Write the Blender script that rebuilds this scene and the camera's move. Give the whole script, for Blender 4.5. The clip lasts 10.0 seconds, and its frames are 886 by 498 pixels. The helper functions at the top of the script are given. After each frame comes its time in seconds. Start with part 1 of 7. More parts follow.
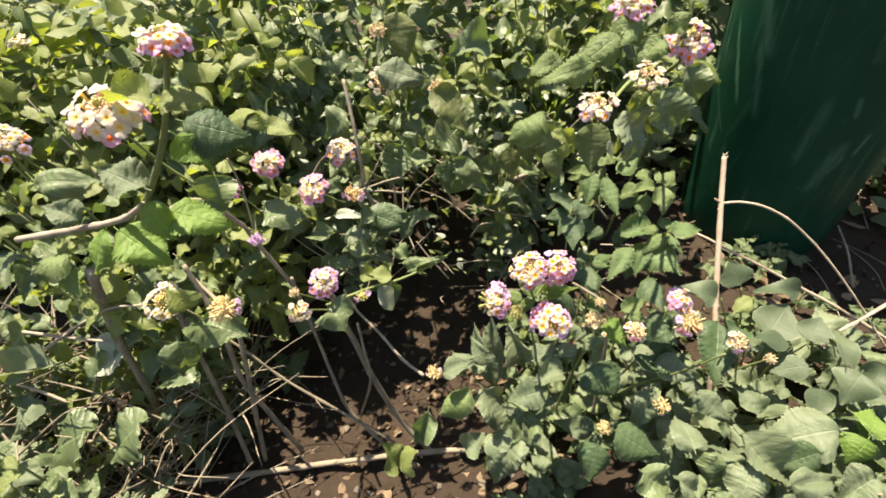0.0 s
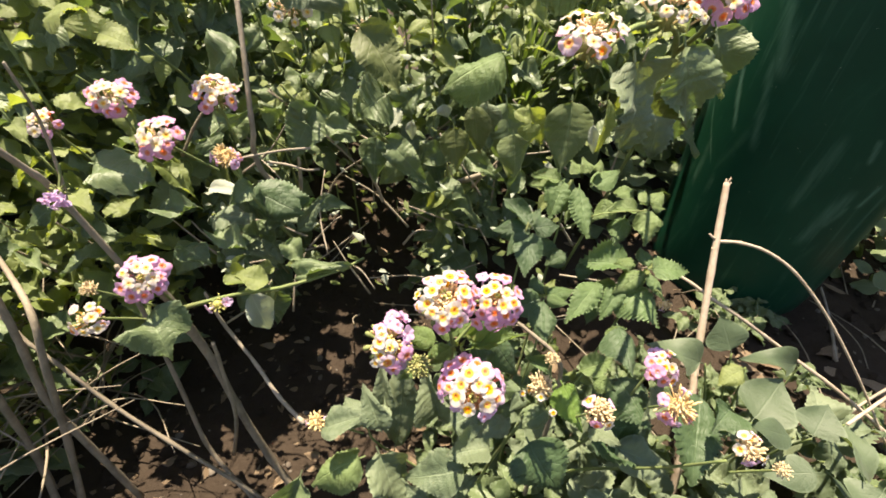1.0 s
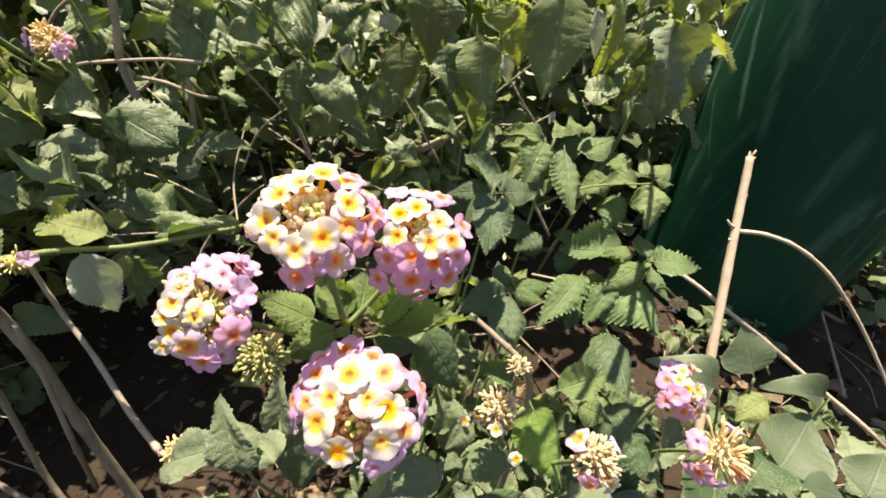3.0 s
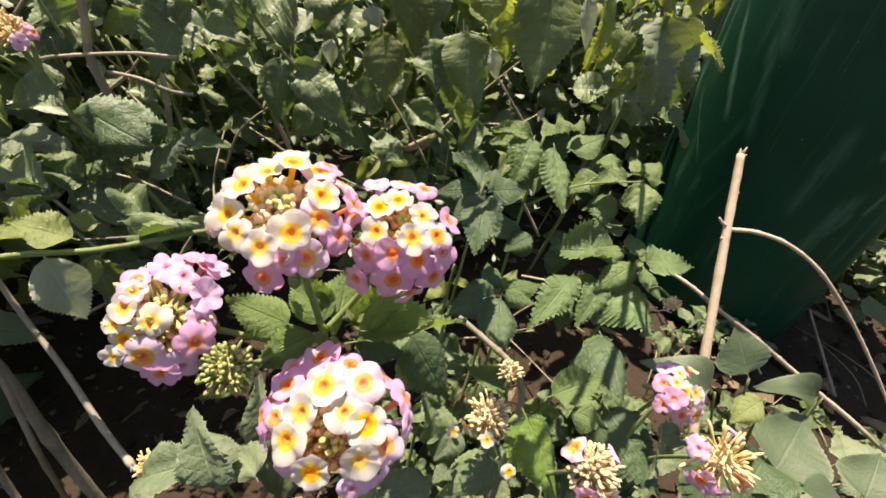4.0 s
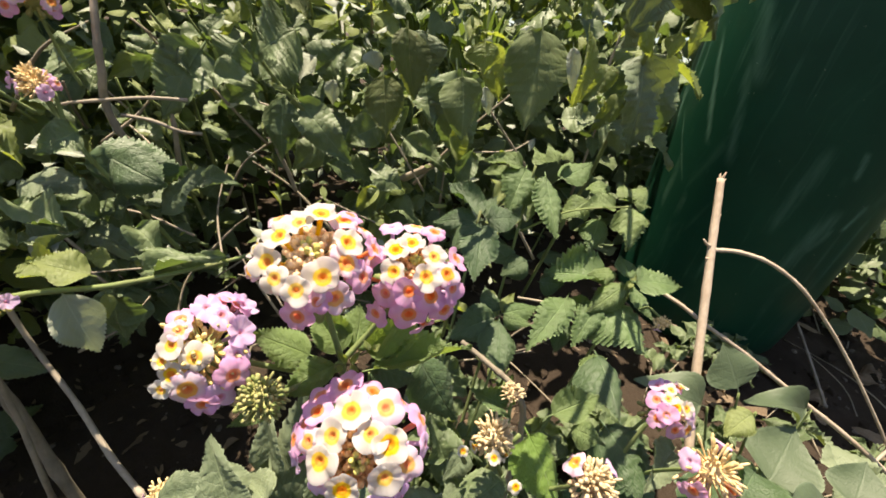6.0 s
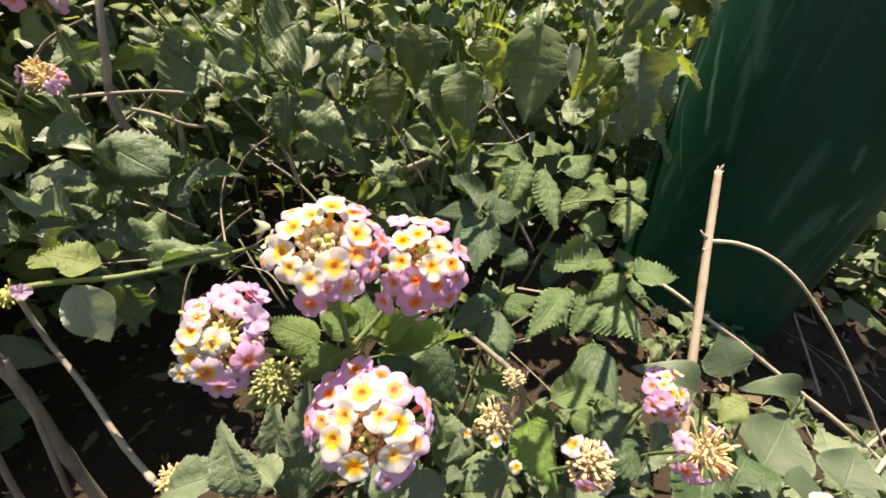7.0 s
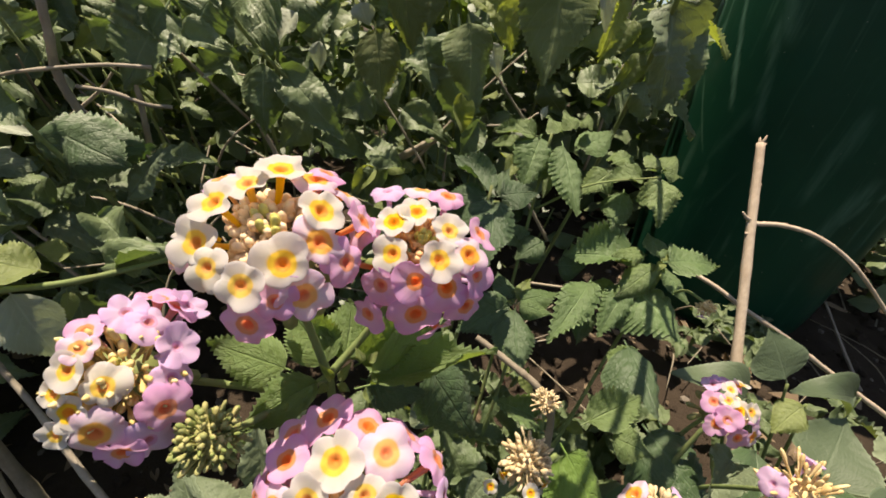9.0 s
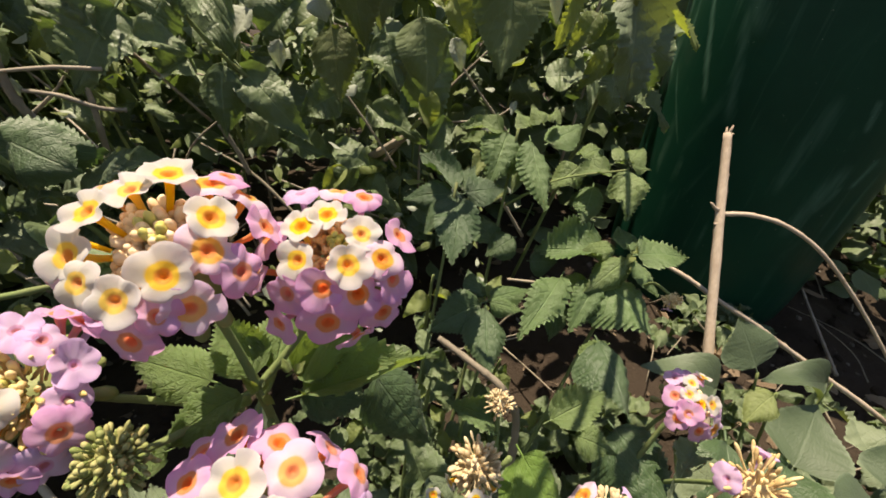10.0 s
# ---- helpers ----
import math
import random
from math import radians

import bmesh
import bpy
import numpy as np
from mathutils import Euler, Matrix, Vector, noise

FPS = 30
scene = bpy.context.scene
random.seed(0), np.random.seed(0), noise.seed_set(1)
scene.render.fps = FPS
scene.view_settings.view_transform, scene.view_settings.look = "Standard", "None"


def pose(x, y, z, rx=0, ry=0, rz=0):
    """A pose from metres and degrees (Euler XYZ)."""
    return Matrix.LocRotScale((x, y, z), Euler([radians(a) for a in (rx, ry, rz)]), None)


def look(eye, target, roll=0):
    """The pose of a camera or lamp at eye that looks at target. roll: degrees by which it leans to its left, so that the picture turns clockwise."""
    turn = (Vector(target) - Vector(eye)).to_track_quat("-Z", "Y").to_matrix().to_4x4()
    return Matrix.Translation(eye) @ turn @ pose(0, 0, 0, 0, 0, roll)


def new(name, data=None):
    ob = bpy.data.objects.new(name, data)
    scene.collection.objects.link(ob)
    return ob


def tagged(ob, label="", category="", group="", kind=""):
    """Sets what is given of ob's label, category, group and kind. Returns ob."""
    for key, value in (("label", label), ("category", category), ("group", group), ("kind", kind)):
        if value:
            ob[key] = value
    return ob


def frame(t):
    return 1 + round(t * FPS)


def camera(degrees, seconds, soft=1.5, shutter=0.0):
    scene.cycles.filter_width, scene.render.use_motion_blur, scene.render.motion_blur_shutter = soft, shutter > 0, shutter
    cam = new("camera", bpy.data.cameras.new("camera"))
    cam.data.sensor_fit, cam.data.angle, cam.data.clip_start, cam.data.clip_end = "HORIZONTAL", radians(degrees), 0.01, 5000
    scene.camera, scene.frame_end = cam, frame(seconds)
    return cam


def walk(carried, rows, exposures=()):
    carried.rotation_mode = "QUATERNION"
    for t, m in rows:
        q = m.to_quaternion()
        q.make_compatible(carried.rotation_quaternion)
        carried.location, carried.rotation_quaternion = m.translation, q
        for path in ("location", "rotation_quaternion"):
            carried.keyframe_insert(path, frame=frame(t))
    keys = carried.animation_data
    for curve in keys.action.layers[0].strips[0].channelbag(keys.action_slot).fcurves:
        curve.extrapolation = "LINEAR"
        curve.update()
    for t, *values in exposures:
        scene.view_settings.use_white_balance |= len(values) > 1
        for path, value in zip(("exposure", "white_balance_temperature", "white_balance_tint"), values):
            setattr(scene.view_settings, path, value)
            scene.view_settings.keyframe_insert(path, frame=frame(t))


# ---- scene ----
cam = camera(89.9, 10.0, 1.75)
PATH = [
    (0, (0.012, 0.001, 0.558), (-0.092, 1.683, -0.519), -4.8),
    (0.5, (0.018, 0.063, 0.536), (0.042, 1.757, -0.526), 0.3),
    (1, (0.053, 0.13, 0.472), (0.127, 1.847, -0.55), 5.8),
    (1.5, (0.081, 0.195, 0.426), (0.261, 1.913, -0.582), 8.5),
    (2, (0.077, 0.206, 0.419), (0.243, 1.927, -0.586), 10.5),
    (2.5, (0.083, 0.207, 0.397), (0.249, 1.957, -0.557), 10.9),
    (4, (0.091, 0.22, 0.376), (0.325, 1.992, -0.521), 11.3),
    (4.5, (0.089, 0.216, 0.381), (0.321, 1.996, -0.502), 11.2),
    (5, (0.094, 0.215, 0.377), (0.344, 1.996, -0.497), 11.1),
    (5.5, (0.089, 0.213, 0.384), (0.336, 2.029, -0.417), 10.2),
    (7, (0.082, 0.204, 0.388), (0.34, 1.998, -0.458), 10.2),
    (7.5, (0.09, 0.205, 0.391), (0.413, 2.003, -0.422), 10.5),
    (8, (0.086, 0.226, 0.379), (0.378, 2.03, -0.433), 10.3),
    (8.5, (0.09, 0.248, 0.368), (0.389, 2.045, -0.456), 9.4),
    (9, (0.086, 0.243, 0.367), (0.336, 2.028, -0.5), 8.6),
    (9.5, (0.084, 0.245, 0.371), (0.335, 2.033, -0.49), 7.5),
    (10, (0.101, 0.246, 0.368), (0.395, 2.021, -0.505), 7.6),
]
EXPOSURES = [(0, 1.70, 7400, 12), (2.5, 1.70, 7400, 12), (4, 1.44, 7400, 12), (7.5, 1.50, 7400, 12), (8, 1.46, 7400, 12), (8.5, 1.18, 7400, 12), (9, 1.02, 7400, 12), (10, 1.00, 7400, 12)]
walk(cam, [(t, look(eye, target, roll)) for t, eye, target, roll in PATH], EXPOSURES)

# ---------------------------------------------------------------- light
SUN_EL, SUN_AZ = 80.0, -55.0          # degrees; azimuth from +y, plus is towards +x
world = bpy.data.worlds.new("daylight")
scene.world = world
world.use_nodes = True
wn = world.node_tree
sky = wn.nodes.new("ShaderNodeTexSky")
sky.sky_type = "NISHITA"
sky.sun_disc = False
sky.sun_elevation = radians(SUN_EL)
sky.sun_rotation = radians(SUN_AZ)
wn.links.new(sky.outputs[0], wn.nodes["Background"].inputs[0])
wn.nodes["Background"].inputs[1].default_value = 0.072
sun_data = bpy.data.lights.new("sun", "SUN")
sun_data.energy, sun_data.angle, sun_data.color = 5.0, radians(0.5), (1.0, 0.92, 0.78)
sun = new("sun", sun_data)
to_sun = Vector((math.sin(radians(SUN_AZ)) * math.cos(radians(SUN_EL)), math.cos(radians(SUN_AZ)) * math.cos(radians(SUN_EL)), math.sin(radians(SUN_EL))))
sun.matrix_world = look(to_sun * 20, (0, 0, 0))


# ---------------------------------------------------------------- materials
class Nodes:
    """A small builder for node materials."""

    def __init__(self, name):
        self.mat = bpy.data.materials.new(name)
        self.mat.use_nodes = True
        self.tree = self.mat.node_tree
        self.bsdf = self.tree.nodes["Principled BSDF"]
        self.out = self.tree.nodes["Material Output"]

    def add(self, kind, operation="", clamp=False, blend=""):
        n = self.tree.nodes.new(kind)
        if operation:
            n.operation, n.use_clamp = operation, clamp
        if blend:
            n.data_type, n.blend_type = "RGBA", blend
        return n

    def link(self, a, b):
        self.tree.links.new(a, b)

    def put(self, socket, value):
        if isinstance(value, bpy.types.NodeSocket):
            self.link(value, socket)
        else:
            socket.default_value = value

    def math(self, op, a, b=0.0, c=0.0, clamp=False):
        n = self.add("ShaderNodeMath", operation=op, clamp=clamp)
        for s, v in zip(n.inputs, (a, b, c)):
            self.put(s, v)
        return n.outputs[0]

    def mix(self, f, a, b, blend="MIX"):
        n = self.add("ShaderNodeMix", blend=blend)
        self.put(n.inputs[0], f)
        self.put(n.inputs[6], a if isinstance(a, bpy.types.NodeSocket) else (*a, 1))
        self.put(n.inputs[7], b if isinstance(b, bpy.types.NodeSocket) else (*b, 1))
        return n.outputs[2]

    def noise(self, scale, detail=4.0, rough=0.55, coords=None, out=0):
        n = self.add("ShaderNodeTexNoise")
        n.inputs["Scale"].default_value, n.inputs["Detail"].default_value, n.inputs["Roughness"].default_value = scale, detail, rough
        if coords is not None:
            self.link(coords, n.inputs["Vector"])
        return n.outputs[out]

    def ramp(self, f, stops):
        n = self.add("ShaderNodeValToRGB")
        e = n.color_ramp.elements
        while len(e) < len(stops):
            e.new(0.5)
        for i, (p, col) in enumerate(stops):
            e[i].position, e[i].color = p, (*col, 1) if len(col) == 3 else col
        self.put(n.inputs[0], f)
        return n.outputs[0]

    def bump(self, height, strength, distance):
        n = self.add("ShaderNodeBump")
        n.inputs["Strength"].default_value, n.inputs["Distance"].default_value = strength, distance
        self.link(height, n.inputs["Height"])
        self.link(n.outputs[0], self.bsdf.inputs["Normal"])
        return n.outputs[0]

    def generated(self, name="Object"):
        return self.add("ShaderNodeTexCoord").outputs[name]

    def chance(self):
        """A value between 0 and 1 that differs from piece to piece."""
        a = self.add("ShaderNodeObjectInfo").outputs["Random"]
        b = self.add("ShaderNodeNewGeometry").outputs["Random Per Island"]
        return self.math("FRACT", self.math("ADD", a, b))

    def thin(self, colour, amount, normal=None):
        """Lets light through a leaf or petal."""
        t = self.add("ShaderNodeBsdfTranslucent")
        self.put(t.inputs["Color"], colour)
        if normal is not None:
            self.link(normal, t.inputs["Normal"])
        m = self.add("ShaderNodeMixShader")
        m.inputs[0].default_value = amount
        self.link(self.bsdf.outputs[0], m.inputs[1])
        self.link(t.outputs[0], m.inputs[2])
        self.link(m.outputs[0], self.out.inputs["Surface"])


def leaf_material(name, dark, light, glow, veins=6.5, rugose=0.6, rough=0.42, glow_part=0.4, vein_tint=0.35, edge_tint=0.45):
    n = Nodes(name)
    uv = n.add("ShaderNodeUVMap")
    sep = n.add("ShaderNodeSeparateXYZ")
    n.link(uv.outputs[0], sep.inputs[0])
    u, v = sep.outputs[0], sep.outputs[1]
    a = n.math("ABSOLUTE", v)
    s = n.math("FRACT", n.math("SUBTRACT", n.math("ADD", n.math("MULTIPLY", u, veins), n.math("MULTIPLY", n.noise(4.0, 2.0, 0.5, uv.outputs[0]), 0.5)), n.math("MULTIPLY", n.math("POWER", a, 1.4), 2.1)))
    tri = n.math("MULTIPLY", n.math("ABSOLUTE", n.math("SUBTRACT", s, 0.5)), 2.0)
    side = n.math("SMOOTH_MIN", tri, 0.75, 0.3)
    vein = n.math("POWER", tri, 10.0)
    rib = n.math("SUBTRACT", 1.0, n.math("MULTIPLY", a, 16.0), clamp=True)
    line = n.math("MAXIMUM", n.math("MULTIPLY", vein, 0.40), rib)
    cells = n.add("ShaderNodeTexVoronoi")
    cells.inputs["Scale"].default_value = 22.0
    n.link(uv.outputs[0], cells.inputs["Vector"])
    fine = n.noise(60.0, 3.0, 0.6, uv.outputs[0])
    patch = n.noise(3.2, 3.0, 0.6, uv.outputs[0])
    pick = n.chance()
    col = n.mix(pick, dark, light)
    col = n.mix(n.math("MULTIPLY", patch, 0.35), col, light)
    col = n.mix(n.math("MULTIPLY", line, vein_tint), col, tuple(min(1.0, c * 1.7 + 0.03) for c in light))
    # Pale leaf margin, strengthened to put bright sunlit rims into the colour.
    margin = n.math("MULTIPLY", n.math("SUBTRACT", a, 0.88), 8.3, clamp=True)
    col = n.mix(n.math("MULTIPLY", margin, edge_tint), col, tuple(min(1.0, c * 1.6 + 0.05) for c in light))
    spots = n.ramp(n.noise(9.0, 5.0, 0.7, uv.outputs[0]), [(0.66, (0, 0, 0)), (0.74, (1, 1, 1))])
    col = n.mix(n.math("MULTIPLY", spots, 0.25), col, (0.16, 0.13, 0.05))
    n.put(n.bsdf.inputs["Base Color"], col)
    n.put(n.bsdf.inputs["Roughness"], n.math("ADD", rough, n.math("MULTIPLY", fine, 0.15)))
    n.bsdf.inputs["Specular IOR Level"].default_value = 0.46
    n.bsdf.inputs["Sheen Weight"].default_value = 0.05
    n.bsdf.inputs["Sheen Roughness"].default_value = 0.5
    h = n.math("SUBTRACT", n.math("ADD", n.math("MULTIPLY", cells.outputs["Distance"], 0.5), n.math("MULTIPLY", fine, 0.3)), n.math("MULTIPLY", line, 0.9))
    h = n.math("SUBTRACT", h, n.math("MULTIPLY", side, 0.22))
    bump = n.bump(h, rugose, 0.0008)
    glowing = n.mix(n.math("MULTIPLY", line, 0.5), glow, tuple(c * 0.5 for c in glow))
    n.thin(glowing, glow_part, bump)
    return n.mat


LEAF = leaf_material("lantana_leaf", (0.050, 0.080, 0.032), (0.128, 0.170, 0.080), (0.18, 0.28, 0.05), glow_part=0.22, rough=0.36)
# Young leaves; also the sunlit tone of older leaves in far and sunny shrubs.
YOUNG_SUNLIT = leaf_material("young_sunlit_lantana_leaf", (0.118, 0.160, 0.047), (0.205, 0.245, 0.088), (0.36, 0.43, 0.05), glow_part=0.42)
# Paler copy of the lantana leaf, with sunlight put into its colour.
LIT = leaf_material("thin_sunlit_lantana_leaf", (0.108, 0.168, 0.054), (0.165, 0.226, 0.086), (0.22, 0.31, 0.07), glow_part=0.36, rugose=0.9, edge_tint=0.7, vein_tint=0.55)
WEED = leaf_material("weed_leaf", (0.055, 0.083, 0.043), (0.090, 0.122, 0.067), (0.16, 0.22, 0.045), veins=5.0, rugose=0.35, rough=0.5, glow_part=0.25, vein_tint=0.15)
# Pale leaf backs; also the tone of painted sunlit strips and specks.
SILVER = leaf_material("pale_back_and_sun_fleck", (0.30, 0.33, 0.26), (0.36, 0.39, 0.31), (0.25, 0.30, 0.14), rugose=0.4, rough=0.6, glow_part=0.3)
SPRIG = leaf_material("crisp_lantana_leaf", (0.058, 0.108, 0.033), (0.103, 0.164, 0.058), (0.19, 0.29, 0.045), rugose=0.9, rough=0.46, glow_part=0.26, vein_tint=0.6, edge_tint=0.6)
# Greyer, paler leaf copy: the sun's reflection on hairy blades put into colour.
GLEAM = leaf_material("sun_pale_lantana_leaf", (0.080, 0.114, 0.062), (0.146, 0.182, 0.106), (0.22, 0.28, 0.05), rugose=0.7, rough=0.5, glow_part=0.22)
# Darker leaf copy: the shade inside the shrub put into its colour.
SHADE = leaf_material("shaded_deep_green_leaf", (0.034, 0.068, 0.027), (0.062, 0.103, 0.043), (0.10, 0.19, 0.03), rugose=0.8, rough=0.40, glow_part=0.24, vein_tint=0.4)
# Lightened copy that lifts leaves lying in the flower heads' shadow.
CROWN = leaf_material("thin_lightened_leaf", (0.105, 0.165, 0.050), (0.155, 0.225, 0.078), (0.30, 0.42, 0.06), rugose=0.9, rough=0.45, glow_part=0.40, vein_tint=0.35)
# Dull yellow copy for hanging leaves, their shaded look put into the colour.
OLIVE = leaf_material("shaded_hanging_lantana_leaf", (0.070, 0.092, 0.026), (0.110, 0.128, 0.040), (0.19, 0.25, 0.035), rugose=0.6, rough=0.5, glow_part=0.24, vein_tint=0.35)
HANGING = leaf_material("drooping_green_leaf", (0.092, 0.125, 0.048), (0.122, 0.158, 0.064), (0.14, 0.21, 0.035), rugose=0.35, rough=0.5, glow_part=0.26, vein_tint=0.6)
# Fresh green with sunlight put into the colour, for leaves the sun strikes.
BRIGHT = leaf_material("fresh_sunlit_leaf", (0.11, 0.20, 0.035), (0.16, 0.26, 0.055), (0.28, 0.42, 0.04), rugose=0.9, rough=0.42, glow_part=0.38, vein_tint=0.35)
DRY = leaf_material("dry_leaf", (0.09, 0.058, 0.032), (0.25, 0.18, 0.115), (0.18, 0.11, 0.05), veins=7.0, rugose=0.9, rough=0.8, glow_part=0.15)
GRASS = leaf_material("grass_blade", (0.07, 0.11, 0.03), (0.13, 0.18, 0.05), (0.2, 0.3, 0.04), veins=1.0, rugose=0.2, glow_part=0.35)
ORANGE = leaf_material("withered_orange_leaf", (0.42, 0.20, 0.04), (0.55, 0.27, 0.06), (0.6, 0.25, 0.03), veins=7.0, rugose=0.5, rough=0.7, glow_part=0.3)


def bark_material(name, low, high, green=None, scale=60.0):
    n = Nodes(name)
    c = n.generated()
    stretch = n.add("ShaderNodeMapping")
    stretch.inputs["Scale"].default_value = (1, 1, 0.25)
    n.link(c, stretch.inputs[0])
    grain = n.noise(scale * 6, 5.0, 0.65, stretch.outputs[0])
    blotch = n.noise(scale * 0.6, 4.0, 0.6, c)
    col = n.mix(grain, low, high)
    col = n.mix(n.math("MULTIPLY", n.ramp(blotch, [(0.45, (0, 0, 0)), (0.65, (1, 1, 1))]), 0.5), col, green or tuple(x * 0.55 for x in low))
    n.put(n.bsdf.inputs["Base Color"], col)
    n.bsdf.inputs["Roughness"].default_value = 0.8
    n.bump(n.math("ADD", grain, blotch), 0.7, 0.001)
    return n.mat


BARK = bark_material("woody_stem_bark", (0.20, 0.165, 0.125), (0.40, 0.34, 0.27))
OLD_BARK = bark_material("old_branch_bark", (0.15, 0.12, 0.085), (0.33, 0.28, 0.21))
GREEN_STEM = bark_material("green_stem", (0.10, 0.14, 0.042), (0.19, 0.24, 0.085), (0.13, 0.12, 0.05))
DEAD = bark_material("dead_twig", (0.30, 0.225, 0.165), (0.52, 0.43, 0.34), (0.24, 0.165, 0.11))


def petal_material(name, rim, body, eye, ring, reach=1.0):
    """Petal colour by the distance from the floret's throat."""
    n = Nodes(name)
    uv = n.add("ShaderNodeUVMap")
    sep = n.add("ShaderNodeSeparateXYZ")
    n.link(uv.outputs[0], sep.inputs[0])
    pick = n.chance()
    d = n.math("ADD", sep.outputs[0], n.math("MULTIPLY", n.math("SUBTRACT", n.noise(7.0, 2.0, 0.5, uv.outputs[0]), 0.5), 0.07))
    d = n.math("ADD", d, n.math("MULTIPLY", n.math("SUBTRACT", pick, 0.5), 0.10))
    col = n.ramp(d, [(0.10, eye), (0.20 * reach, eye), (0.28 * reach, ring), (0.42 * reach, ring), (0.50 * reach, body), (0.92, rim)])
    col = n.mix(n.math("MULTIPLY", pick, 0.22), col, rim)
    n.put(n.bsdf.inputs["Base Color"], col)
    n.bsdf.inputs["Roughness"].default_value = 0.6
    n.bsdf.inputs["Specular IOR Level"].default_value = 0.25
    n.bsdf.inputs["Sheen Weight"].default_value = 0.15
    n.bump(n.noise(5.0, 3.0, 0.6, n.generated()), 0.25, 0.0006)
    n.thin(col, 0.52)
    return n.mat


PALE = petal_material("cream_petal", (0.61, 0.58, 0.58), (0.63, 0.60, 0.52), (0.84, 0.30, 0.003), (0.88, 0.58, 0.008), 1.06)
CREAM = petal_material("pale_cream_petal", (0.66, 0.60, 0.60), (0.70, 0.63, 0.47), (0.80, 0.46, 0.06), (0.80, 0.64, 0.20), 0.85)
BLUSH = petal_material("blush_petal", (0.71, 0.52, 0.70), (0.73, 0.62, 0.68), (0.84, 0.25, 0.005), (0.86, 0.44, 0.02), 1.1)
PINK = petal_material("pink_petal", (0.69, 0.37, 0.64), (0.71, 0.45, 0.64), (0.82, 0.19, 0.015), (0.76, 0.30, 0.10), 0.86)
MAUVE = petal_material("mauve_petal", (0.67, 0.46, 0.73), (0.69, 0.51, 0.72), (0.62, 0.24, 0.24), (0.64, 0.34, 0.54), 0.62)


def plain_material(name, low, high, rough=0.7, scale=300.0, glow=0.0):
    n = Nodes(name)
    f = n.noise(scale, 4.0, 0.6, n.generated())
    col = n.mix(n.math("FRACT", n.math("ADD", f, n.chance())), low, high)
    n.put(n.bsdf.inputs["Base Color"], col)
    n.bsdf.inputs["Roughness"].default_value = rough
    n.bump(f, 0.5, 0.0005)
    if glow:
        n.thin(col, glow)
    return n.mat


BUD = plain_material("cream_bud", (0.74, 0.51, 0.29), (0.90, 0.73, 0.52), 0.6, 400, 0.2)
HUSK = plain_material("pale_husk", (0.54, 0.40, 0.22), (0.72, 0.59, 0.38), 0.65, 400, 0.2)
BUD_GREEN = plain_material("green_bud", (0.46, 0.44, 0.11), (0.70, 0.64, 0.24), 0.6, 400, 0.2)
BUD_SOFT = plain_material("soft_green_bud", (0.20, 0.25, 0.07), (0.46, 0.42, 0.18), 0.7, 400, 0.25)
SPENT = plain_material("spent_calyx", (0.58, 0.40, 0.17), (0.80, 0.64, 0.36), 0.7, 400, 0.2)
ROSE_BUD = plain_material("rosy_bud", (0.50, 0.24, 0.11), (0.74, 0.46, 0.25), 0.65, 400, 0.2)
TUBE = plain_material("pale_yellow_tube", (0.58, 0.42, 0.13), (0.84, 0.70, 0.38), 0.6, 400, 0.25)
CALYX = plain_material("green_calyx", (0.14, 0.17, 0.05), (0.24, 0.26, 0.09), 0.65, 300, 0.15)


def soil_material():
    n = Nodes("dark_soil")
    c = n.generated()
    big = n.noise(9.0, 5.0, 0.6, c)
    mid = n.noise(55.0, 6.0, 0.65, c)
    fine = n.noise(420.0, 5.0, 0.7, c)
    col = n.mix(mid, (0.028, 0.020, 0.015), (0.076, 0.056, 0.040))
    col = n.mix(n.math("MULTIPLY", big, 0.6), col, (0.028, 0.020, 0.015))
    crumbs = n.ramp(fine, [(0.60, (0, 0, 0)), (0.72, (1, 1, 1))])
    col = n.mix(n.math("MULTIPLY", crumbs, 0.5), col, (0.110, 0.085, 0.063))
    n.put(n.bsdf.inputs["Base Color"], col)
    n.bsdf.inputs["Roughness"].default_value = 0.95
    n.bsdf.inputs["Specular IOR Level"].default_value = 0.15
    n.bump(n.math("ADD", n.math("MULTIPLY", mid, 1.5), fine), 0.9, 0.004)
    return n.mat


SOIL = soil_material()
STONE = plain_material("pebble", (0.075, 0.058, 0.045), (0.17, 0.145, 0.118), 0.9, 120)


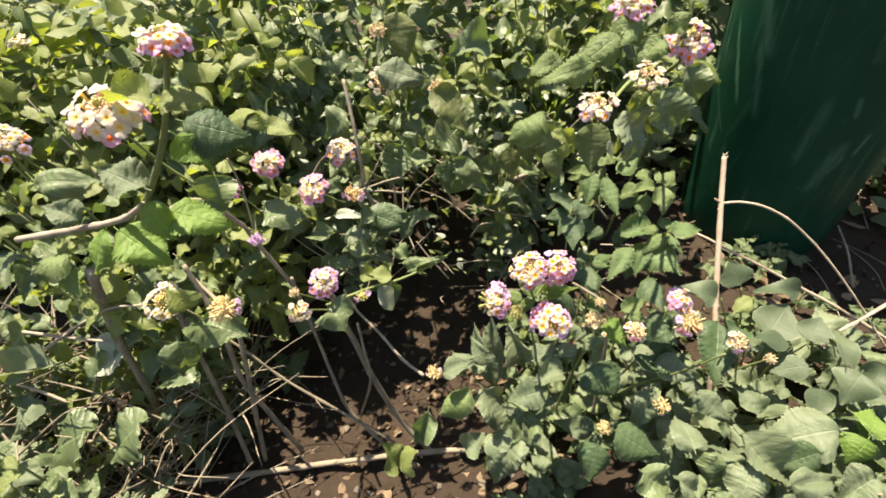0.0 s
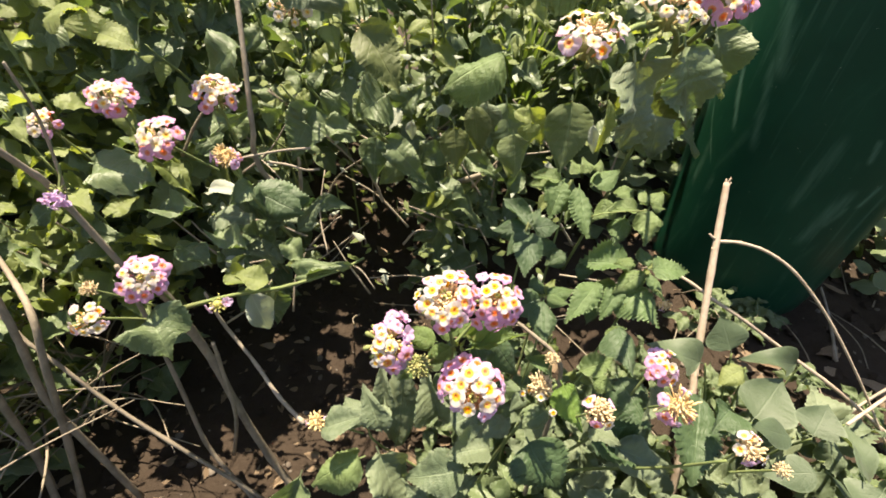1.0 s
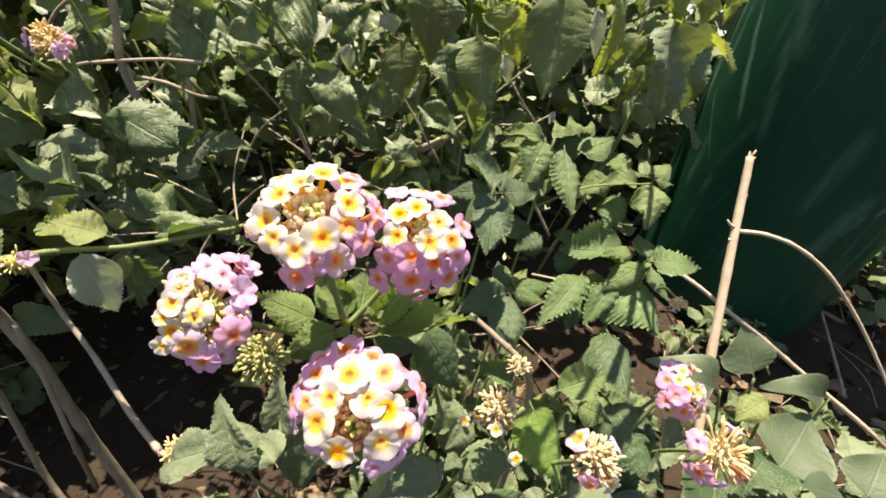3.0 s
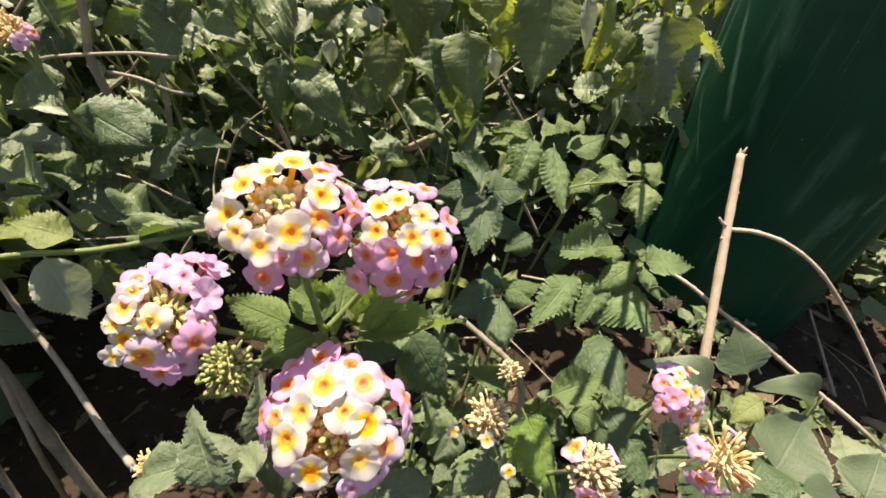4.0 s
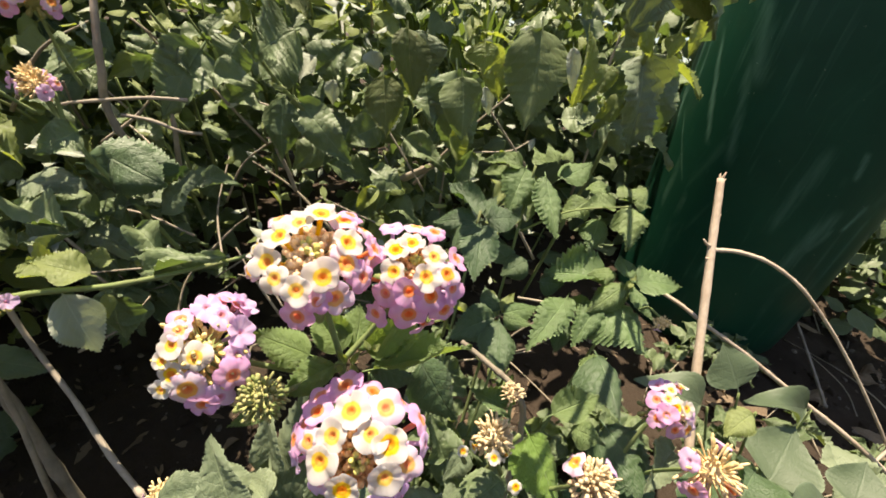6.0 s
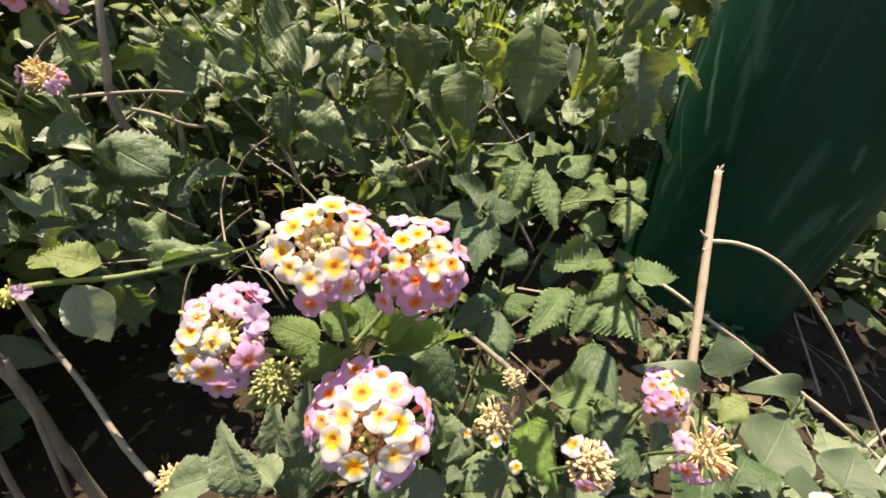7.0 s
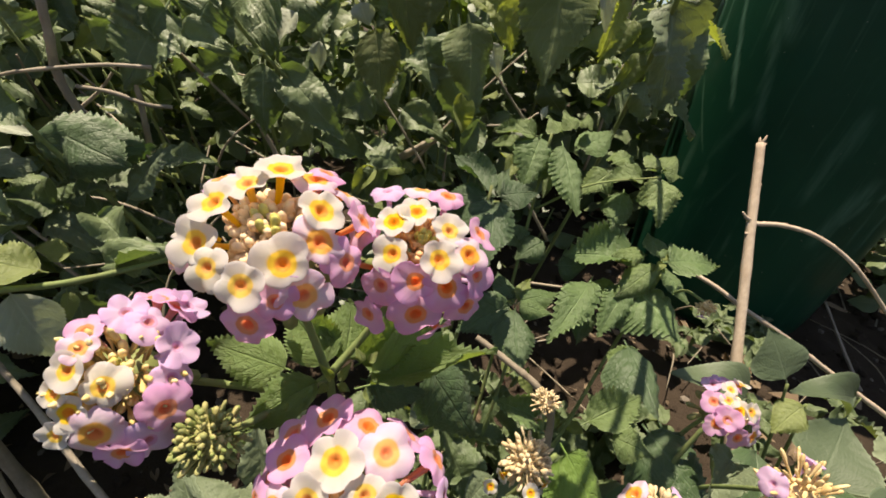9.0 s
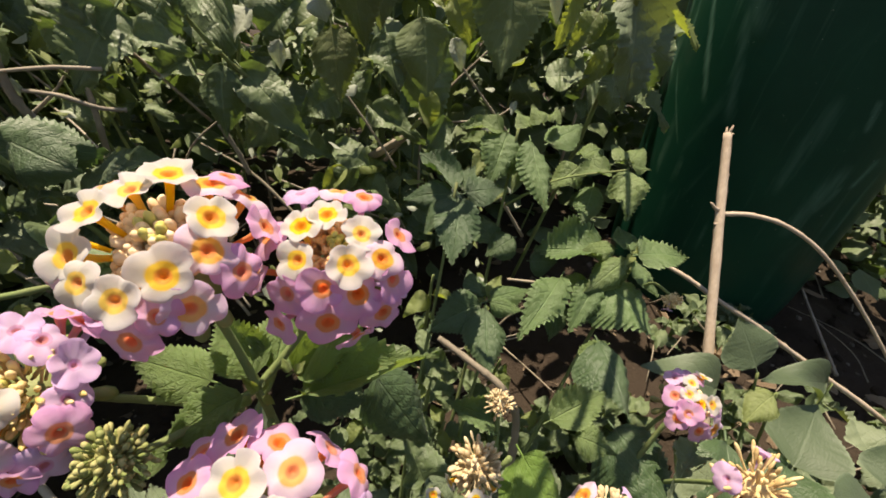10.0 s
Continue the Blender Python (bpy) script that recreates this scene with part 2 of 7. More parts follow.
def tub_material():
    n = Nodes("green_plastic")
    c = n.generated()
    sep = n.add("ShaderNodeSeparateXYZ")
    n.link(c, sep.inputs[0])
    turn = n.math("ARCTAN2", sep.outputs[1], sep.outputs[0])

    def along(per_turn, per_height, skew):
        v = n.add("ShaderNodeCombineXYZ")
        n.link(n.math("ADD", n.math("MULTIPLY", turn, per_turn), n.math("MULTIPLY", sep.outputs[2], skew)), v.inputs[0])
        n.link(n.math("MULTIPLY", sep.outputs[2], per_height), v.inputs[1])
        return v.outputs[0]

    streak = n.noise(1.0, 3.0, 0.6, along(9.0, 3.0, 1.0))
    slant = n.noise(1.0, 3.0, 0.6, along(4.0, 2.0, -9.0))
    gate = n.noise(9.0, 4.0, 0.6, c)
    dust = n.noise(16.0, 5.0, 0.6, c)
    col = n.mix(dust, (0.004, 0.030, 0.017), (0.008, 0.054, 0.030))
    wear = n.math("MULTIPLY", n.ramp(streak, [(0.55, (0, 0, 0)), (0.66, (1, 1, 1))]), n.ramp(gate, [(0.44, (0, 0, 0)), (0.54, (1, 1, 1))]))
    wear2 = n.math("MULTIPLY", n.ramp(slant, [(0.58, (0, 0, 0)), (0.68, (1, 1, 1))]), n.ramp(gate, [(0.42, (1, 1, 1)), (0.55, (0, 0, 0))]))
    both = n.math("MULTIPLY", n.math("MAXIMUM", wear, n.math("MULTIPLY", wear2, 0.6)), 0.25)
    # long rubbed marks, and first a painted reflection along the left edge: angle and height at the upper end, at the
    # lower end, half width, strength
    full = n.math("FLOORED_MODULO", turn, math.tau)
    ragged = n.noise(1.0, 4.0, 0.6, along(22.0, 16.0, 0.0))
    for a0, h0, a1, h1, wide, strong in ((141, 0.47, 149, 0.275, 0.013, 1.0), (151, 0.44, 157, 0.34, 0.003, 0.5), (177, 0.46, 191, 0.36, 0.018, 0.35), (248, 0.265, 239, 0.165, 0.014, 0.35), (160, 0.42, 181, 0.285, 0.006, 0.75), (182, 0.40, 195, 0.27, 0.010, 0.35), (154, 0.32, 177, 0.23, 0.003, 0.5), (242, 0.33, 244.5, 0.295, 0.006, 0.5), (259, 0.275, 255.5, 0.235, 0.006, 0.7), (229, 0.33, 225, 0.21, 0.012, 0.25), (251, 0.24, 246, 0.20, 0.008, 0.3)):
        f = n.math("DIVIDE", n.math("SUBTRACT", sep.outputs[2], h1), h0 - h1)
        middle = n.math("ADD", radians(a1), n.math("MULTIPLY", f, radians(a0 - a1)))
        off = n.math("MULTIPLY", n.math("ABSOLUTE", n.math("SUBTRACT", full, middle)), 0.145)
        band = n.math("SUBTRACT", 1.0, n.math("DIVIDE", n.math("ADD", off, n.math("MULTIPLY", n.math("SUBTRACT", ragged, 0.42), wide * 2.2)), wide), clamp=True)
        ends = n.math("MULTIPLY", n.math("MULTIPLY", f, 6.0, clamp=True), n.math("MULTIPLY", n.math("SUBTRACT", 1.0, f), 6.0, clamp=True))
        both = n.math("MAXIMUM", both, n.math("MULTIPLY", n.math("MULTIPLY", band, ends), strong))
    col = n.mix(n.math("MULTIPLY", both, 0.62), col, (0.15, 0.29, 0.21))
    specks = n.ramp(n.noise(260.0, 2.0, 0.5, c), [(0.76, (0, 0, 0)), (0.79, (1, 1, 1))])
    col = n.mix(n.math("MULTIPLY", specks, 0.5), col, (0.4, 0.42, 0.38))
    n.put(n.bsdf.inputs["Base Color"], col)
    n.bsdf.inputs["Specular IOR Level"].default_value = 0.16
    n.put(n.bsdf.inputs["Roughness"], n.math("ADD", 0.34, n.math("MULTIPLY", both, 0.3)))
    n.bump(n.math("ADD", streak, n.math("MULTIPLY", dust, 0.6)), 0.15, 0.002)
    return n.mat


TUB = tub_material()


# ---------------------------------------------------------------- mesh helpers
def part(name, data, material, parent, label="", at=None):
    """Links a bmesh or a mesh as one object under a thing; its place is given in the parent's space unless the parent is an Empty."""
    if isinstance(data, bmesh.types.BMesh):
        me = bpy.data.meshes.new(name)
        data.to_mesh(me)
        data.free()
    else:
        me = data
    if material is not None and not me.materials:
        me.materials.append(material)
    ob = new(name, me)
    if parent is not None:
        ob.parent = parent
        if parent.type == "EMPTY":
            ob.matrix_parent_inverse = parent.matrix_basis.inverted()
    if at is not None:
        ob.matrix_basis = at
    if label:
        ob["label"] = label
    return ob


def empty(name, at):
    ob = new(name)
    ob.empty_display_size = 0.02
    ob.matrix_basis = Matrix.Translation(at)
    return ob


def smooth(bm):
    for f in bm.faces:
        f.smooth = True
    return bm


def spline(points, steps=8):
    """A smooth line through the points (Catmull-Rom)."""
    p = [Vector(q) for q in points]
    p = [p[0] * 2 - p[1]] + p + [p[-1] * 2 - p[-2]]
    out = []
    for i in range(1, len(p) - 2):
        for k in range(steps):
            t = k / steps
            a, b, c, d = p[i - 1], p[i], p[i + 1], p[i + 2]
            out.append(0.5 * (2 * b + (c - a) * t + (2 * a - 5 * b + 4 * c - d) * t * t + (3 * b - a - 3 * c + d) * t ** 3))
    out.append(p[-2])
    return out


def tube(line, r0, r1, sides=7, knots=0.0, seed=0, bm=None, jitter=0.05):
    """A tapered, slightly uneven stem with swollen knots."""
    bm = bm or bmesh.new()
    rnd = random.Random(seed)
    side = Vector((0.37, 0.61, 0.70))
    rings = []
    n = len(line)
    for i, q in enumerate(line):
        d = (line[min(i + 1, n - 1)] - line[max(i - 1, 0)]).normalized()
        x = d.cross(side)
        if x.length < 1e-4:
            x = d.orthogonal()
        x.normalize()
        y = d.cross(x)
        f = i / max(1, n - 1)
        r = (r0 + (r1 - r0) * f) * (1 + rnd.uniform(-jitter, jitter))
        if knots and i % 7 == 3:
            r *= 1 + knots
        rings.append([bm.verts.new(q + (x * math.cos(k * math.tau / sides) + y * math.sin(k * math.tau / sides)) * r * (1 + rnd.uniform(-jitter, jitter))) for k in range(sides)])
    for a, b in zip(rings, rings[1:]):
        for k in range(sides):
            bm.faces.new((a[k], a[(k + 1) % sides], b[(k + 1) % sides], b[k]))
    bm.faces.new(rings[0][::-1])
    bm.faces.new(rings[-1])
    return smooth(bm)


def leaf_arrays(seed, rows=38, cols=6, width=0.62, teeth=0.07, fold=0.22, droop=0.25, ripple=0.03, power=0.72, stalk=0.10, quilt=0.0):
    """Vertices, faces and UVs of a leaf of length 1 along +y with its upper side to +z: an ovate blade with a toothed edge and a short stalk."""
    rnd = random.Random(seed)
    bend, twist, ph = rnd.uniform(-0.10, 0.10), rnd.uniform(-0.25, 0.25), rnd.uniform(0, 6.28)
    verts, uvs, faces = [], [], []
    curl = rnd.uniform(-0.30, 0.60)
    wave = rnd.uniform(-0.5, 0.5)
    rim = rnd.uniform(-0.05, 0.22)
    fold *= rnd.uniform(0.3, 1.6)
    droop *= rnd.uniform(0.3, 1.6)
    nick = [rnd.uniform(0.7, 1.2) for _ in range(rows + 1)]
    for i in range(rows + 1):
        u = i / rows
        y = stalk + (1 - stalk) * u
        w = 0.5 * width * (math.sin(math.pi * min(1.0, u ** power)) ** 0.85 if 0 < u < 1 else 0.0)
        w *= 1.10 - 0.42 * u * u
        w = max(w, 0.008)
        for j in range(-cols // 2, cols // 2 + 1):
            v = j / (cols / 2)
            edge = w
            if abs(v) == 1 and 0 < i < rows:
                edge = w + (teeth * width * 0.6 * nick[i] if i % 2 else -teeth * width * 0.25 * nick[i])
            yy = y - (teeth * 0.35 if abs(v) == 1 and i % 2 == 0 and 0 < i < rows else 0.0)
            x = v * edge
            z = abs(x) * fold * 2 - droop * 0.5 * u * u - 1.3 * abs(v) ** 3 * w * (droop + curl)
            z += ripple * math.sin(9.0 * u + ph + 2.2 * v) * abs(v) + rnd.uniform(-1, 1) * ripple * 0.3 * abs(v)
            z += twist * x * (u - 0.3)
            z += quilt * w * (1.0 - abs(math.sin(math.pi * (6.5 * u - 1.6 * abs(v) ** 1.3)))) * min(1.0, 3 * abs(v)) * -1.0
            z += wave * w * math.sin(5.0 * u + ph * 1.7) * v
            if abs(v) == 1:
                z += w * rim * (0.6 + 0.4 * math.sin(7.0 * u + ph))
            verts.append((x + bend * u * u, yy, z))
            uvs.append((u, v))
    m = cols + 1
    for i in range(rows):
        for j in range(cols):
            faces.append((i * m + j, i * m + j + 1, (i + 1) * m + j + 1, (i + 1) * m + j))
    # stalk: a thin three-sided spike
    b = len(verts)
    for yy, rr in ((0.0, 0.012), (stalk + 0.03, 0.012)):
        for k in range(3):
            a = k * math.tau / 3
            verts.append((rr * math.cos(a), yy, rr * math.sin(a) - 0.008))
            uvs.append((yy, 0.0))
    for k in range(3):
        faces.append((b + k, b + (k + 1) % 3, b + 3 + (k + 1) % 3, b + 3 + k))
    return verts, faces, uvs


def arrays_mesh(name, verts, faces, uvs, material):
    me = bpy.data.meshes.new(name)
    me.from_pydata(verts, [], faces)
    layer = me.uv_layers.new(name="UVMap")
    index = np.empty(len(me.loops), dtype=np.int32)
    me.loops.foreach_get("vertex_index", index)
    layer.data.foreach_set("uv", np.asarray(uvs, dtype=np.float32)[index].ravel())
    me.polygons.foreach_set("use_smooth", np.ones(len(me.polygons), dtype=bool))
    me.materials.append(material)
    return me


LEAF_FORM = {
    "leaf": (LEAF, dict(width=0.52, teeth=0.040, fold=0.52, droop=0.55, ripple=0.10, power=0.62, quilt=0.08), 10),
    "young": (YOUNG_SUNLIT, dict(width=0.51, teeth=0.070, fold=0.40, droop=0.36, ripple=0.05, power=0.72, quilt=0.08), 6),
    "lit": (LIT, dict(rows=34, width=0.56, teeth=0.085, fold=0.28, droop=0.40, ripple=0.06, power=0.72, quilt=0.13), 5),
    "weed": (WEED, dict(width=0.84, teeth=0.012, fold=0.10, droop=0.14, ripple=0.025, power=0.66), 5),
    "silver": (SILVER, dict(width=0.60, teeth=0.035, fold=0.45, droop=0.25, ripple=0.03, power=0.74, quilt=0.05), 1),
    "sprig": (SPRIG, dict(rows=30, width=0.60, teeth=0.10, fold=0.30, droop=0.30, ripple=0.04, power=0.72, quilt=0.12), 6),
    "dusty": (GLEAM, dict(width=0.54, teeth=0.045, fold=0.46, droop=0.48, ripple=0.09, power=0.64, quilt=0.08), 6),
    "shade": (SHADE, dict(rows=34, width=0.60, teeth=0.065, fold=0.22, droop=0.34, ripple=0.04, power=0.72, quilt=0.10), 6),
    "olive": (OLIVE, dict(width=0.50, teeth=0.05, fold=0.34, droop=0.30, ripple=0.05, power=0.74, quilt=0.06), 4),
    "hanging": (HANGING, dict(rows=44, width=0.50, teeth=0.035, fold=0.16, droop=0.20, ripple=0.04, power=0.66, quilt=0.05), 3),
    "bright": (BRIGHT, dict(rows=34, width=0.62, teeth=0.065, fold=0.20, droop=0.30, ripple=0.05, power=0.70, quilt=0.11), 4),
    "crown": (CROWN, dict(rows=34, width=0.50, teeth=0.085, fold=0.40, droop=0.30, ripple=0.06, power=0.72, quilt=0.10), 6),
    "dry": (DRY, dict(width=0.5, teeth=0.05, fold=0.5, droop=0.7, ripple=0.09), 5),
    "orange": (ORANGE, dict(width=0.7, teeth=0.06, fold=0.3, droop=0.4, ripple=0.06), 1),
}
LEAF_MESH = {k: [arrays_mesh(k, *leaf_arrays(hash_no + 11 * len(k), **form), mat) for hash_no in range(count)] for k, (mat, form, count) in LEAF_FORM.items()}
MID_LEAF = [leaf_arrays(200 + s, rows=26, cols=4, width=0.52, teeth=0.055, fold=0.52, droop=0.55, ripple=0.10, power=0.62, quilt=0.08) for s in range(10)]
FAR_LEAF = [leaf_arrays(100 + s, rows=6, cols=2, width=0.60, teeth=0.05, fold=0.25, droop=0.35) for s in range(8)]
LEAF_NOMINAL = {k: form["width"] for k, (mat, form, count) in LEAF_FORM.items()}


def leaf_pose(base, tip, width, normal, nominal=0.66):
    base, tip = Vector(base), Vector(tip)
    y = tip - base
    length = y.length
    y.normalize()
    z = Vector(normal)
    z -= y * z.dot(y)
    if z.length < 1e-4:
        z = y.orthogonal()
    z.normalize()
    x = y.cross(z)
    m = Matrix((x, y, z)).transposed().to_4x4()
    return Matrix.Translation(base) @ m @ Matrix.Diagonal((width / nominal, length, (width / nominal + length) / 2, 1))


class Plant:
    """A plant whose stems, leaves and flower heads are parts of one thing."""

    def __init__(self, name, at, label, category, seed, group=""):
        self.root = tagged(empty(name, at), label, category, group)
        self.rnd = random.Random(seed)
        self.leaves = []
        self.placed = []

    def leaf(self, base, tip, width, normal, kind="leaf"):
        self.leaves.append((kind, leaf_pose(base, tip, width, normal, LEAF_NOMINAL[kind]), self.rnd.random()))

    def set_leaf(self, base, tip, width, normal, kind="leaf"):
        self.placed.append((kind, leaf_pose(base, tip, width, normal, LEAF_NOMINAL[kind]), self.rnd.random()))

    def stem(self, points, r0, r1, material=GREEN_STEM, knots=0.15, name="stem", steps=8, sides=7):
        return part(name, tube(spline(points, steps), r0, r1, sides, knots, self.rnd.randrange(9999)), material, self.root)

    def listed(self, rows, kind="leaf", wider=1.0, longer=1.0):
        for bx, by, bz, tx, ty, tz, w, nx, ny, nz in rows:
            self.set_leaf((bx, by, bz), Vector((bx, by, bz)).lerp((tx, ty, tz), longer), w * wider, (nx, ny, nz), kind)

    def shoot(self, points, pairs, size, kind="leaf", r0=0.0022, start=0.25, sag=0.45, face=(0, -0.5, 0.9), young_tip=True, material=None, spread=1.0, youth=0.72):
        """A stem with opposite pairs of leaves, each pair turned a quarter against the last."""
        line = spline(points, 8)
        cut = len(line) * 12 // 20 if self.rnd.random() < 0.95 else 0
        part("stem", tube(line[cut:], r0 * 0.75, r0 * 0.4, 6, 0.15, self.rnd.randrange(9999)), material or (GREEN_STEM if self.rnd.random() < 0.85 else BARK), self.root)
        n = len(line) - 1
        turn = self.rnd.uniform(0, math.pi)
        for k in range(pairs):
            f = start + (1 - start) * (k + 0.6) / pairs
            i = min(n - 1, int(f * n))
            q = line[i]
            d = (line[i + 1] - line[max(0, i - 1)]).normalized()
            x = d.orthogonal().normalized()
            y = d.cross(x)
            grow = 1.0 - 0.55 * max(0.0, (f - 0.55) / 0.45)
            for s in (0, math.pi):
                a = turn + k * math.pi / 2 + s + self.rnd.uniform(-0.4, 0.4)
                away = x * math.cos(a) + y * math.sin(a)
                if self.rnd.random() < 0.08:
                    continue
                way = (away * spread + d * self.rnd.uniform(0.1, 0.5) - Vector((0, 0, 1)) * sag * self.rnd.uniform(0.4, 1.8)).normalized()
                length = size * grow * self.rnd.uniform(0.75, 1.2)
                nrm = Vector(face) + Vector((self.rnd.uniform(-0.9, 0.9), self.rnd.uniform(-0.7, 0.7), self.rnd.uniform(-0.4, 0.4))) + d * 0.5
                kd = "young" if kind == "leaf" and young_tip and f > youth and self.rnd.random() < 0.75 else kind
                self.leaf(q, q + way * length, length * LEAF_NOMINAL[kd] * self.rnd.uniform(0.85, 1.1), nrm, kd)

    def finish(self, limit=290):
        """The leaves nearest to the open side of the plant as objects, the rest as one mesh."""
        self.leaves.sort(key=lambda l: l[1].translation.y)
        limit -= len(self.placed)
        for kind, m, r in self.placed + self.leaves[:limit]:
            meshes = LEAF_MESH[kind]
            part("leaf", meshes[int(r * len(meshes))], None, self.root, "", m)
        rest = self.leaves[limit:]
        if rest:
            for kind in sorted({row[0] for row in rest}):
                joined_leaves("foliage", [row for row in rest if row[0] == kind], LEAF_FORM[kind][0], self.root, MID_LEAF)


def joined_leaves(name, rows, material, parent=None, forms=FAR_LEAF):
    verts, faces, uvs, base = [], [], [], 0
    for kind, m, r in rows:
        v, f, t = forms[int(r * len(forms))]
        a = np.asarray(v) @ np.asarray(m.to_3x3()).T + np.asarray(m.translation)
        verts.append(a)
        uvs.extend(t)
        faces.extend(tuple(i + base for i in q) for q in f)
        base += len(v)
    me = arrays_mesh(name, np.concatenate(verts).tolist(), faces, uvs, material)
    ob = part(name, me, None, parent)
    ob["kind"] = "stuff"
    return ob


# ---------------------------------------------------------------- flowers
def floret_mesh(name, seed, material):
    """A lantana floret: four or five uneven rounded lobes round a deep throat, on a thin curved tube. Radius 0.5."""
    rnd = random.Random(seed)
    lobes = 4 if seed % 3 else 5
    per = 8
    sides = lobes * per
    size = [rnd.uniform(0.84, 1.14) for _ in range(lobes)]
    tip = [rnd.uniform(-0.24, 0.14) for _ in range(lobes)]
    cup = rnd.uniform(-0.06, 0.16)
    lean = rnd.uniform(-0.18, 0.18)
    rings = [(0.09, -0.15), (0.15, -0.06), (0.23, 0.0), (0.34, 0.035), (0.50, 0.05), (0.68, 0.045), (0.85, 0.015), (0.96, -0.03), (1.0, -0.065)]
    verts, uvs, faces = [], [], []
    for r, z in rings:
        for k in range(sides):
            a = k * math.tau / sides
            lobe = k // per
            across = (k % per) / per * 2 - 1
            notch = abs(across) ** 3
            g = max(0.0, (r - 0.26) / 0.74)
            rr = 0.5 * r * (1 + g * (size[lobe] - 1) - g * (0.03 * across * across + 0.14 * notch))
            zz = 0.5 * z + g * tip[lobe] * 0.45 * (1 - 0.6 * notch) + g * g * cup + g * 0.05 * math.cos(3.4 * across + lobe) - 0.05 * g * notch + lean * g * across * 0.22
            verts.append((rr * math.cos(a), rr * math.sin(a), zz))
            uvs.append((r, a / math.tau))
    for q in range(len(rings) - 1):
        for k in range(sides):
            faces.append((q * sides + k, q * sides + (k + 1) % sides, (q + 1) * sides + (k + 1) % sides, (q + 1) * sides + k))
    verts.append((0, 0, -0.12))
    uvs.append((0.05, 0.5))
    for k in range(sides):
        faces.append((k, len(verts) - 1, (k + 1) % sides))
    b = len(verts)
    for r, z in ((0.13, -0.04), (0.085, -0.22), (0.075, -0.50), (0.06, -0.92)):
        for k in range(6):
            a = k * math.tau / 6
            verts.append((r * math.cos(a) + 0.12 * z * z, r * math.sin(a), z))
            uvs.append((0.40, a / math.tau))
    for q in range(3):
        for k in range(6):
            faces.append((b + q * 6 + k, b + q * 6 + (k + 1) % 6, b + q * 6 + 6 + (k + 1) % 6, b + q * 6 + 6 + k))
    return arrays_mesh(name, verts, faces, uvs, material)


FLORET = {k: [floret_mesh("floret", s * 7 + i, m) for i in range(6)] for s, (k, m) in enumerate((("pale", PALE), ("cream", CREAM), ("blush", BLUSH), ("pink", PINK), ("mauve", MAUVE)))}


def knob_bm(bm, centre, way, length, r, tip=1.25):
    """A small club-shaped bud standing along way."""
    way = Vector(way).normalized()
    x = way.orthogonal().normalized()
    y = way.cross(x)
    prof = ((0.0, 0.55), (0.45, 0.6), (0.72, tip), (0.92, tip * 0.8), (1.0, 0.25))
    rings = [[bm.verts.new(Vector(centre) + way * length * f + (x * math.cos(k * math.tau / 6) + y * math.sin(k * math.tau / 6)) * r * g) for k in range(6)] for f, g in prof]
    for a, b in zip(rings, rings[1:]):
        for k in range(6):
            bm.faces.new((a[k], a[(k + 1) % 6], b[(k + 1) % 6], b[k]))
    bm.faces.new(rings[-1])


def dome(n, lo, hi, rnd, turn=0.0, arc=()):
    """n directions round +z between two polar angles, in degrees; arc: from and to, where they fill a part of the round."""
    out = []
    for k in range(n):
        a = turn + (k + rnd.uniform(-0.22, 0.22)) * math.tau / n
        if arc:
            a = radians(arc[0] + (arc[1] - arc[0]) * (k + 0.5 + rnd.uniform(-0.2, 0.2)) / n)
        p = radians(rnd.uniform(lo, hi))
        out.append(Vector((math.sin(p) * math.cos(a), math.sin(p) * math.sin(a), math.cos(p))))
    return out


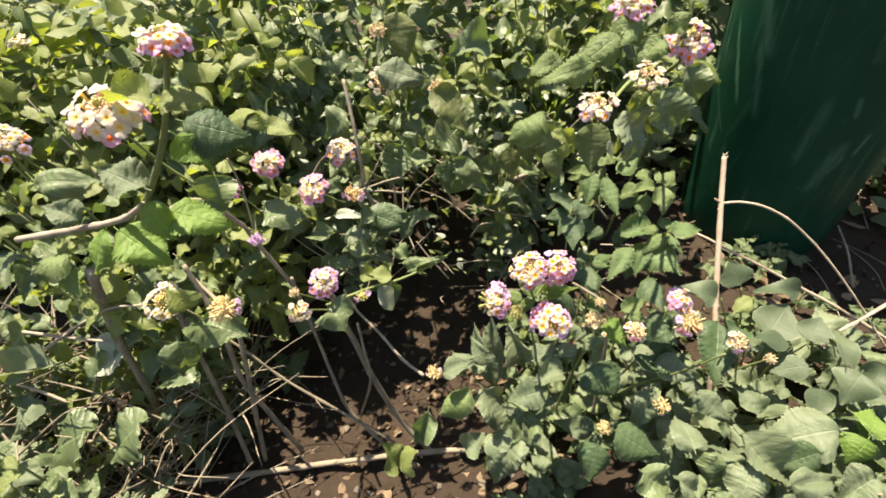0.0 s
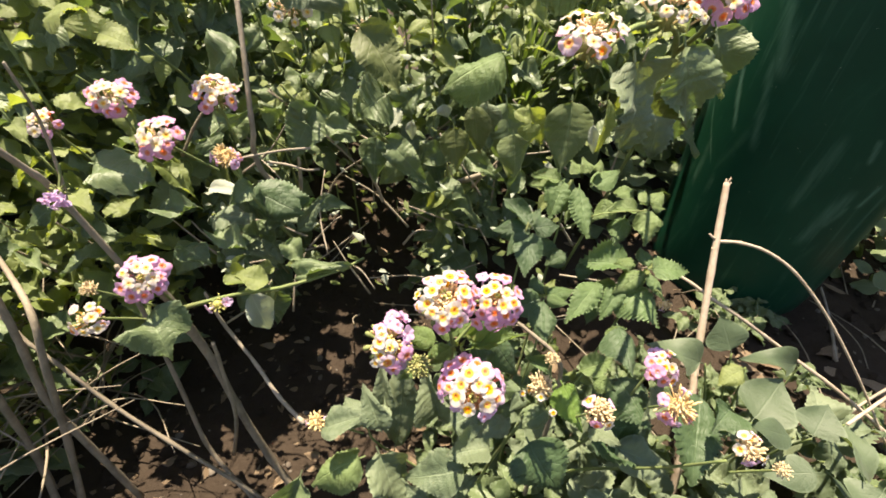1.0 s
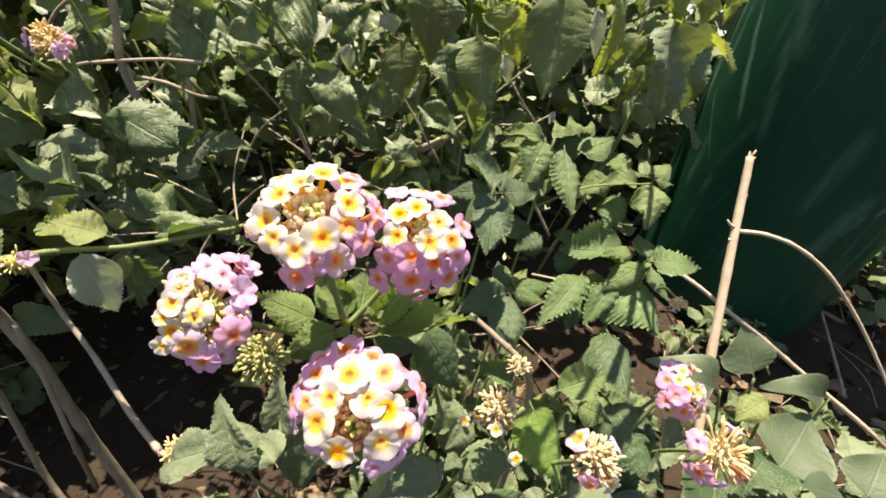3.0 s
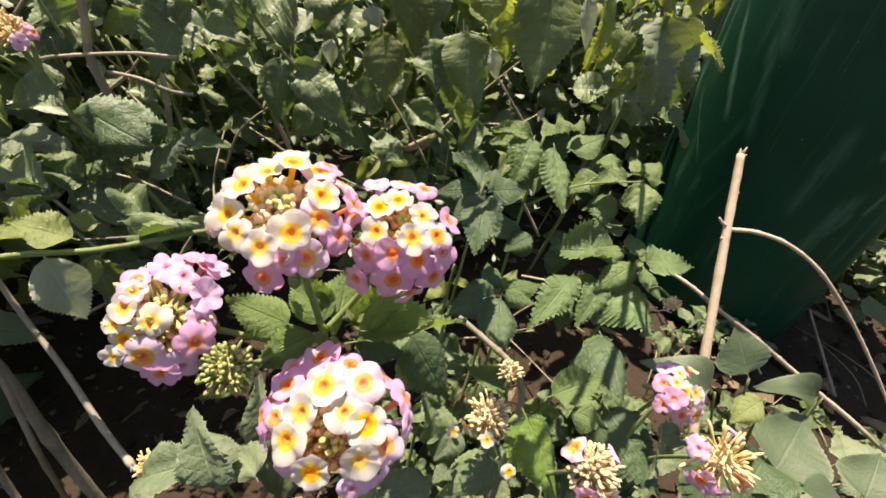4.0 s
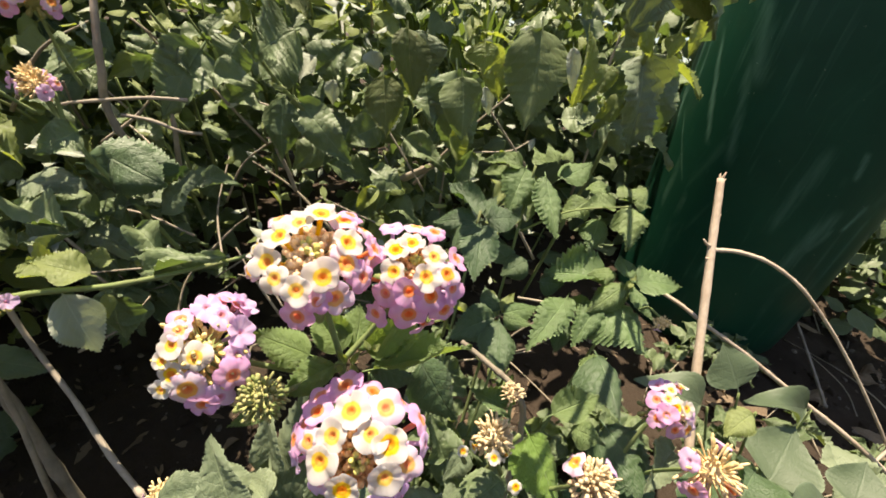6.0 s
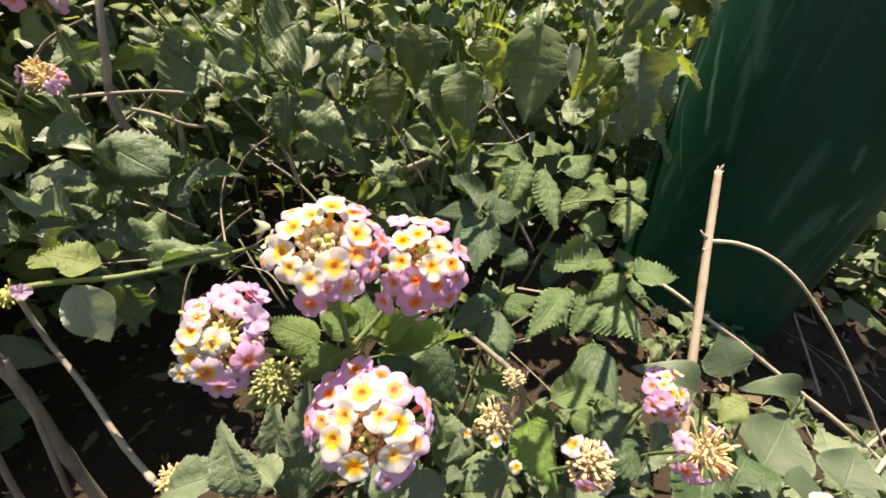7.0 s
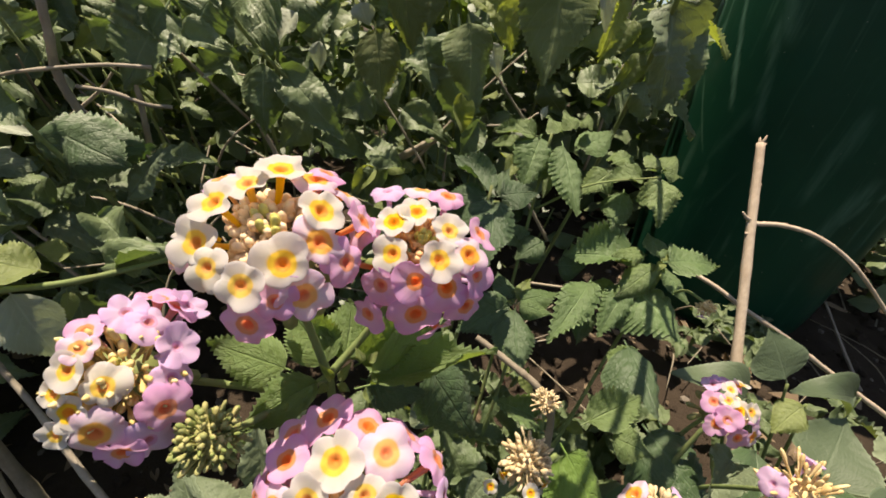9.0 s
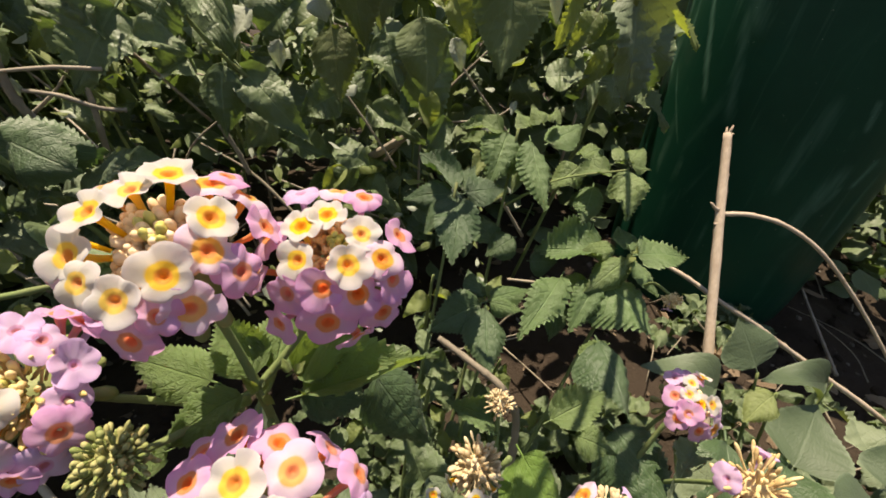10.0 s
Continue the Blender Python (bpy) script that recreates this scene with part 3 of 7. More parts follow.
def flower_head(plant, at, facing, across, rings, buds=14, seed=1, bud_material=BUD, stalk=None, label="", bud_reach=26, bud_size=0.95, squash=0.8, florets=(), bud_length=1.0):
    """A lantana head: a green receptacle with a crown of florets and a heart of closed buds. rings: (kind, number, polar from, polar to, size); florets: (kind, azimuth, polar angle, millimetres across)."""
    rnd = random.Random(seed)
    z = Vector(facing).normalized()
    x = Vector((1, 0, 0))
    x = (x - z * x.dot(z)).normalized()
    y = z.cross(x)
    m = Matrix.Translation(at) @ Matrix((x, y, z)).transposed().to_4x4()
    rad = across * 0.375
    bm = bmesh.new()
    bmesh.ops.create_icosphere(bm, subdivisions=2, radius=rad * 0.34, matrix=Matrix.Translation((0, 0, -rad * 0.35)) @ Matrix.Diagonal((1, 1, 1.3, 1)))
    for w in dome(9, 80, 125, rnd):
        knob_bm(bm, w * rad * 0.2 + Vector((0, 0, -rad * 0.4)), w + Vector((0, 0, -0.1)), rad * 0.55, rad * 0.10, 1.0)
    head = part("flower_head", smooth(bm), CALYX, plant.root, label, m)
    for kind, number, lo, hi, size, *arc in rings:
        for w in dome(number, lo, hi, rnd, rnd.uniform(0, 6.28), arc):
            w2 = Vector((w.x, w.y, w.z * squash))
            out = (Vector((w.x * 0.72, w.y * 0.72, w.z + 0.62)) + Vector((rnd.uniform(-0.24, 0.24), rnd.uniform(-0.24, 0.24), rnd.uniform(-0.16, 0.16)))).normalized()
            s = across * size * rnd.uniform(0.82, 1.08)
            q = out.to_track_quat("Z", "Y").to_matrix().to_4x4() @ Matrix.Rotation(rnd.uniform(0, 6.28), 4, "Z")
            meshes = FLORET[kind]
            part("floret", meshes[rnd.randrange(len(meshes))], None, head, "", Matrix.Translation(w2 * rad * rnd.uniform(0.87, 1.11)) @ q @ Matrix.Diagonal((s, s, s, 1)))
    for kind, azimuth, polar, wide in florets:
        a, p = radians(azimuth), radians(polar)
        w = Vector((math.sin(p) * math.cos(a), math.sin(p) * math.sin(a), math.cos(p)))
        out = (Vector((w.x * 0.92, w.y * 0.92, w.z + 0.30)) + Vector((rnd.uniform(-0.16, 0.16), rnd.uniform(-0.16, 0.16), rnd.uniform(-0.1, 0.1)))).normalized()
        q = out.to_track_quat("Z", "Y").to_matrix().to_4x4() @ Matrix.Rotation(rnd.uniform(0, 6.28), 4, "Z")
        s = min(wide, 9.0) * (0.00106 if kind == "mauve" else 0.00117)
        meshes = FLORET[kind]
        part("floret", meshes[rnd.randrange(len(meshes))], None, head, "", Matrix.Translation(w * rad * (0.90 + 0.10 * min(1.0, polar / 60)) * rnd.uniform(0.94, 1.06)) @ q @ Matrix.Diagonal((s, s, s, 1)))
    if buds:
        bm = bmesh.new()
        buds = int(buds * 2.6)
        for k in range(buds):
            a = k * 2.39996 + rnd.uniform(-0.25, 0.25)
            p = radians(bud_reach * math.sqrt((k + 0.4) / buds))
            w = Vector((math.sin(p) * math.cos(a), math.sin(p) * math.sin(a), math.cos(p) * squash))
            knob_bm(bm, w * rad * 0.40, w + Vector((rnd.uniform(-0.35, 0.35), rnd.uniform(-0.35, 0.35), 0)), rad * rnd.uniform(0.18, 0.36) * bud_length, rad * 0.042 * bud_size, rnd.uniform(1.1, 1.7))
        part("heart", smooth(bm), bud_material, head)
        bm = bmesh.new()
        for w in dome(7, 2, 13, rnd):
            knob_bm(bm, w * rad * 0.3, w, rad * rnd.uniform(0.38, 0.50), rad * 0.045, 1.2)
        part("green_heart", smooth(bm), BUD_GREEN, head)
    if stalk is not None:
        foot = Vector(stalk)
        top = Vector(at) - z * rad * 0.4
        mid = (top + foot) / 2 - z * (top - foot).length * 0.12
        plant.stem((foot, mid, top), 0.0011, 0.0009, GREEN_STEM, 0.0, "flower_stalk")
    return head


def spent_head(plant, at, facing, across, seed, florets=(), material=SPENT, knobs=26, stalk=None, label="", long=1.0, tip=1.7):
    """A head that has dropped most florets: a ball of pale empty calyces."""
    rnd = random.Random(seed)
    z = Vector(facing).normalized()
    m = Matrix.Translation(at) @ z.to_track_quat("Z", "Y").to_matrix().to_4x4()
    bm = bmesh.new()
    bmesh.ops.create_icosphere(bm, subdivisions=1, radius=across * 0.20)
    knobs = int(knobs * 1.35)
    for k in range(knobs):
        a = k * 2.39996
        p = math.acos(1 - 1.5 * (k + 0.5) / knobs)
        w = Vector((math.sin(p) * math.cos(a), math.sin(p) * math.sin(a), math.cos(p)))
        if rnd.random() < 0.12:
            continue
        knob_bm(bm, w * across * rnd.uniform(0.12, 0.20), w + Vector((rnd.uniform(-0.6, 0.6), rnd.uniform(-0.6, 0.6), 0.15)), across * rnd.uniform(0.14, 0.30) * long, across * rnd.uniform(0.014, 0.024), tip * rnd.uniform(0.7, 1.3))
    head = part("flower_head", smooth(bm), material, plant.root, label or "faded head of tan empty calyces", m)
    for kind, azimuth, polar, size in florets:
        a, p = radians(azimuth), radians(polar)
        w = Vector((math.sin(p) * math.cos(a), math.sin(p) * math.sin(a), math.cos(p)))
        q = (w + Vector((0, 0, 0.3))).to_track_quat("Z", "Y").to_matrix().to_4x4()
        s = across * size
        part("floret", FLORET[kind][rnd.randrange(4)], None, head, "", Matrix.Translation(w * across * 0.42) @ q @ Matrix.Diagonal((s, s, s, 1)))
    if stalk is not None:
        top = Vector(at) - z * across * 0.12
        plant.stem((Vector(stalk), (top + Vector(stalk)) / 2 - z * 0.004, top), 0.0010, 0.0008, GREEN_STEM, 0.0, "flower_stalk")
    return head


# ---------------------------------------------------------------- ground
def ease(v, a, b):
    t = min(1.0, max(0.0, (v - a) / (b - a)))
    return t * t * (3 - 2 * t)


def ground_z(x, y):
    near = 1 - ease(math.hypot(x - 0.1, y - 0.6), 1.6, 4.0)
    z = -0.15 + 0.19 * ease(x, -0.12, 0.50) + 0.17 * ease(y, 0.62, 1.15) * (1 - 0.4 * ease(x, 0.3, 0.7)) + 0.10 * ease(-x, 0.30, 0.9)
    z += near * (0.018 * noise.noise((x * 5, y * 5, 1.3)) + 0.010 * noise.noise((x * 17, y * 17, 4.1)) + 0.005 * noise.noise((x * 45, y * 45, 7.7)))
    return z


def ground():
    def axis(lo, hi, step):
        inner = list(np.arange(lo, hi + 1e-6, step))
        d, left, right = step, [lo], [hi]
        while right[-1] < 90:
            d *= 1.35
            left.append(left[-1] - d)
            right.append(right[-1] + d)
        return left[:0:-1] + inner + right[1:]

    xs, ys = axis(-0.9, 1.2, 0.014), axis(-0.1, 1.5, 0.014)
    verts = [(x, y, ground_z(x, y)) for y in ys for x in xs]
    n = len(xs)
    faces = [(j * n + i, j * n + i + 1, (j + 1) * n + i + 1, (j + 1) * n + i) for j in range(len(ys) - 1) for i in range(n - 1)]
    me = bpy.data.meshes.new("ground")
    me.from_pydata(verts, [], faces)
    me.polygons.foreach_set("use_smooth", np.ones(len(faces), dtype=bool))
    me.materials.append(SOIL)
    return tagged(new("ground", me), "dark brown crumbly garden soil with a shaded hollow", "soil", kind="structure")


ground()


# ---------------------------------------------------------------- the green tub
def tub():
    base = Vector((0.5955, 0.824, 0.045))
    root = tagged(empty("planter_tub", base), "dark green glossy plastic tub with pale scuffs on the soil", "tub")
    lean = (Vector((0.0302, -0.0958, 1))).normalized()
    m = Matrix.Translation(base) @ lean.to_track_quat("Z", "Y").to_matrix().to_4x4()
    prof = [(0.0, 0.0), (0.085, 0.0), (0.108, 0.004), (0.121, 0.013), (0.1285, 0.028), (0.1315, 0.05)]
    prof += [(0.1300 + 0.0484 * z, z) for z in (0.08, 0.14, 0.20, 0.27, 0.34, 0.41, 0.48, 0.55, 0.60)]
    inner = [(r - 0.004, max(z, 0.006)) for r, z in prof[::-1]]
    sides = 72

    def lathe(rows):
        bm = bmesh.new()
        rings = []
        for r, z in rows:
            if r < 1e-4:
                rings.append([bm.verts.new((0, 0, z))])
                continue
            rings.append([bm.verts.new(((r + 0.0014 * noise.noise((math.cos(k * math.tau / sides) * 2, math.sin(k * math.tau / sides) * 2, z * 5))) * math.cos(k * math.tau / sides), (r + 0.0014 * noise.noise((math.cos(k * math.tau / sides) * 2, math.sin(k * math.tau / sides) * 2, z * 5))) * math.sin(k * math.tau / sides), z)) for k in range(sides)])
        for a, b in zip(rings, rings[1:]):
            for k in range(sides):
                a0, a1 = a[k % len(a)], a[(k + 1) % len(a)]
                b0, b1 = b[k % len(b)], b[(k + 1) % len(b)]
                ring = [v for i, v in enumerate((a0, a1, b1, b0)) if v not in (a0, a1, b1, b0)[:i]]
                bm.faces.new(ring)
        return smooth(bm)

    part("body", lathe(prof + inner), TUB, root, "", m)
    top = prof[-1][0]
    part("rim", lathe([(top + 0.001, 0.585), (top + 0.010, 0.587), (top + 0.013, 0.596), (top + 0.010, 0.606), (top - 0.002, 0.608), (top - 0.006, 0.600), (top - 0.005, 0.59)]), TUB, root, "", m)


tub()


# ---------------------------------------------------------------- dead wood
def dead_stick():
    root = tagged(empty("dead_stick", (0.326, 0.395, 0.03)), "bare pale upright twig with a broken end and side twig", "twig")
    shaft = [(0.326, 0.385, -0.01), (0.328, 0.418, 0.10), (0.333, 0.460, 0.172), (0.341, 0.517, 0.275), (0.346, 0.546, 0.327)]
    line = spline(shaft, 14)
    part("shaft", tube(line, 0.0040, 0.0030, 10, 0.10, 3, None, 0.025), DEAD, root)
    top = Vector(shaft[-1])
    bm = bmesh.new()
    for k, (dx, dy, dz) in enumerate(((0.002, 0.0, 0.006), (-0.0015, 0.001, 0.004), (0.0, -0.002, 0.005), (0.0045, 0.0, 0.0005))):
        tube([top + Vector((dx * 0.2, dy * 0.2, -0.003)), top + Vector((dx, dy, dz))], 0.0017, 0.0005, 5, 0, k, bm)
    part("splinter", bm, DEAD, root)
    arch = [(0.343, 0.517, 0.276), (0.363, 0.513, 0.278), (0.387, 0.507, 0.274), (0.415, 0.500, 0.260), (0.443, 0.492, 0.237), (0.468, 0.483, 0.212), (0.495, 0.470, 0.180), (0.523, 0.455, 0.143), (0.551, 0.437, 0.102), (0.573, 0.430, 0.074)]
    part("side_twig", tube(spline(arch, 10), 0.0017, 0.0011, 7, 0.12, 5), DEAD, root)
    fork = Vector(arch[0])
    part("stub", tube([fork, fork + Vector((-0.008, 0.001, 0.004)), fork + Vector((-0.0125, 0.0, 0.0075))], 0.0016, 0.0007, 6, 0, 6), DEAD, root)
    bm = bmesh.new()
    for k, i in enumerate((13, 20, 27, 34, 41, 48)):
        q = line[i]
        a = k * 2.4
        bmesh.ops.create_icosphere(bm, subdivisions=1, radius=0.0014, matrix=Matrix.Translation(q + Vector((math.cos(a), math.sin(a) * 0.5, 0)) * 0.0032))
    part("bud_scar", smooth(bm), DEAD, root)


dead_stick()


def twig(name, points, r0, r1, label, material=DEAD, knots=0.14, seed=0):
    root = tagged(part(name, tube(spline(points, 12), r0, r1, 8, knots, seed), material, None), label, "twig")
    return root


cross = [(0.308, 0.535, 0.232), (0.337, 0.520, 0.222), (0.362, 0.510, 0.209), (0.391, 0.500, 0.196), (0.428, 0.490, 0.176), (0.456, 0.480, 0.161), (0.491, 0.468, 0.143), (0.527, 0.455, 0.122), (0.574, 0.440, 0.091)]
twig("dry_twig", cross, 0.0017, 0.0022, "long pale dry twig leaning slantwise before the tub", seed=8)
right1 = [(0.450, 0.400, 0.159), (0.539, 0.450, 0.143), (0.598, 0.480, 0.143), (0.685, 0.520, 0.144)]
twig("dry_twig", right1, 0.0015, 0.0020, "thick pale dry twig leaning up from the weeds", seed=9)
right3 = [(0.528, 0.460, 0.104), (0.571, 0.480, 0.116), (0.660, 0.520, 0.125), (0.752, 0.560, 0.147)]
twig("dry_twig", right3, 0.0014, 0.0018, "slim grey dry twig leaning up from the weeds", BARK, seed=13)
right2 = [(0.693, 0.720, 0.106), (0.695, 0.680, 0.073), (0.652, 0.600, 0.058)]
twig("dry_twig", right2, 0.0016, 0.0022, "thin brown dry twig in the shade under the tub", BARK, seed=10)
fallen = [(-0.708, 0.379, -0.120), (-0.535, 0.392, -0.120), (-0.383, 0.408, -0.125), (-0.198, 0.430, -0.125), (-0.028, 0.440, -0.120), (0.116, 0.420, -0.100), (0.229, 0.397, -0.080)]
twig("fallen_branch", fallen, 0.0052, 0.0042, "grey dry branch lying across the soil hollow", OLD_BARK, 0.2, seed=11)
slope = [(0.132, 0.412, 0.240), (0.146, 0.402, 0.235), (0.162, 0.392, 0.226), (0.172, 0.392, 0.200), (0.176, 0.396, 0.12), (0.176, 0.400, 0.02)]
twig("dry_twig", slope, 0.0014, 0.0022, "grey-brown dry twig slanting down behind the flowers", OLD_BARK, 0.2, seed=14)
midtwig = [(0.073, 0.700, 0.234), (0.102, 0.660, 0.264), (0.121, 0.630, 0.285)]
twig("dry_twig", midtwig, 0.0042, 0.0030, "short brown dry twig poking out of the leaves", BARK, 0.2, seed=12)


# ---------------------------------------------------------------- flowering shrub in the middle
bush = Plant("lantana_shrub", (0.12, 0.44, -0.02), "flowering lantana with pink and cream heads and toothed leaves", "shrub", 21)
for path, r0, r1 in (
    (((0.12, 0.44, -0.05), (0.10, 0.41, 0.10), (0.078, 0.36, 0.22), (0.074, 0.333, 0.284)), 0.0036, 0.0016),
    (((0.13, 0.44, -0.05), (0.135, 0.40, 0.08), (0.14, 0.355, 0.20), (0.148, 0.342, 0.246)), 0.0032, 0.0014),
    (((0.15, 0.45, -0.05), (0.19, 0.41, 0.06), (0.21, 0.375, 0.16), (0.226, 0.368, 0.240)), 0.0032, 0.0014),
    (((0.16, 0.45, -0.05), (0.21, 0.46, 0.08), (0.25, 0.485, 0.18), (0.278, 0.500, 0.243)), 0.0030, 0.0013),
    (((0.16, 0.46, -0.05), (0.17, 0.48, 0.08), (0.178, 0.488, 0.15), (0.181, 0.490, 0.203)), 0.0028, 0.0012),
    (((0.13, 0.47, -0.05), (0.135, 0.49, 0.10), (0.142, 0.498, 0.20), (0.146, 0.500, 0.288)), 0.0030, 0.0012),
    (((0.16, 0.50, -0.05), (0.18, 0.53, 0.12), (0.19, 0.548, 0.24), (0.192, 0.548, 0.315)), 0.0030, 0.0012),
    (((0.192, 0.545, 0.26), (0.225, 0.537, 0.285), (0.268, 0.526, 0.299)), 0.0016, 0.0009),
    (((0.12, 0.43, -0.05), (0.06, 0.41, 0.04), (0.02, 0.40, 0.09), (0.012, 0.395, 0.118)), 0.0026, 0.0012),
    (((0.18, 0.45, -0.05), (0.21, 0.39, 0.08), (0.235, 0.33, 0.18), (0.248, 0.300, 0.235)), 0.0028, 0.0012),
):
    bush.stem(path, r0 * 0.6, r1 * 0.7, GREEN_STEM)

CREAM_FLORETS = (("pale", -148, 40, 7.6), ("pale", 177, 25, 7.2), ("pale", 123, 27, 7.4), ("pale", 82, 32, 7.6), ("pale", -62, 36, 8.1), ("pale", -123, 42, 7.0), ("pale", -95, 44, 7.5), ("pale", 11, 34, 8.0), ("blush", -21, 39, 8.1), ("blush", 57, 47, 7.7), ("blush", 47, 70, 8.2), ("blush", -57, 57, 8.6), ("pink", -93, 70, 8.3), ("pink", -20, 60, 7.9), ("pink", 16, 67, 7.2), ("pale", 178, 63, 6.1), ("blush", -155, 59, 5.8), ("pink", -75, 55, 6.4), ("blush", 140, 51, 6.1), ("pink", 60, 61, 6.4))
ROSE_FLORETS = (("pale", 170, 27, 6.7), ("pale", 116, 20, 6.8), ("pale", 7, 20, 6.7), ("pale", -66, 27, 7.4), ("pale", -138, 34, 6.5), ("blush", -24, 38, 6.8), ("pink", -97, 43, 7.4), ("pink", -126, 58, 7.5), ("pink", -64, 49, 8.1), ("pink", -30, 55, 7.2), ("pink", -90, 73, 9.1), ("pink", -49, 73, 7.9), ("pink", 17, 57, 7.2), ("pink", 65, 45, 7.2), ("blush", 93, 54, 7.3), ("mauve", 125, 59, 7.9), ("pink", 176, 55, 7.4), ("pink", -163, 76, 7.6), ("mauve", -17, 88, 7.1), ("pink", -124, 89, 7.0), ("pink", -67, 105, 7.6))
PINK_CREAM_FLORETS = (("pale", 105, 48, 9.7), ("pale", 39, 34, 8.7), ("pale", 74, 31, 7.9), ("pale", 136, 36, 8.3), ("pale", 173, 33, 8.2), ("pale", -123, 20, 7.6), ("pale", -14, 25, 7.8), ("blush", 163, 54, 7.0), ("blush", 69, 55, 8.8), ("blush", 4, 44, 7.8), ("pink", 134, 91, 9.2), ("pink", 110, 83, 9.1), ("pink", 84, 77, 8.4), ("pink", 158, 83, 8.4), ("pink", 173, 78, 7.1), ("pink", 139, 67, 7.8), ("pink", 51, 99, 9.3), ("pink", 27, 94, 9.2), ("mauve", 7, 88, 8.5), ("mauve", -20, 80, 8.8), ("mauve", -153, 39, 7.2), ("mauve", -55, 38, 7.6), ("mauve", -170, 74, 7.0), ("mauve", -41, 73, 7.5))
HALF_OPEN_FLORETS = (("pale", -89, 8, 7.4), ("pale", -124, 32, 6.5), ("pale", 178, 21, 6.0), ("pale", -120, 48, 4.9), ("blush", -91, 39, 9.6), ("mauve", 69, 42, 10.6), ("mauve", 31, 43, 8.9), ("mauve", 61, 85, 8.9), ("pink", 67, 82, 8.1), ("mauve", 92, 45, 7.9), ("pink", 128, 36, 6.8), ("pink", -30, 42, 10.1), ("mauve", -56, 57, 9.9), ("mauve", -1, 39, 8.2), ("pink", -74, 56, 6.8), ("blush", 141, 23, 5.8), ("pink", 81, 80, 8.7), ("pale", -153, 31, 4.9))
SMALL_FLORETS = (("pale", 115, 44, 6.0), ("pale", 152, 38, 7.0), ("pale", 179, 18, 6.9), ("pale", 2, 4, 6.9), ("pale", 65, 60, 5.6), ("pink", 162, 59, 10.9), ("pink", -160, 44, 11.7), ("pink", -157, 61, 10.2), ("pink", -110, 52, 11.2), ("blush", -68, 49, 11.3), ("mauve", 119, 75, 10.1), ("mauve", 88, 77, 9.7), ("pink", 101, 88, 8.6), ("mauve", -28, 49, 9.3), ("pink", 75, 65, 8.5))
flower_head(bush, (0.0653, 0.3225, 0.3243), (-0.02, -0.58, 0.81), 0.0475, (), 46, 31, stalk=(0.074, 0.333, 0.284), label="cream and white head with orange eyes", bud_reach=46, squash=1.0, florets=CREAM_FLORETS)
flower_head(bush, (0.0925, 0.3300, 0.3215), (0.06, -0.58, 0.81), 0.0413, (), 40, 32, ROSE_BUD, stalk=(0.074, 0.333, 0.284), label="pink and cream head with orange eyes", bud_reach=40, squash=1.0, florets=ROSE_FLORETS)
flower_head(bush, (0.0838, 0.3005, 0.2812), (0.0, -0.86, 0.50), 0.0469, (), 44, 33, ROSE_BUD, stalk=(0.076, 0.335, 0.270), label="pink head with cream and yellow florets", bud_reach=44, squash=1.0, florets=PINK_CREAM_FLORETS)
flower_head(bush, (0.0342, 0.3205, 0.2932), (0.22, -0.72, 0.66), 0.0459, (), 32, 34, TUBE, stalk=(0.070, 0.334, 0.276), label="mauve and cream half-open head", bud_reach=46, bud_size=0.75, squash=1.0, florets=HALF_OPEN_FLORETS, bud_length=1.8)
spent_head(bush, (0.0545, 0.3085, 0.2885), (-0.1, -0.6, 0.7), 0.0205, 35, (), BUD_SOFT, 150, (0.074, 0.333, 0.284), "small closed green flower head", 0.75, 1.5)
spent_head(bush, (0.146, 0.356, 0.256), (0.0, -0.4, 0.9), 0.0129, 36, (), HUSK, 77, (0.148, 0.345, 0.230), "small closed cream flower head")
spent_head(bush, (0.134, 0.333, 0.254), (-0.1, -0.5, 0.8), 0.0206, 37, (("pale", 215, 95, 0.26), ("pale", 285, 80, 0.24), ("pale", 320, 110, 0.28)), HUSK, 105, (0.146, 0.342, 0.222), "cream budded head with few orange florets")
spent_head(bush, (0.169, 0.317, 0.252), (0.0, -0.5, 0.8), 0.0227, 38, (("blush", 140, 75, 0.42), ("mauve", 30, 80, 0.36), ("pink", 250, 85, 0.40), ("pale", 290, 70, 0.36)), HUSK, 105, (0.160, 0.340, 0.215))
flower_head(bush, (0.2362, 0.3745, 0.2365), (0.15, -0.66, 0.72), 0.0373, (), 26, 39, BUD, stalk=(0.226, 0.380, 0.205), label="pink head with small cream centre florets", bud_reach=50, squash=1.0, florets=SMALL_FLORETS)
spent_head(bush, (0.2240, 0.3270, 0.2500), (0.05, -0.7, 0.6), 0.0290, 40, (("mauve", 160, 80, 0.36), ("pink", 215, 85, 0.38), ("mauve", 250, 80, 0.34), ("pink", 320, 85, 0.36), ("mauve", 60, 85, 0.34)), SPENT, 70, (0.230, 0.365, 0.200), "", 1.25, 1.35)
spent_head(bush, (0.260, 0.434, 0.254), (0.1, -0.4, -0.6), 0.0144, 41, (("mauve", 200, 30, 0.40),), SPENT, 62, (0.279, 0.485, 0.232))
spent_head(bush, (0.250, 0.295, 0.255), (0.1, -0.5, 0.8), 0.0217, 42, (("pale", 120, 60, 0.34), ("pale", 180, 70, 0.34), ("pale", 300, 65, 0.34), ("blush", 40, 75, 0.34), ("mauve", 250, 95, 0.36), ("mauve", 280, 100, 0.36)), HUSK, 77, (0.248, 0.305, 0.215))
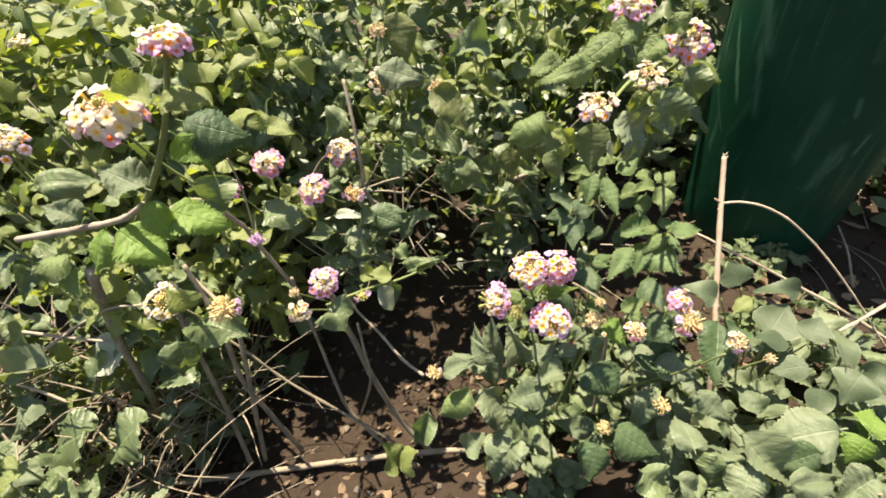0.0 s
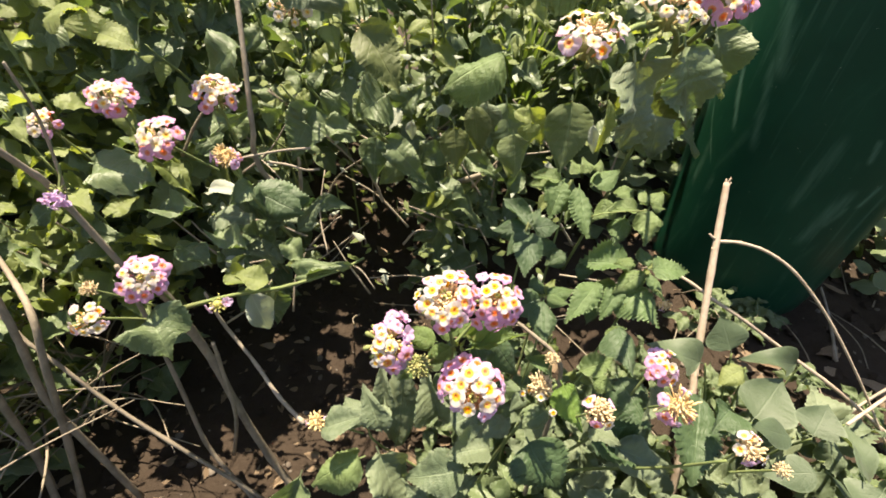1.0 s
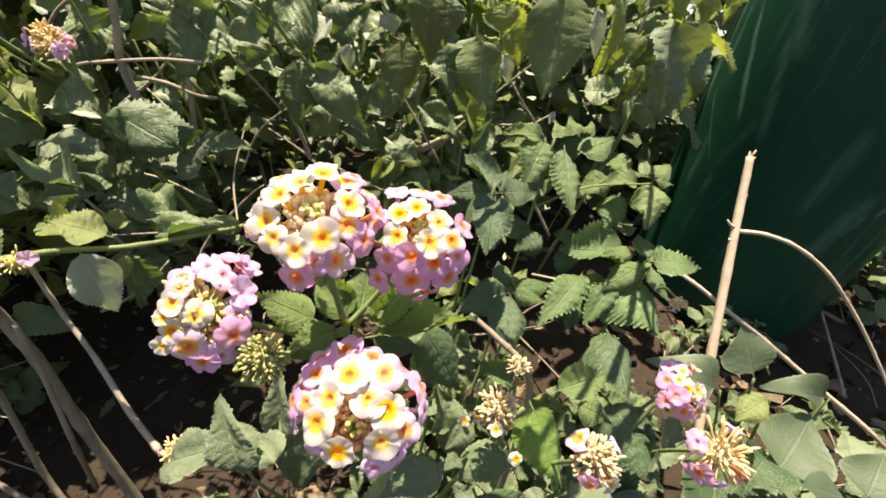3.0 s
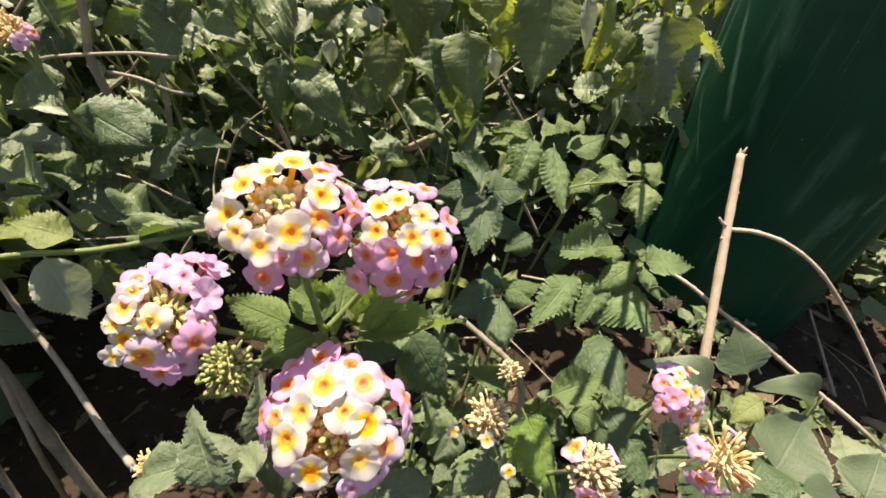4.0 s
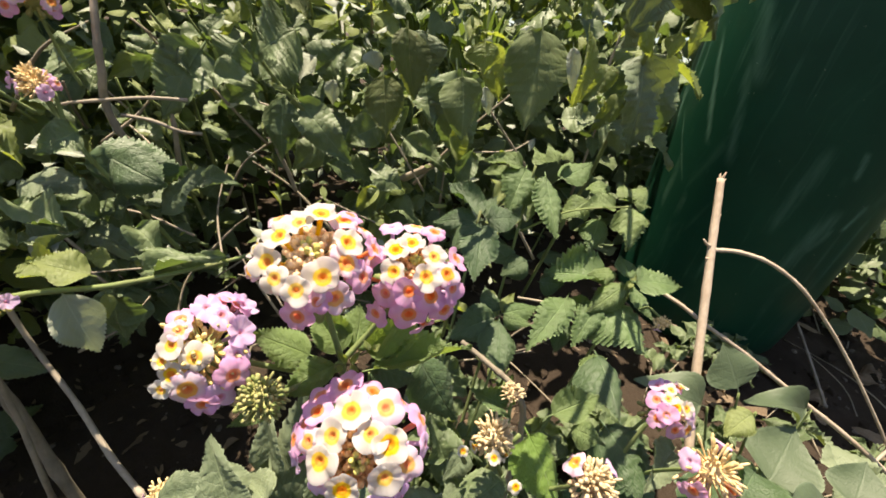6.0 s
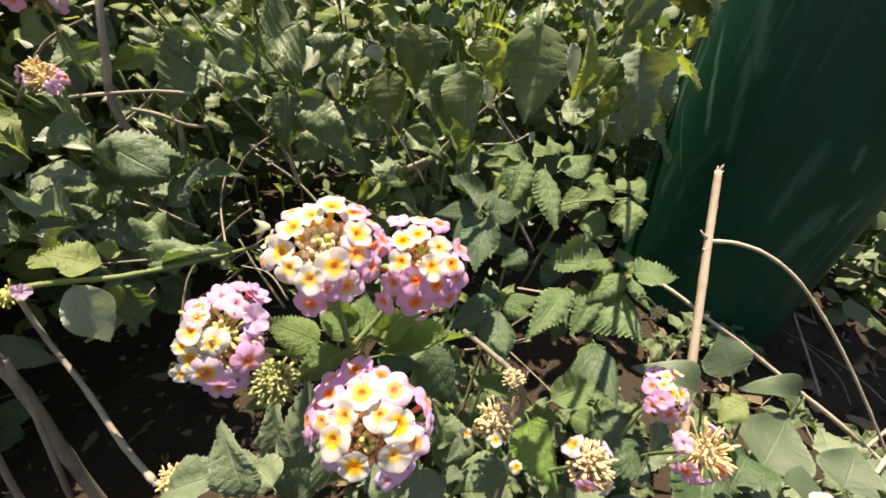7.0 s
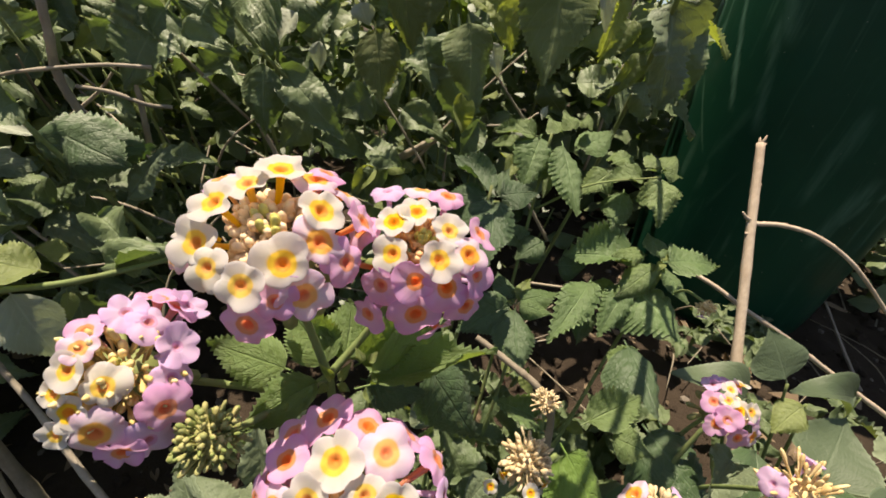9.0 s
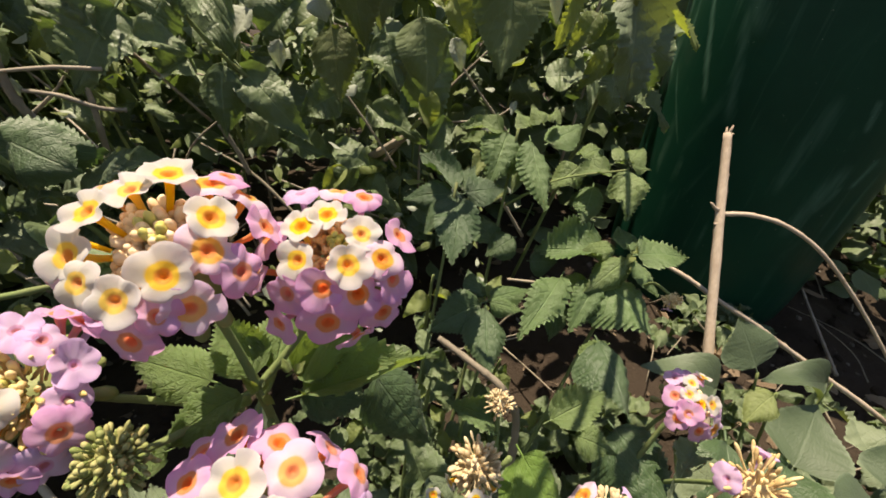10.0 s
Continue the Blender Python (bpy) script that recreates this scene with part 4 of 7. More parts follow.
spent_head(bush, (0.300, 0.310, 0.215), (0.1, -0.5, 0.8), 0.0144, 43, (), HUSK, 62, (0.29, 0.33, 0.18), "small closed cream flower head")
spent_head(bush, (-0.040, 0.413, 0.098), (-0.1, -0.6, 0.7), 0.0248, 44, (("blush", 20, 80, 0.30), ("pale", 340, 85, 0.28), ("mauve", 200, 85, 0.26)), SPENT, 67, (0.008, 0.398, 0.105))
spent_head(bush, (0.150, 0.300, 0.130), (0.1, -0.5, 0.8), 0.0186, 45, (("pale", 330, 80, 0.34),), SPENT, 62, (0.155, 0.34, 0.10))
spent_head(bush, (0.210, 0.310, 0.150), (0.1, -0.6, 0.6), 0.0206, 46, (("blush", 330, 80, 0.34), ("pale", 240, 80, 0.34)), SPENT, 62, (0.215, 0.34, 0.12))
flower_head(bush, (0.1195, 0.3220, 0.2581), (0.0, -0.75, 0.65), 0.0060, (("pale", 1, 0, 4, 0.9),), 0, 778, stalk=(0.1255, 0.3340, 0.2381), label="single cream floret with an orange eye")
flower_head(bush, (0.1314, 0.3220, 0.2556), (0.0, -0.75, 0.65), 0.0054, (("pale", 1, 0, 4, 0.9),), 0, 836, stalk=(0.1374, 0.3340, 0.2356), label="single cream floret with an orange eye")
flower_head(bush, (0.1374, 0.3120, 0.2543), (0.0, -0.75, 0.65), 0.0064, (("pale", 1, 0, 4, 0.9),), 0, 872, stalk=(0.1434, 0.3240, 0.2343), label="single cream floret with an orange eye")

# leaves under the large heads
bush.listed([
    (0.081, 0.330, 0.283, 0.118, 0.340, 0.289, 0.011, 0.0, -0.3, 0.9),
    (0.065, 0.334, 0.284, 0.044, 0.336, 0.290, 0.012, -0.0, -0.7, 0.8),
    (0.074, 0.328, 0.288, 0.056, 0.318, 0.283, 0.010, -0.0, -0.4, 1.0),
    (0.058, 0.322, 0.276, 0.042, 0.316, 0.271, 0.007, -0.0, -0.5, 0.8),
    (0.074, 0.335, 0.284, 0.063, 0.345, 0.296, 0.012, 0.1, -0.7, 0.8),
    (0.077, 0.335, 0.286, 0.080, 0.348, 0.297, 0.014, 0.2, -0.8, 0.6),
    (0.080, 0.336, 0.285, 0.098, 0.344, 0.293, 0.012, -0.1, -0.8, 0.8),
], "crown", 1.06, 1.06)
bush.listed([
    (0.101, 0.350, 0.276, 0.121, 0.345, 0.247, 0.018, 0.2, -0.6, 0.7),
    (0.082, 0.335, 0.282, 0.100, 0.335, 0.277, 0.011, 0.2, -0.3, 0.8),
], "shade", 1.06, 1.06)
bush.listed([
    (0.076, 0.326, 0.289, 0.073, 0.326, 0.294, 0.002, 0.2, -0.7, 0.7),
    (0.077, 0.326, 0.289, 0.080, 0.326, 0.294, 0.002, 0.1, -0.8, 0.6),
    (0.075, 0.325, 0.289, 0.073, 0.323, 0.288, 0.002, 0.2, -0.7, 0.7),
    (0.077, 0.325, 0.289, 0.080, 0.323, 0.289, 0.002, 0.0, -0.7, 0.6),
    (0.083, 0.328, 0.293, 0.081, 0.330, 0.296, 0.002, -0.1, -0.7, 0.7),
    (0.084, 0.328, 0.293, 0.086, 0.330, 0.295, 0.002, -0.1, -0.7, 0.8),
], "young", 1.06, 1.06)
# crisp sprigs behind
bush.listed([
    (0.187, 0.555, 0.311, 0.156, 0.564, 0.312, 0.016, -0.2, -0.5, 0.8),
    (0.177, 0.560, 0.299, 0.157, 0.567, 0.301, 0.015, -0.2, -0.5, 0.8),
    (0.202, 0.560, 0.304, 0.190, 0.530, 0.281, 0.011, -0.1, -0.4, 1.0),
    (0.218, 0.570, 0.315, 0.211, 0.587, 0.328, 0.011, -0.2, -0.4, 1.0),
    (0.224, 0.570, 0.318, 0.229, 0.582, 0.329, 0.009, -0.2, -0.4, 0.9),
    (0.213, 0.580, 0.310, 0.203, 0.596, 0.322, 0.014, 0.1, -0.3, 0.8),
    (0.247, 0.560, 0.296, 0.266, 0.569, 0.306, 0.019, 0.0, -0.3, 0.9),
    (0.247, 0.555, 0.293, 0.224, 0.541, 0.279, 0.019, -0.0, -0.5, 1.0),
    (0.266, 0.540, 0.293, 0.238, 0.543, 0.290, 0.018, -0.0, -0.4, 0.8),
], "lit", 1.06, 1.06)
bush.listed([
    (0.272, 0.535, 0.301, 0.287, 0.549, 0.314, 0.015, -0.1, -0.4, 0.8),
    (0.271, 0.535, 0.302, 0.267, 0.551, 0.313, 0.011, 0.1, -0.5, 0.9),
    (0.272, 0.535, 0.300, 0.287, 0.532, 0.301, 0.009, 0.1, -0.4, 0.8),
    (0.272, 0.535, 0.299, 0.264, 0.503, 0.278, 0.022, -0.1, -0.3, 0.9),
    (0.271, 0.535, 0.300, 0.263, 0.538, 0.301, 0.006, 0.2, -0.3, 0.9),
    (0.273, 0.500, 0.246, 0.240, 0.481, 0.232, 0.019, 0.1, -0.4, 0.8),
    (0.254, 0.510, 0.220, 0.229, 0.510, 0.216, 0.018, 0.2, -0.4, 0.9),
    (0.259, 0.490, 0.210, 0.251, 0.478, 0.203, 0.011, 0.2, -0.4, 1.0),
    (0.268, 0.510, 0.247, 0.247, 0.514, 0.247, 0.017, 0.0, -0.4, 1.0),
], "lit", 1.06, 1.06)
bush.listed([
    (0.252, 0.460, 0.203, 0.227, 0.445, 0.196, 0.017, 0.1, -0.4, 1.0),
], "lit", 1.06, 1.06)
bush.listed([
    (0.171, 0.550, 0.297, 0.162, 0.534, 0.284, 0.010, 0.1, -0.3, 0.8),
    (0.175, 0.490, 0.211, 0.186, 0.508, 0.222, 0.009, 0.2, -0.5, 1.0),
    (0.175, 0.490, 0.210, 0.167, 0.500, 0.214, 0.007, -0.2, -0.4, 0.8),
    (0.274, 0.500, 0.247, 0.283, 0.511, 0.254, 0.006, -0.1, -0.4, 0.9),
    (0.274, 0.500, 0.247, 0.265, 0.493, 0.242, 0.005, 0.1, -0.5, 0.9),
], "young", 1.06, 1.06)
bush.listed([
    (0.189, 0.560, 0.312, 0.174, 0.528, 0.287, 0.027, 0.2, -0.4, 1.0),
    (0.203, 0.555, 0.310, 0.206, 0.506, 0.279, 0.022, 0.2, -0.3, 0.8),
    (0.221, 0.570, 0.301, 0.254, 0.583, 0.317, 0.022, 0.1, -0.4, 1.0),
    (0.258, 0.550, 0.281, 0.245, 0.524, 0.261, 0.020, 0.1, -0.4, 1.0),
    (0.175, 0.490, 0.212, 0.205, 0.497, 0.220, 0.016, 0.1, -0.3, 0.9),
    (0.175, 0.490, 0.211, 0.198, 0.483, 0.211, 0.012, -0.2, -0.5, 0.8),
    (0.274, 0.500, 0.247, 0.311, 0.501, 0.253, 0.026, 0.2, -0.4, 0.9),
    (0.273, 0.500, 0.248, 0.274, 0.522, 0.261, 0.016, 0.1, -0.3, 0.9),
    (0.275, 0.500, 0.245, 0.282, 0.474, 0.234, 0.013, 0.2, -0.4, 1.0),
], "sprig", 1.06, 1.06)
bush.listed([
    (0.265, 0.515, 0.240, 0.216, 0.525, 0.239, 0.034, -0.0, -0.5, 0.9),
    (0.256, 0.500, 0.229, 0.280, 0.458, 0.215, 0.039, 0.1, -0.4, 0.9),
    (0.255, 0.500, 0.230, 0.228, 0.467, 0.212, 0.020, 0.1, -0.5, 0.9),
    (0.231, 0.505, 0.229, 0.196, 0.462, 0.205, 0.022, -0.2, -0.5, 0.8),
], "sprig", 1.06, 1.06)
bush.listed([
    (0.149, 0.500, 0.281, 0.128, 0.531, 0.297, 0.019, 0.2, -0.7, 0.7),
    (0.148, 0.500, 0.281, 0.116, 0.504, 0.278, 0.020, -0.1, -0.8, 0.7),
    (0.150, 0.500, 0.281, 0.175, 0.505, 0.288, 0.019, 0.2, -0.8, 0.7),
    (0.148, 0.500, 0.280, 0.145, 0.458, 0.260, 0.024, -0.2, -0.8, 0.7),
    (0.148, 0.500, 0.280, 0.129, 0.480, 0.267, 0.015, -0.1, -0.8, 0.6),
    (0.149, 0.500, 0.281, 0.159, 0.521, 0.295, 0.010, 0.1, -0.7, 0.6),
    (0.175, 0.490, 0.211, 0.137, 0.478, 0.201, 0.024, -0.1, -0.6, 0.6),
    (0.175, 0.490, 0.210, 0.169, 0.447, 0.194, 0.025, 0.0, -0.7, 0.8),
    (0.173, 0.490, 0.212, 0.169, 0.513, 0.223, 0.018, 0.2, -0.8, 0.6),
], "shade", 1.06, 1.06)
bush.listed([
    (0.235, 0.510, 0.207, 0.224, 0.481, 0.191, 0.022, 0.2, -0.7, 0.8),
    (0.240, 0.460, 0.209, 0.242, 0.406, 0.200, 0.028, 0.2, -0.6, 0.7),
    (0.190, 0.530, 0.231, 0.172, 0.557, 0.246, 0.019, 0.2, -0.7, 0.8),
    (0.201, 0.530, 0.242, 0.179, 0.521, 0.234, 0.020, -0.2, -0.8, 0.8),
    (0.208, 0.520, 0.228, 0.229, 0.516, 0.229, 0.018, -0.1, -0.7, 0.7),
], "shade", 1.06, 1.06)
# broad leaves below
bush.listed([
    (0.153, 0.350, 0.243, 0.171, 0.325, 0.222, 0.022, 0.1, -0.5, 1.0),
], "bright", 1.05, 1)
bush.listed([
    (0.175, 0.375, 0.225, 0.206, 0.385, 0.235, 0.016, 0.0, -0.5, 0.8),
    (0.185, 0.370, 0.225, 0.201, 0.360, 0.227, 0.012, 0.1, -0.4, 0.8),
], "lit", 1.05, 1)
bush.listed([
    (0.211, 0.385, 0.217, 0.232, 0.345, 0.204, 0.033, -0.1, -0.4, 1.0),
], "shade", 1.05, 1)
bush.listed([
    (0.150, 0.365, 0.238, 0.129, 0.360, 0.254, 0.012, -0.1, -0.6, 0.8),
], "sprig", 1.05, 1)
bush.listed([
    (0.132, 0.350, 0.226, 0.120, 0.340, 0.222, 0.010, 0.1, -0.3, 0.9),
    (0.133, 0.350, 0.211, 0.121, 0.330, 0.217, 0.010, -0.1, -0.4, 0.9),
    (0.118, 0.330, 0.225, 0.096, 0.310, 0.232, 0.015, -0.0, -0.5, 0.9),
    (0.030, 0.350, 0.173, 0.017, 0.360, 0.207, 0.021, -0.2, -0.4, 1.0),
    (0.112, 0.370, 0.226, 0.105, 0.380, 0.234, 0.016, 0.1, -0.7, 0.7),
    (0.248, 0.370, 0.216, 0.222, 0.350, 0.209, 0.017, -0.2, -0.4, 1.0),
    (0.180, 0.340, 0.207, 0.188, 0.320, 0.223, 0.014, 0.0, -0.4, 1.0),
], "dusty", 1.05, 1)
bush.listed([
    (0.146, 0.340, 0.225, 0.129, 0.320, 0.227, 0.015, 0.2, -0.7, 0.8),
    (0.128, 0.370, 0.194, 0.116, 0.380, 0.213, 0.017, 0.1, -0.6, 0.6),
], "leaf", 1.05, 1)
bush.listed([
    (0.381, 0.345, 0.165, 0.345, 0.351, 0.151, 0.025, -0.1, -0.4, 0.8),
    (0.378, 0.324, 0.158, 0.368, 0.302, 0.133, 0.028, -0.1, -0.4, 0.8),
    (0.413, 0.339, 0.164, 0.445, 0.392, 0.163, 0.034, 0.2, -0.3, 0.8),
    (0.429, 0.337, 0.163, 0.400, 0.316, 0.139, 0.037, 0.2, -0.4, 1.0),
    (0.455, 0.345, 0.166, 0.435, 0.326, 0.144, 0.030, 0.1, -0.4, 1.0),
], "weed", 1.06, 1.06)
bush.listed([
    (0.400, 0.276, 0.138, 0.381, 0.261, 0.115, 0.030, 0.1, -0.3, 0.8),
    (0.399, 0.277, 0.139, 0.436, 0.305, 0.136, 0.027, 0.1, -0.3, 1.0),
], "bright", 1.06, 1.06)
bush.listed([
    (0.383, 0.283, 0.141, 0.305, 0.284, 0.125, 0.048, 0.0, -0.5, 0.9),
    (0.275, 0.287, 0.141, 0.311, 0.243, 0.106, 0.036, -0.1, -0.4, 1.0),
    (0.248, 0.324, 0.156, 0.285, 0.299, 0.130, 0.023, 0.0, -0.5, 0.9),
    (0.230, 0.266, 0.131, 0.236, 0.310, 0.135, 0.034, 0.1, -0.5, 1.0),
    (0.281, 0.258, 0.128, 0.259, 0.227, 0.103, 0.034, -0.2, -0.4, 1.0),
    (0.302, 0.239, 0.119, 0.373, 0.250, 0.110, 0.024, 0.0, -0.4, 0.9),
    (0.204, 0.249, 0.123, 0.229, 0.237, 0.103, 0.023, -0.0, -0.4, 0.8),
    (0.212, 0.357, 0.166, 0.274, 0.347, 0.148, 0.028, -0.2, -0.4, 0.8),
    (0.208, 0.326, 0.156, 0.185, 0.297, 0.129, 0.030, 0.1, -0.7, 0.6),
], "dusty", 1.06, 1.06)
bush.listed([
    (0.393, 0.245, 0.124, 0.354, 0.236, 0.103, 0.032, -0.2, -0.4, 1.0),
], "dusty", 1.06, 1.06)
bush.listed([
    (0.153, 0.291, 0.141, 0.197, 0.270, 0.118, 0.036, 0.1, -0.5, 1.0),
    (0.145, 0.360, 0.166, 0.166, 0.329, 0.141, 0.047, -0.2, -0.4, 1.0),
    (0.193, 0.379, 0.173, 0.246, 0.351, 0.149, 0.040, 0.0, -0.4, 0.9),
    (0.314, 0.416, 0.175, 0.283, 0.349, 0.149, 0.042, -0.1, -0.4, 1.0),
    (0.138, 0.281, 0.136, 0.123, 0.255, 0.109, 0.029, -0.0, -0.4, 1.0),
    (0.352, 0.265, 0.132, 0.314, 0.264, 0.116, 0.028, -0.1, -0.5, 0.8),
], "shade", 1.06, 1.06)
bush.listed([
    (0.171, 0.255, 0.126, 0.202, 0.239, 0.103, 0.031, -0.1, -0.3, 0.8),
    (0.251, 0.267, 0.132, 0.242, 0.248, 0.107, 0.028, 0.1, -0.4, 0.8),
], "leaf", 1.06, 1.06)
bush.listed([
    (0.036, 0.420, 0.049, 0.047, 0.430, 0.163, 0.034, 0.2, -0.7, 0.7),
    (0.080, 0.410, 0.114, 0.063, 0.420, 0.169, 0.030, -0.2, -0.7, 0.6),
    (0.024, 0.430, 0.097, 0.022, 0.430, 0.150, 0.021, 0.0, -0.7, 0.6),
    (0.082, 0.370, 0.159, 0.112, 0.380, 0.170, 0.029, -0.1, -0.3, 0.8),
    (0.121, 0.360, 0.149, 0.084, 0.355, 0.149, 0.029, 0.2, -0.3, 1.0),
    (0.104, 0.350, 0.136, 0.051, 0.345, 0.117, 0.032, -0.1, -0.4, 0.9),
    (0.021, 0.390, 0.099, 0.054, 0.360, 0.041, 0.040, 0.1, -0.3, 1.0),
    (0.034, 0.320, 0.029, 0.075, 0.345, 0.084, 0.045, -0.1, -0.3, 0.9),
    (0.053, 0.330, 0.055, 0.027, 0.310, -0.004, 0.032, 0.1, -0.4, 0.8),
], "dusty", 1.06, 1.06)
bush.listed([
    (-0.027, 0.380, 0.132, 0.010, 0.380, 0.152, 0.025, 0.0, -0.4, 0.8),
    (-0.005, 0.340, 0.030, 0.025, 0.350, 0.047, 0.029, 0.0, -0.5, 0.9),
], "dusty", 1.06, 1.06)
bush.listed([
    (0.014, 0.370, 0.113, -0.035, 0.360, 0.091, 0.034, 0.1, -0.3, 1.1),
], "lit", 1.06, 1.06)
bush.listed([
    (-0.047, 0.380, 0.070, -0.062, 0.360, 0.015, 0.030, 0.1, -0.4, 0.9),
    (0.093, 0.340, 0.094, 0.052, 0.330, 0.067, 0.034, 0.2, -0.3, 0.8),
], "leaf", 1.06, 1.06)
bush.listed([
    (0.010, 0.390, 0.123, -0.007, 0.420, 0.136, 0.031, 0.1, -0.2, 1.0),
    (0.031, 0.400, 0.109, 0.004, 0.430, 0.111, 0.022, 0.1, -0.2, 1.0),
], "dusty")
bush.listed([
    (-0.093, 0.340, -0.001, -0.103, 0.335, 0.049, 0.036, 0.1, -0.2, 1.0),
    (-0.093, 0.340, -0.001, -0.070, 0.335, 0.041, 0.036, 0.1, -0.2, 1.0),
], "young")
# low leafy shoots round the foot of the flowers
low = random.Random(77)
for k in range(44):
    x, y = low.uniform(0.03, 0.55), low.uniform(0.20, 0.42)
    g = ground_z(x, y)
    h = low.uniform(0.02, 0.09) + 0.03 * ease(x, 0.05, 0.2)
    bush.shoot(((x + 0.02, y + 0.05, g - 0.01), (x + 0.01, y + 0.02, g + h * 0.6), (x, y, g + h)), 3, low.uniform(0.045, 0.062), start=0.35, sag=0.3, face=(0, -0.3, 1.0), young_tip=k % 3 == 0, kind="dusty" if k % 5 < 3 else "leaf")
for k in range(38):
    x, y = low.uniform(0.06, 0.56), low.uniform(0.22, 0.42)
    z = low.uniform(0.00, 0.10) + 0.03 * ease(x, 0.05, 0.3)
    if x < 0.12 and y < 0.30:
        continue
    bush.shoot(((x + 0.02, y + 0.06, ground_z(x, y) - 0.01), (x + 0.01, y + 0.03, z * 0.5), (x, y, z)), 2, low.uniform(0.058, 0.080), start=0.6, sag=0.3, face=(-0.1, -0.35, 1.0), young_tip=False, kind=("dusty", "weed", "dusty", "leaf")[k % 4])
for k in range(24):
    x, y = low.uniform(-0.26, 0.08), low.uniform(0.15, 0.26)
    g = ground_z(x, y)
    bush.shoot(((x, y + 0.03, g - 0.01), (x, y + 0.01, g + 0.02), (x, y, g + low.uniform(0.03, 0.07))), 2, low.uniform(0.034, 0.050), "dusty", start=0.4, sag=0.2, face=(0, -0.3, 1.0))
for k in range(40):
    x, y = low.uniform(0.08, 0.37), low.uniform(0.40, 0.58)
    g = ground_z(x, y)
    bush.shoot(((x, y + 0.03, g - 0.01), (x, y + 0.01, g + 0.03), (x, y, g + low.uniform(0.04, 0.09))), 3, low.uniform(0.036, 0.050), start=0.3, sag=0.25, face=(0, -0.35, 1.0), young_tip=False)
for k in range(8):
    x, y, z = low.uniform(0.08, 0.24), low.uniform(0.47, 0.56), low.uniform(0.08, 0.22)
    bush.shoot(((x - 0.02, y + 0.05, 0.0), (x, y + 0.02, z * 0.6), (x, y - 0.005, z)), 3, low.uniform(0.034, 0.046), start=0.3, sag=0.4)
bush.finish(300)


# ---------------------------------------------------------------- lantana shrub on the sunny side
sunny = Plant("lantana_shrub", (-0.16, 0.50, -0.14), "sunlit lantana with yellow-green leaves and long bare stems", "shrub", 22)
sunny.stem(((-0.159, 0.410, 0.260), (-0.152, 0.420, 0.225), (-0.158, 0.440, 0.184), (-0.152, 0.455, 0.123), (-0.141, 0.465, 0.036), (-0.110, 0.470, -0.081), (-0.061, 0.458, -0.160)), 0.0037, 0.0048, OLD_BARK)
sunny.stem(((-0.154, 0.470, 0.201), (-0.143, 0.470, 0.164), (-0.112, 0.455, 0.130), (-0.085, 0.440, 0.097), (-0.055, 0.420, 0.085)), 0.0016, 0.0023, BARK)
sunny.stem(((-0.205, 0.440, 0.246), (-0.208, 0.455, 0.189), (-0.209, 0.465, 0.131), (-0.208, 0.470, 0.088), (-0.207, 0.475, 0.037), (-0.195, 0.475, -0.055), (-0.142, 0.457, -0.130)), 0.0020, 0.0029, OLD_BARK)
sunny.stem(((-0.133, 0.430, 0.176), (-0.136, 0.440, 0.122), (-0.140, 0.450, 0.044), (-0.194, 0.516, -0.120)), 0.0017, 0.0023, OLD_BARK)
sunny.stem(((-0.404, 0.470, 0.202), (-0.351, 0.460, 0.161), (-0.328, 0.452, 0.137), (-0.309, 0.450, 0.115), (-0.267, 0.450, 0.051), (-0.203, 0.445, -0.012), (-0.139, 0.445, -0.083), (-0.090, 0.440, -0.140)), 0.0016, 0.0025, OLD_BARK)
sunny.stem(((-0.340, 0.450, 0.266), (-0.329, 0.445, 0.220), (-0.321, 0.440, 0.181), (-0.322, 0.440, 0.140), (-0.325, 0.440, 0.067), (-0.314, 0.445, -0.001), (-0.289, 0.455, -0.130)), 0.0030, 0.0040, OLD_BARK)
sunny.stem(((-0.398, 0.520, 0.211), (-0.344, 0.480, 0.194), (-0.303, 0.445, 0.178), (-0.305, 0.435, 0.113), (-0.330, 0.440, -0.018), (-0.342, 0.432, -0.120)), 0.0025, 0.0039, OLD_BARK)
sunny.stem(((-0.361, 0.420, 0.260), (-0.357, 0.425, 0.199), (-0.362, 0.430, 0.146), (-0.361, 0.430, 0.076), (-0.372, 0.440, -0.034), (-0.363, 0.424, -0.120)), 0.0029, 0.0040, OLD_BARK)
sunny.stem(((-0.141, 0.252, 0.528), (-0.159, 0.262, 0.499), (-0.180, 0.272, 0.471), (-0.211, 0.288, 0.438), (-0.272, 0.340, 0.393), (-0.362, 0.420, 0.319), (-0.435, 0.480, 0.232)), 0.0016, 0.0029, GREEN_STEM)
sunny.stem(((-0.233, 0.440, 0.403), (-0.237, 0.455, 0.361), (-0.242, 0.460, 0.309), (-0.245, 0.460, 0.289)), 0.001, 0.0015, BARK)
sunny.stem(((-0.327, 0.360, 0.343), (-0.265, 0.400, 0.376), (-0.246, 0.440, 0.327), (-0.245, 0.460, 0.289), (-0.222, 0.480, 0.196)), 0.0022, 0.0029, BARK)
sunny.stem(((-0.167, 0.430, 0.208), (-0.112, 0.440, 0.224), (-0.072, 0.450, 0.229), (-0.028, 0.470, 0.237), (-0.008, 0.500, 0.234)), 0.002, 0.0013, GREEN_STEM)
sunny.stem(((-0.113, 0.490, 0.328), (-0.111, 0.495, 0.303), (-0.104, 0.510, 0.275), (-0.091, 0.530, 0.239), (-0.082, 0.550, 0.205)), 0.0011, 0.0019, GREEN_STEM)
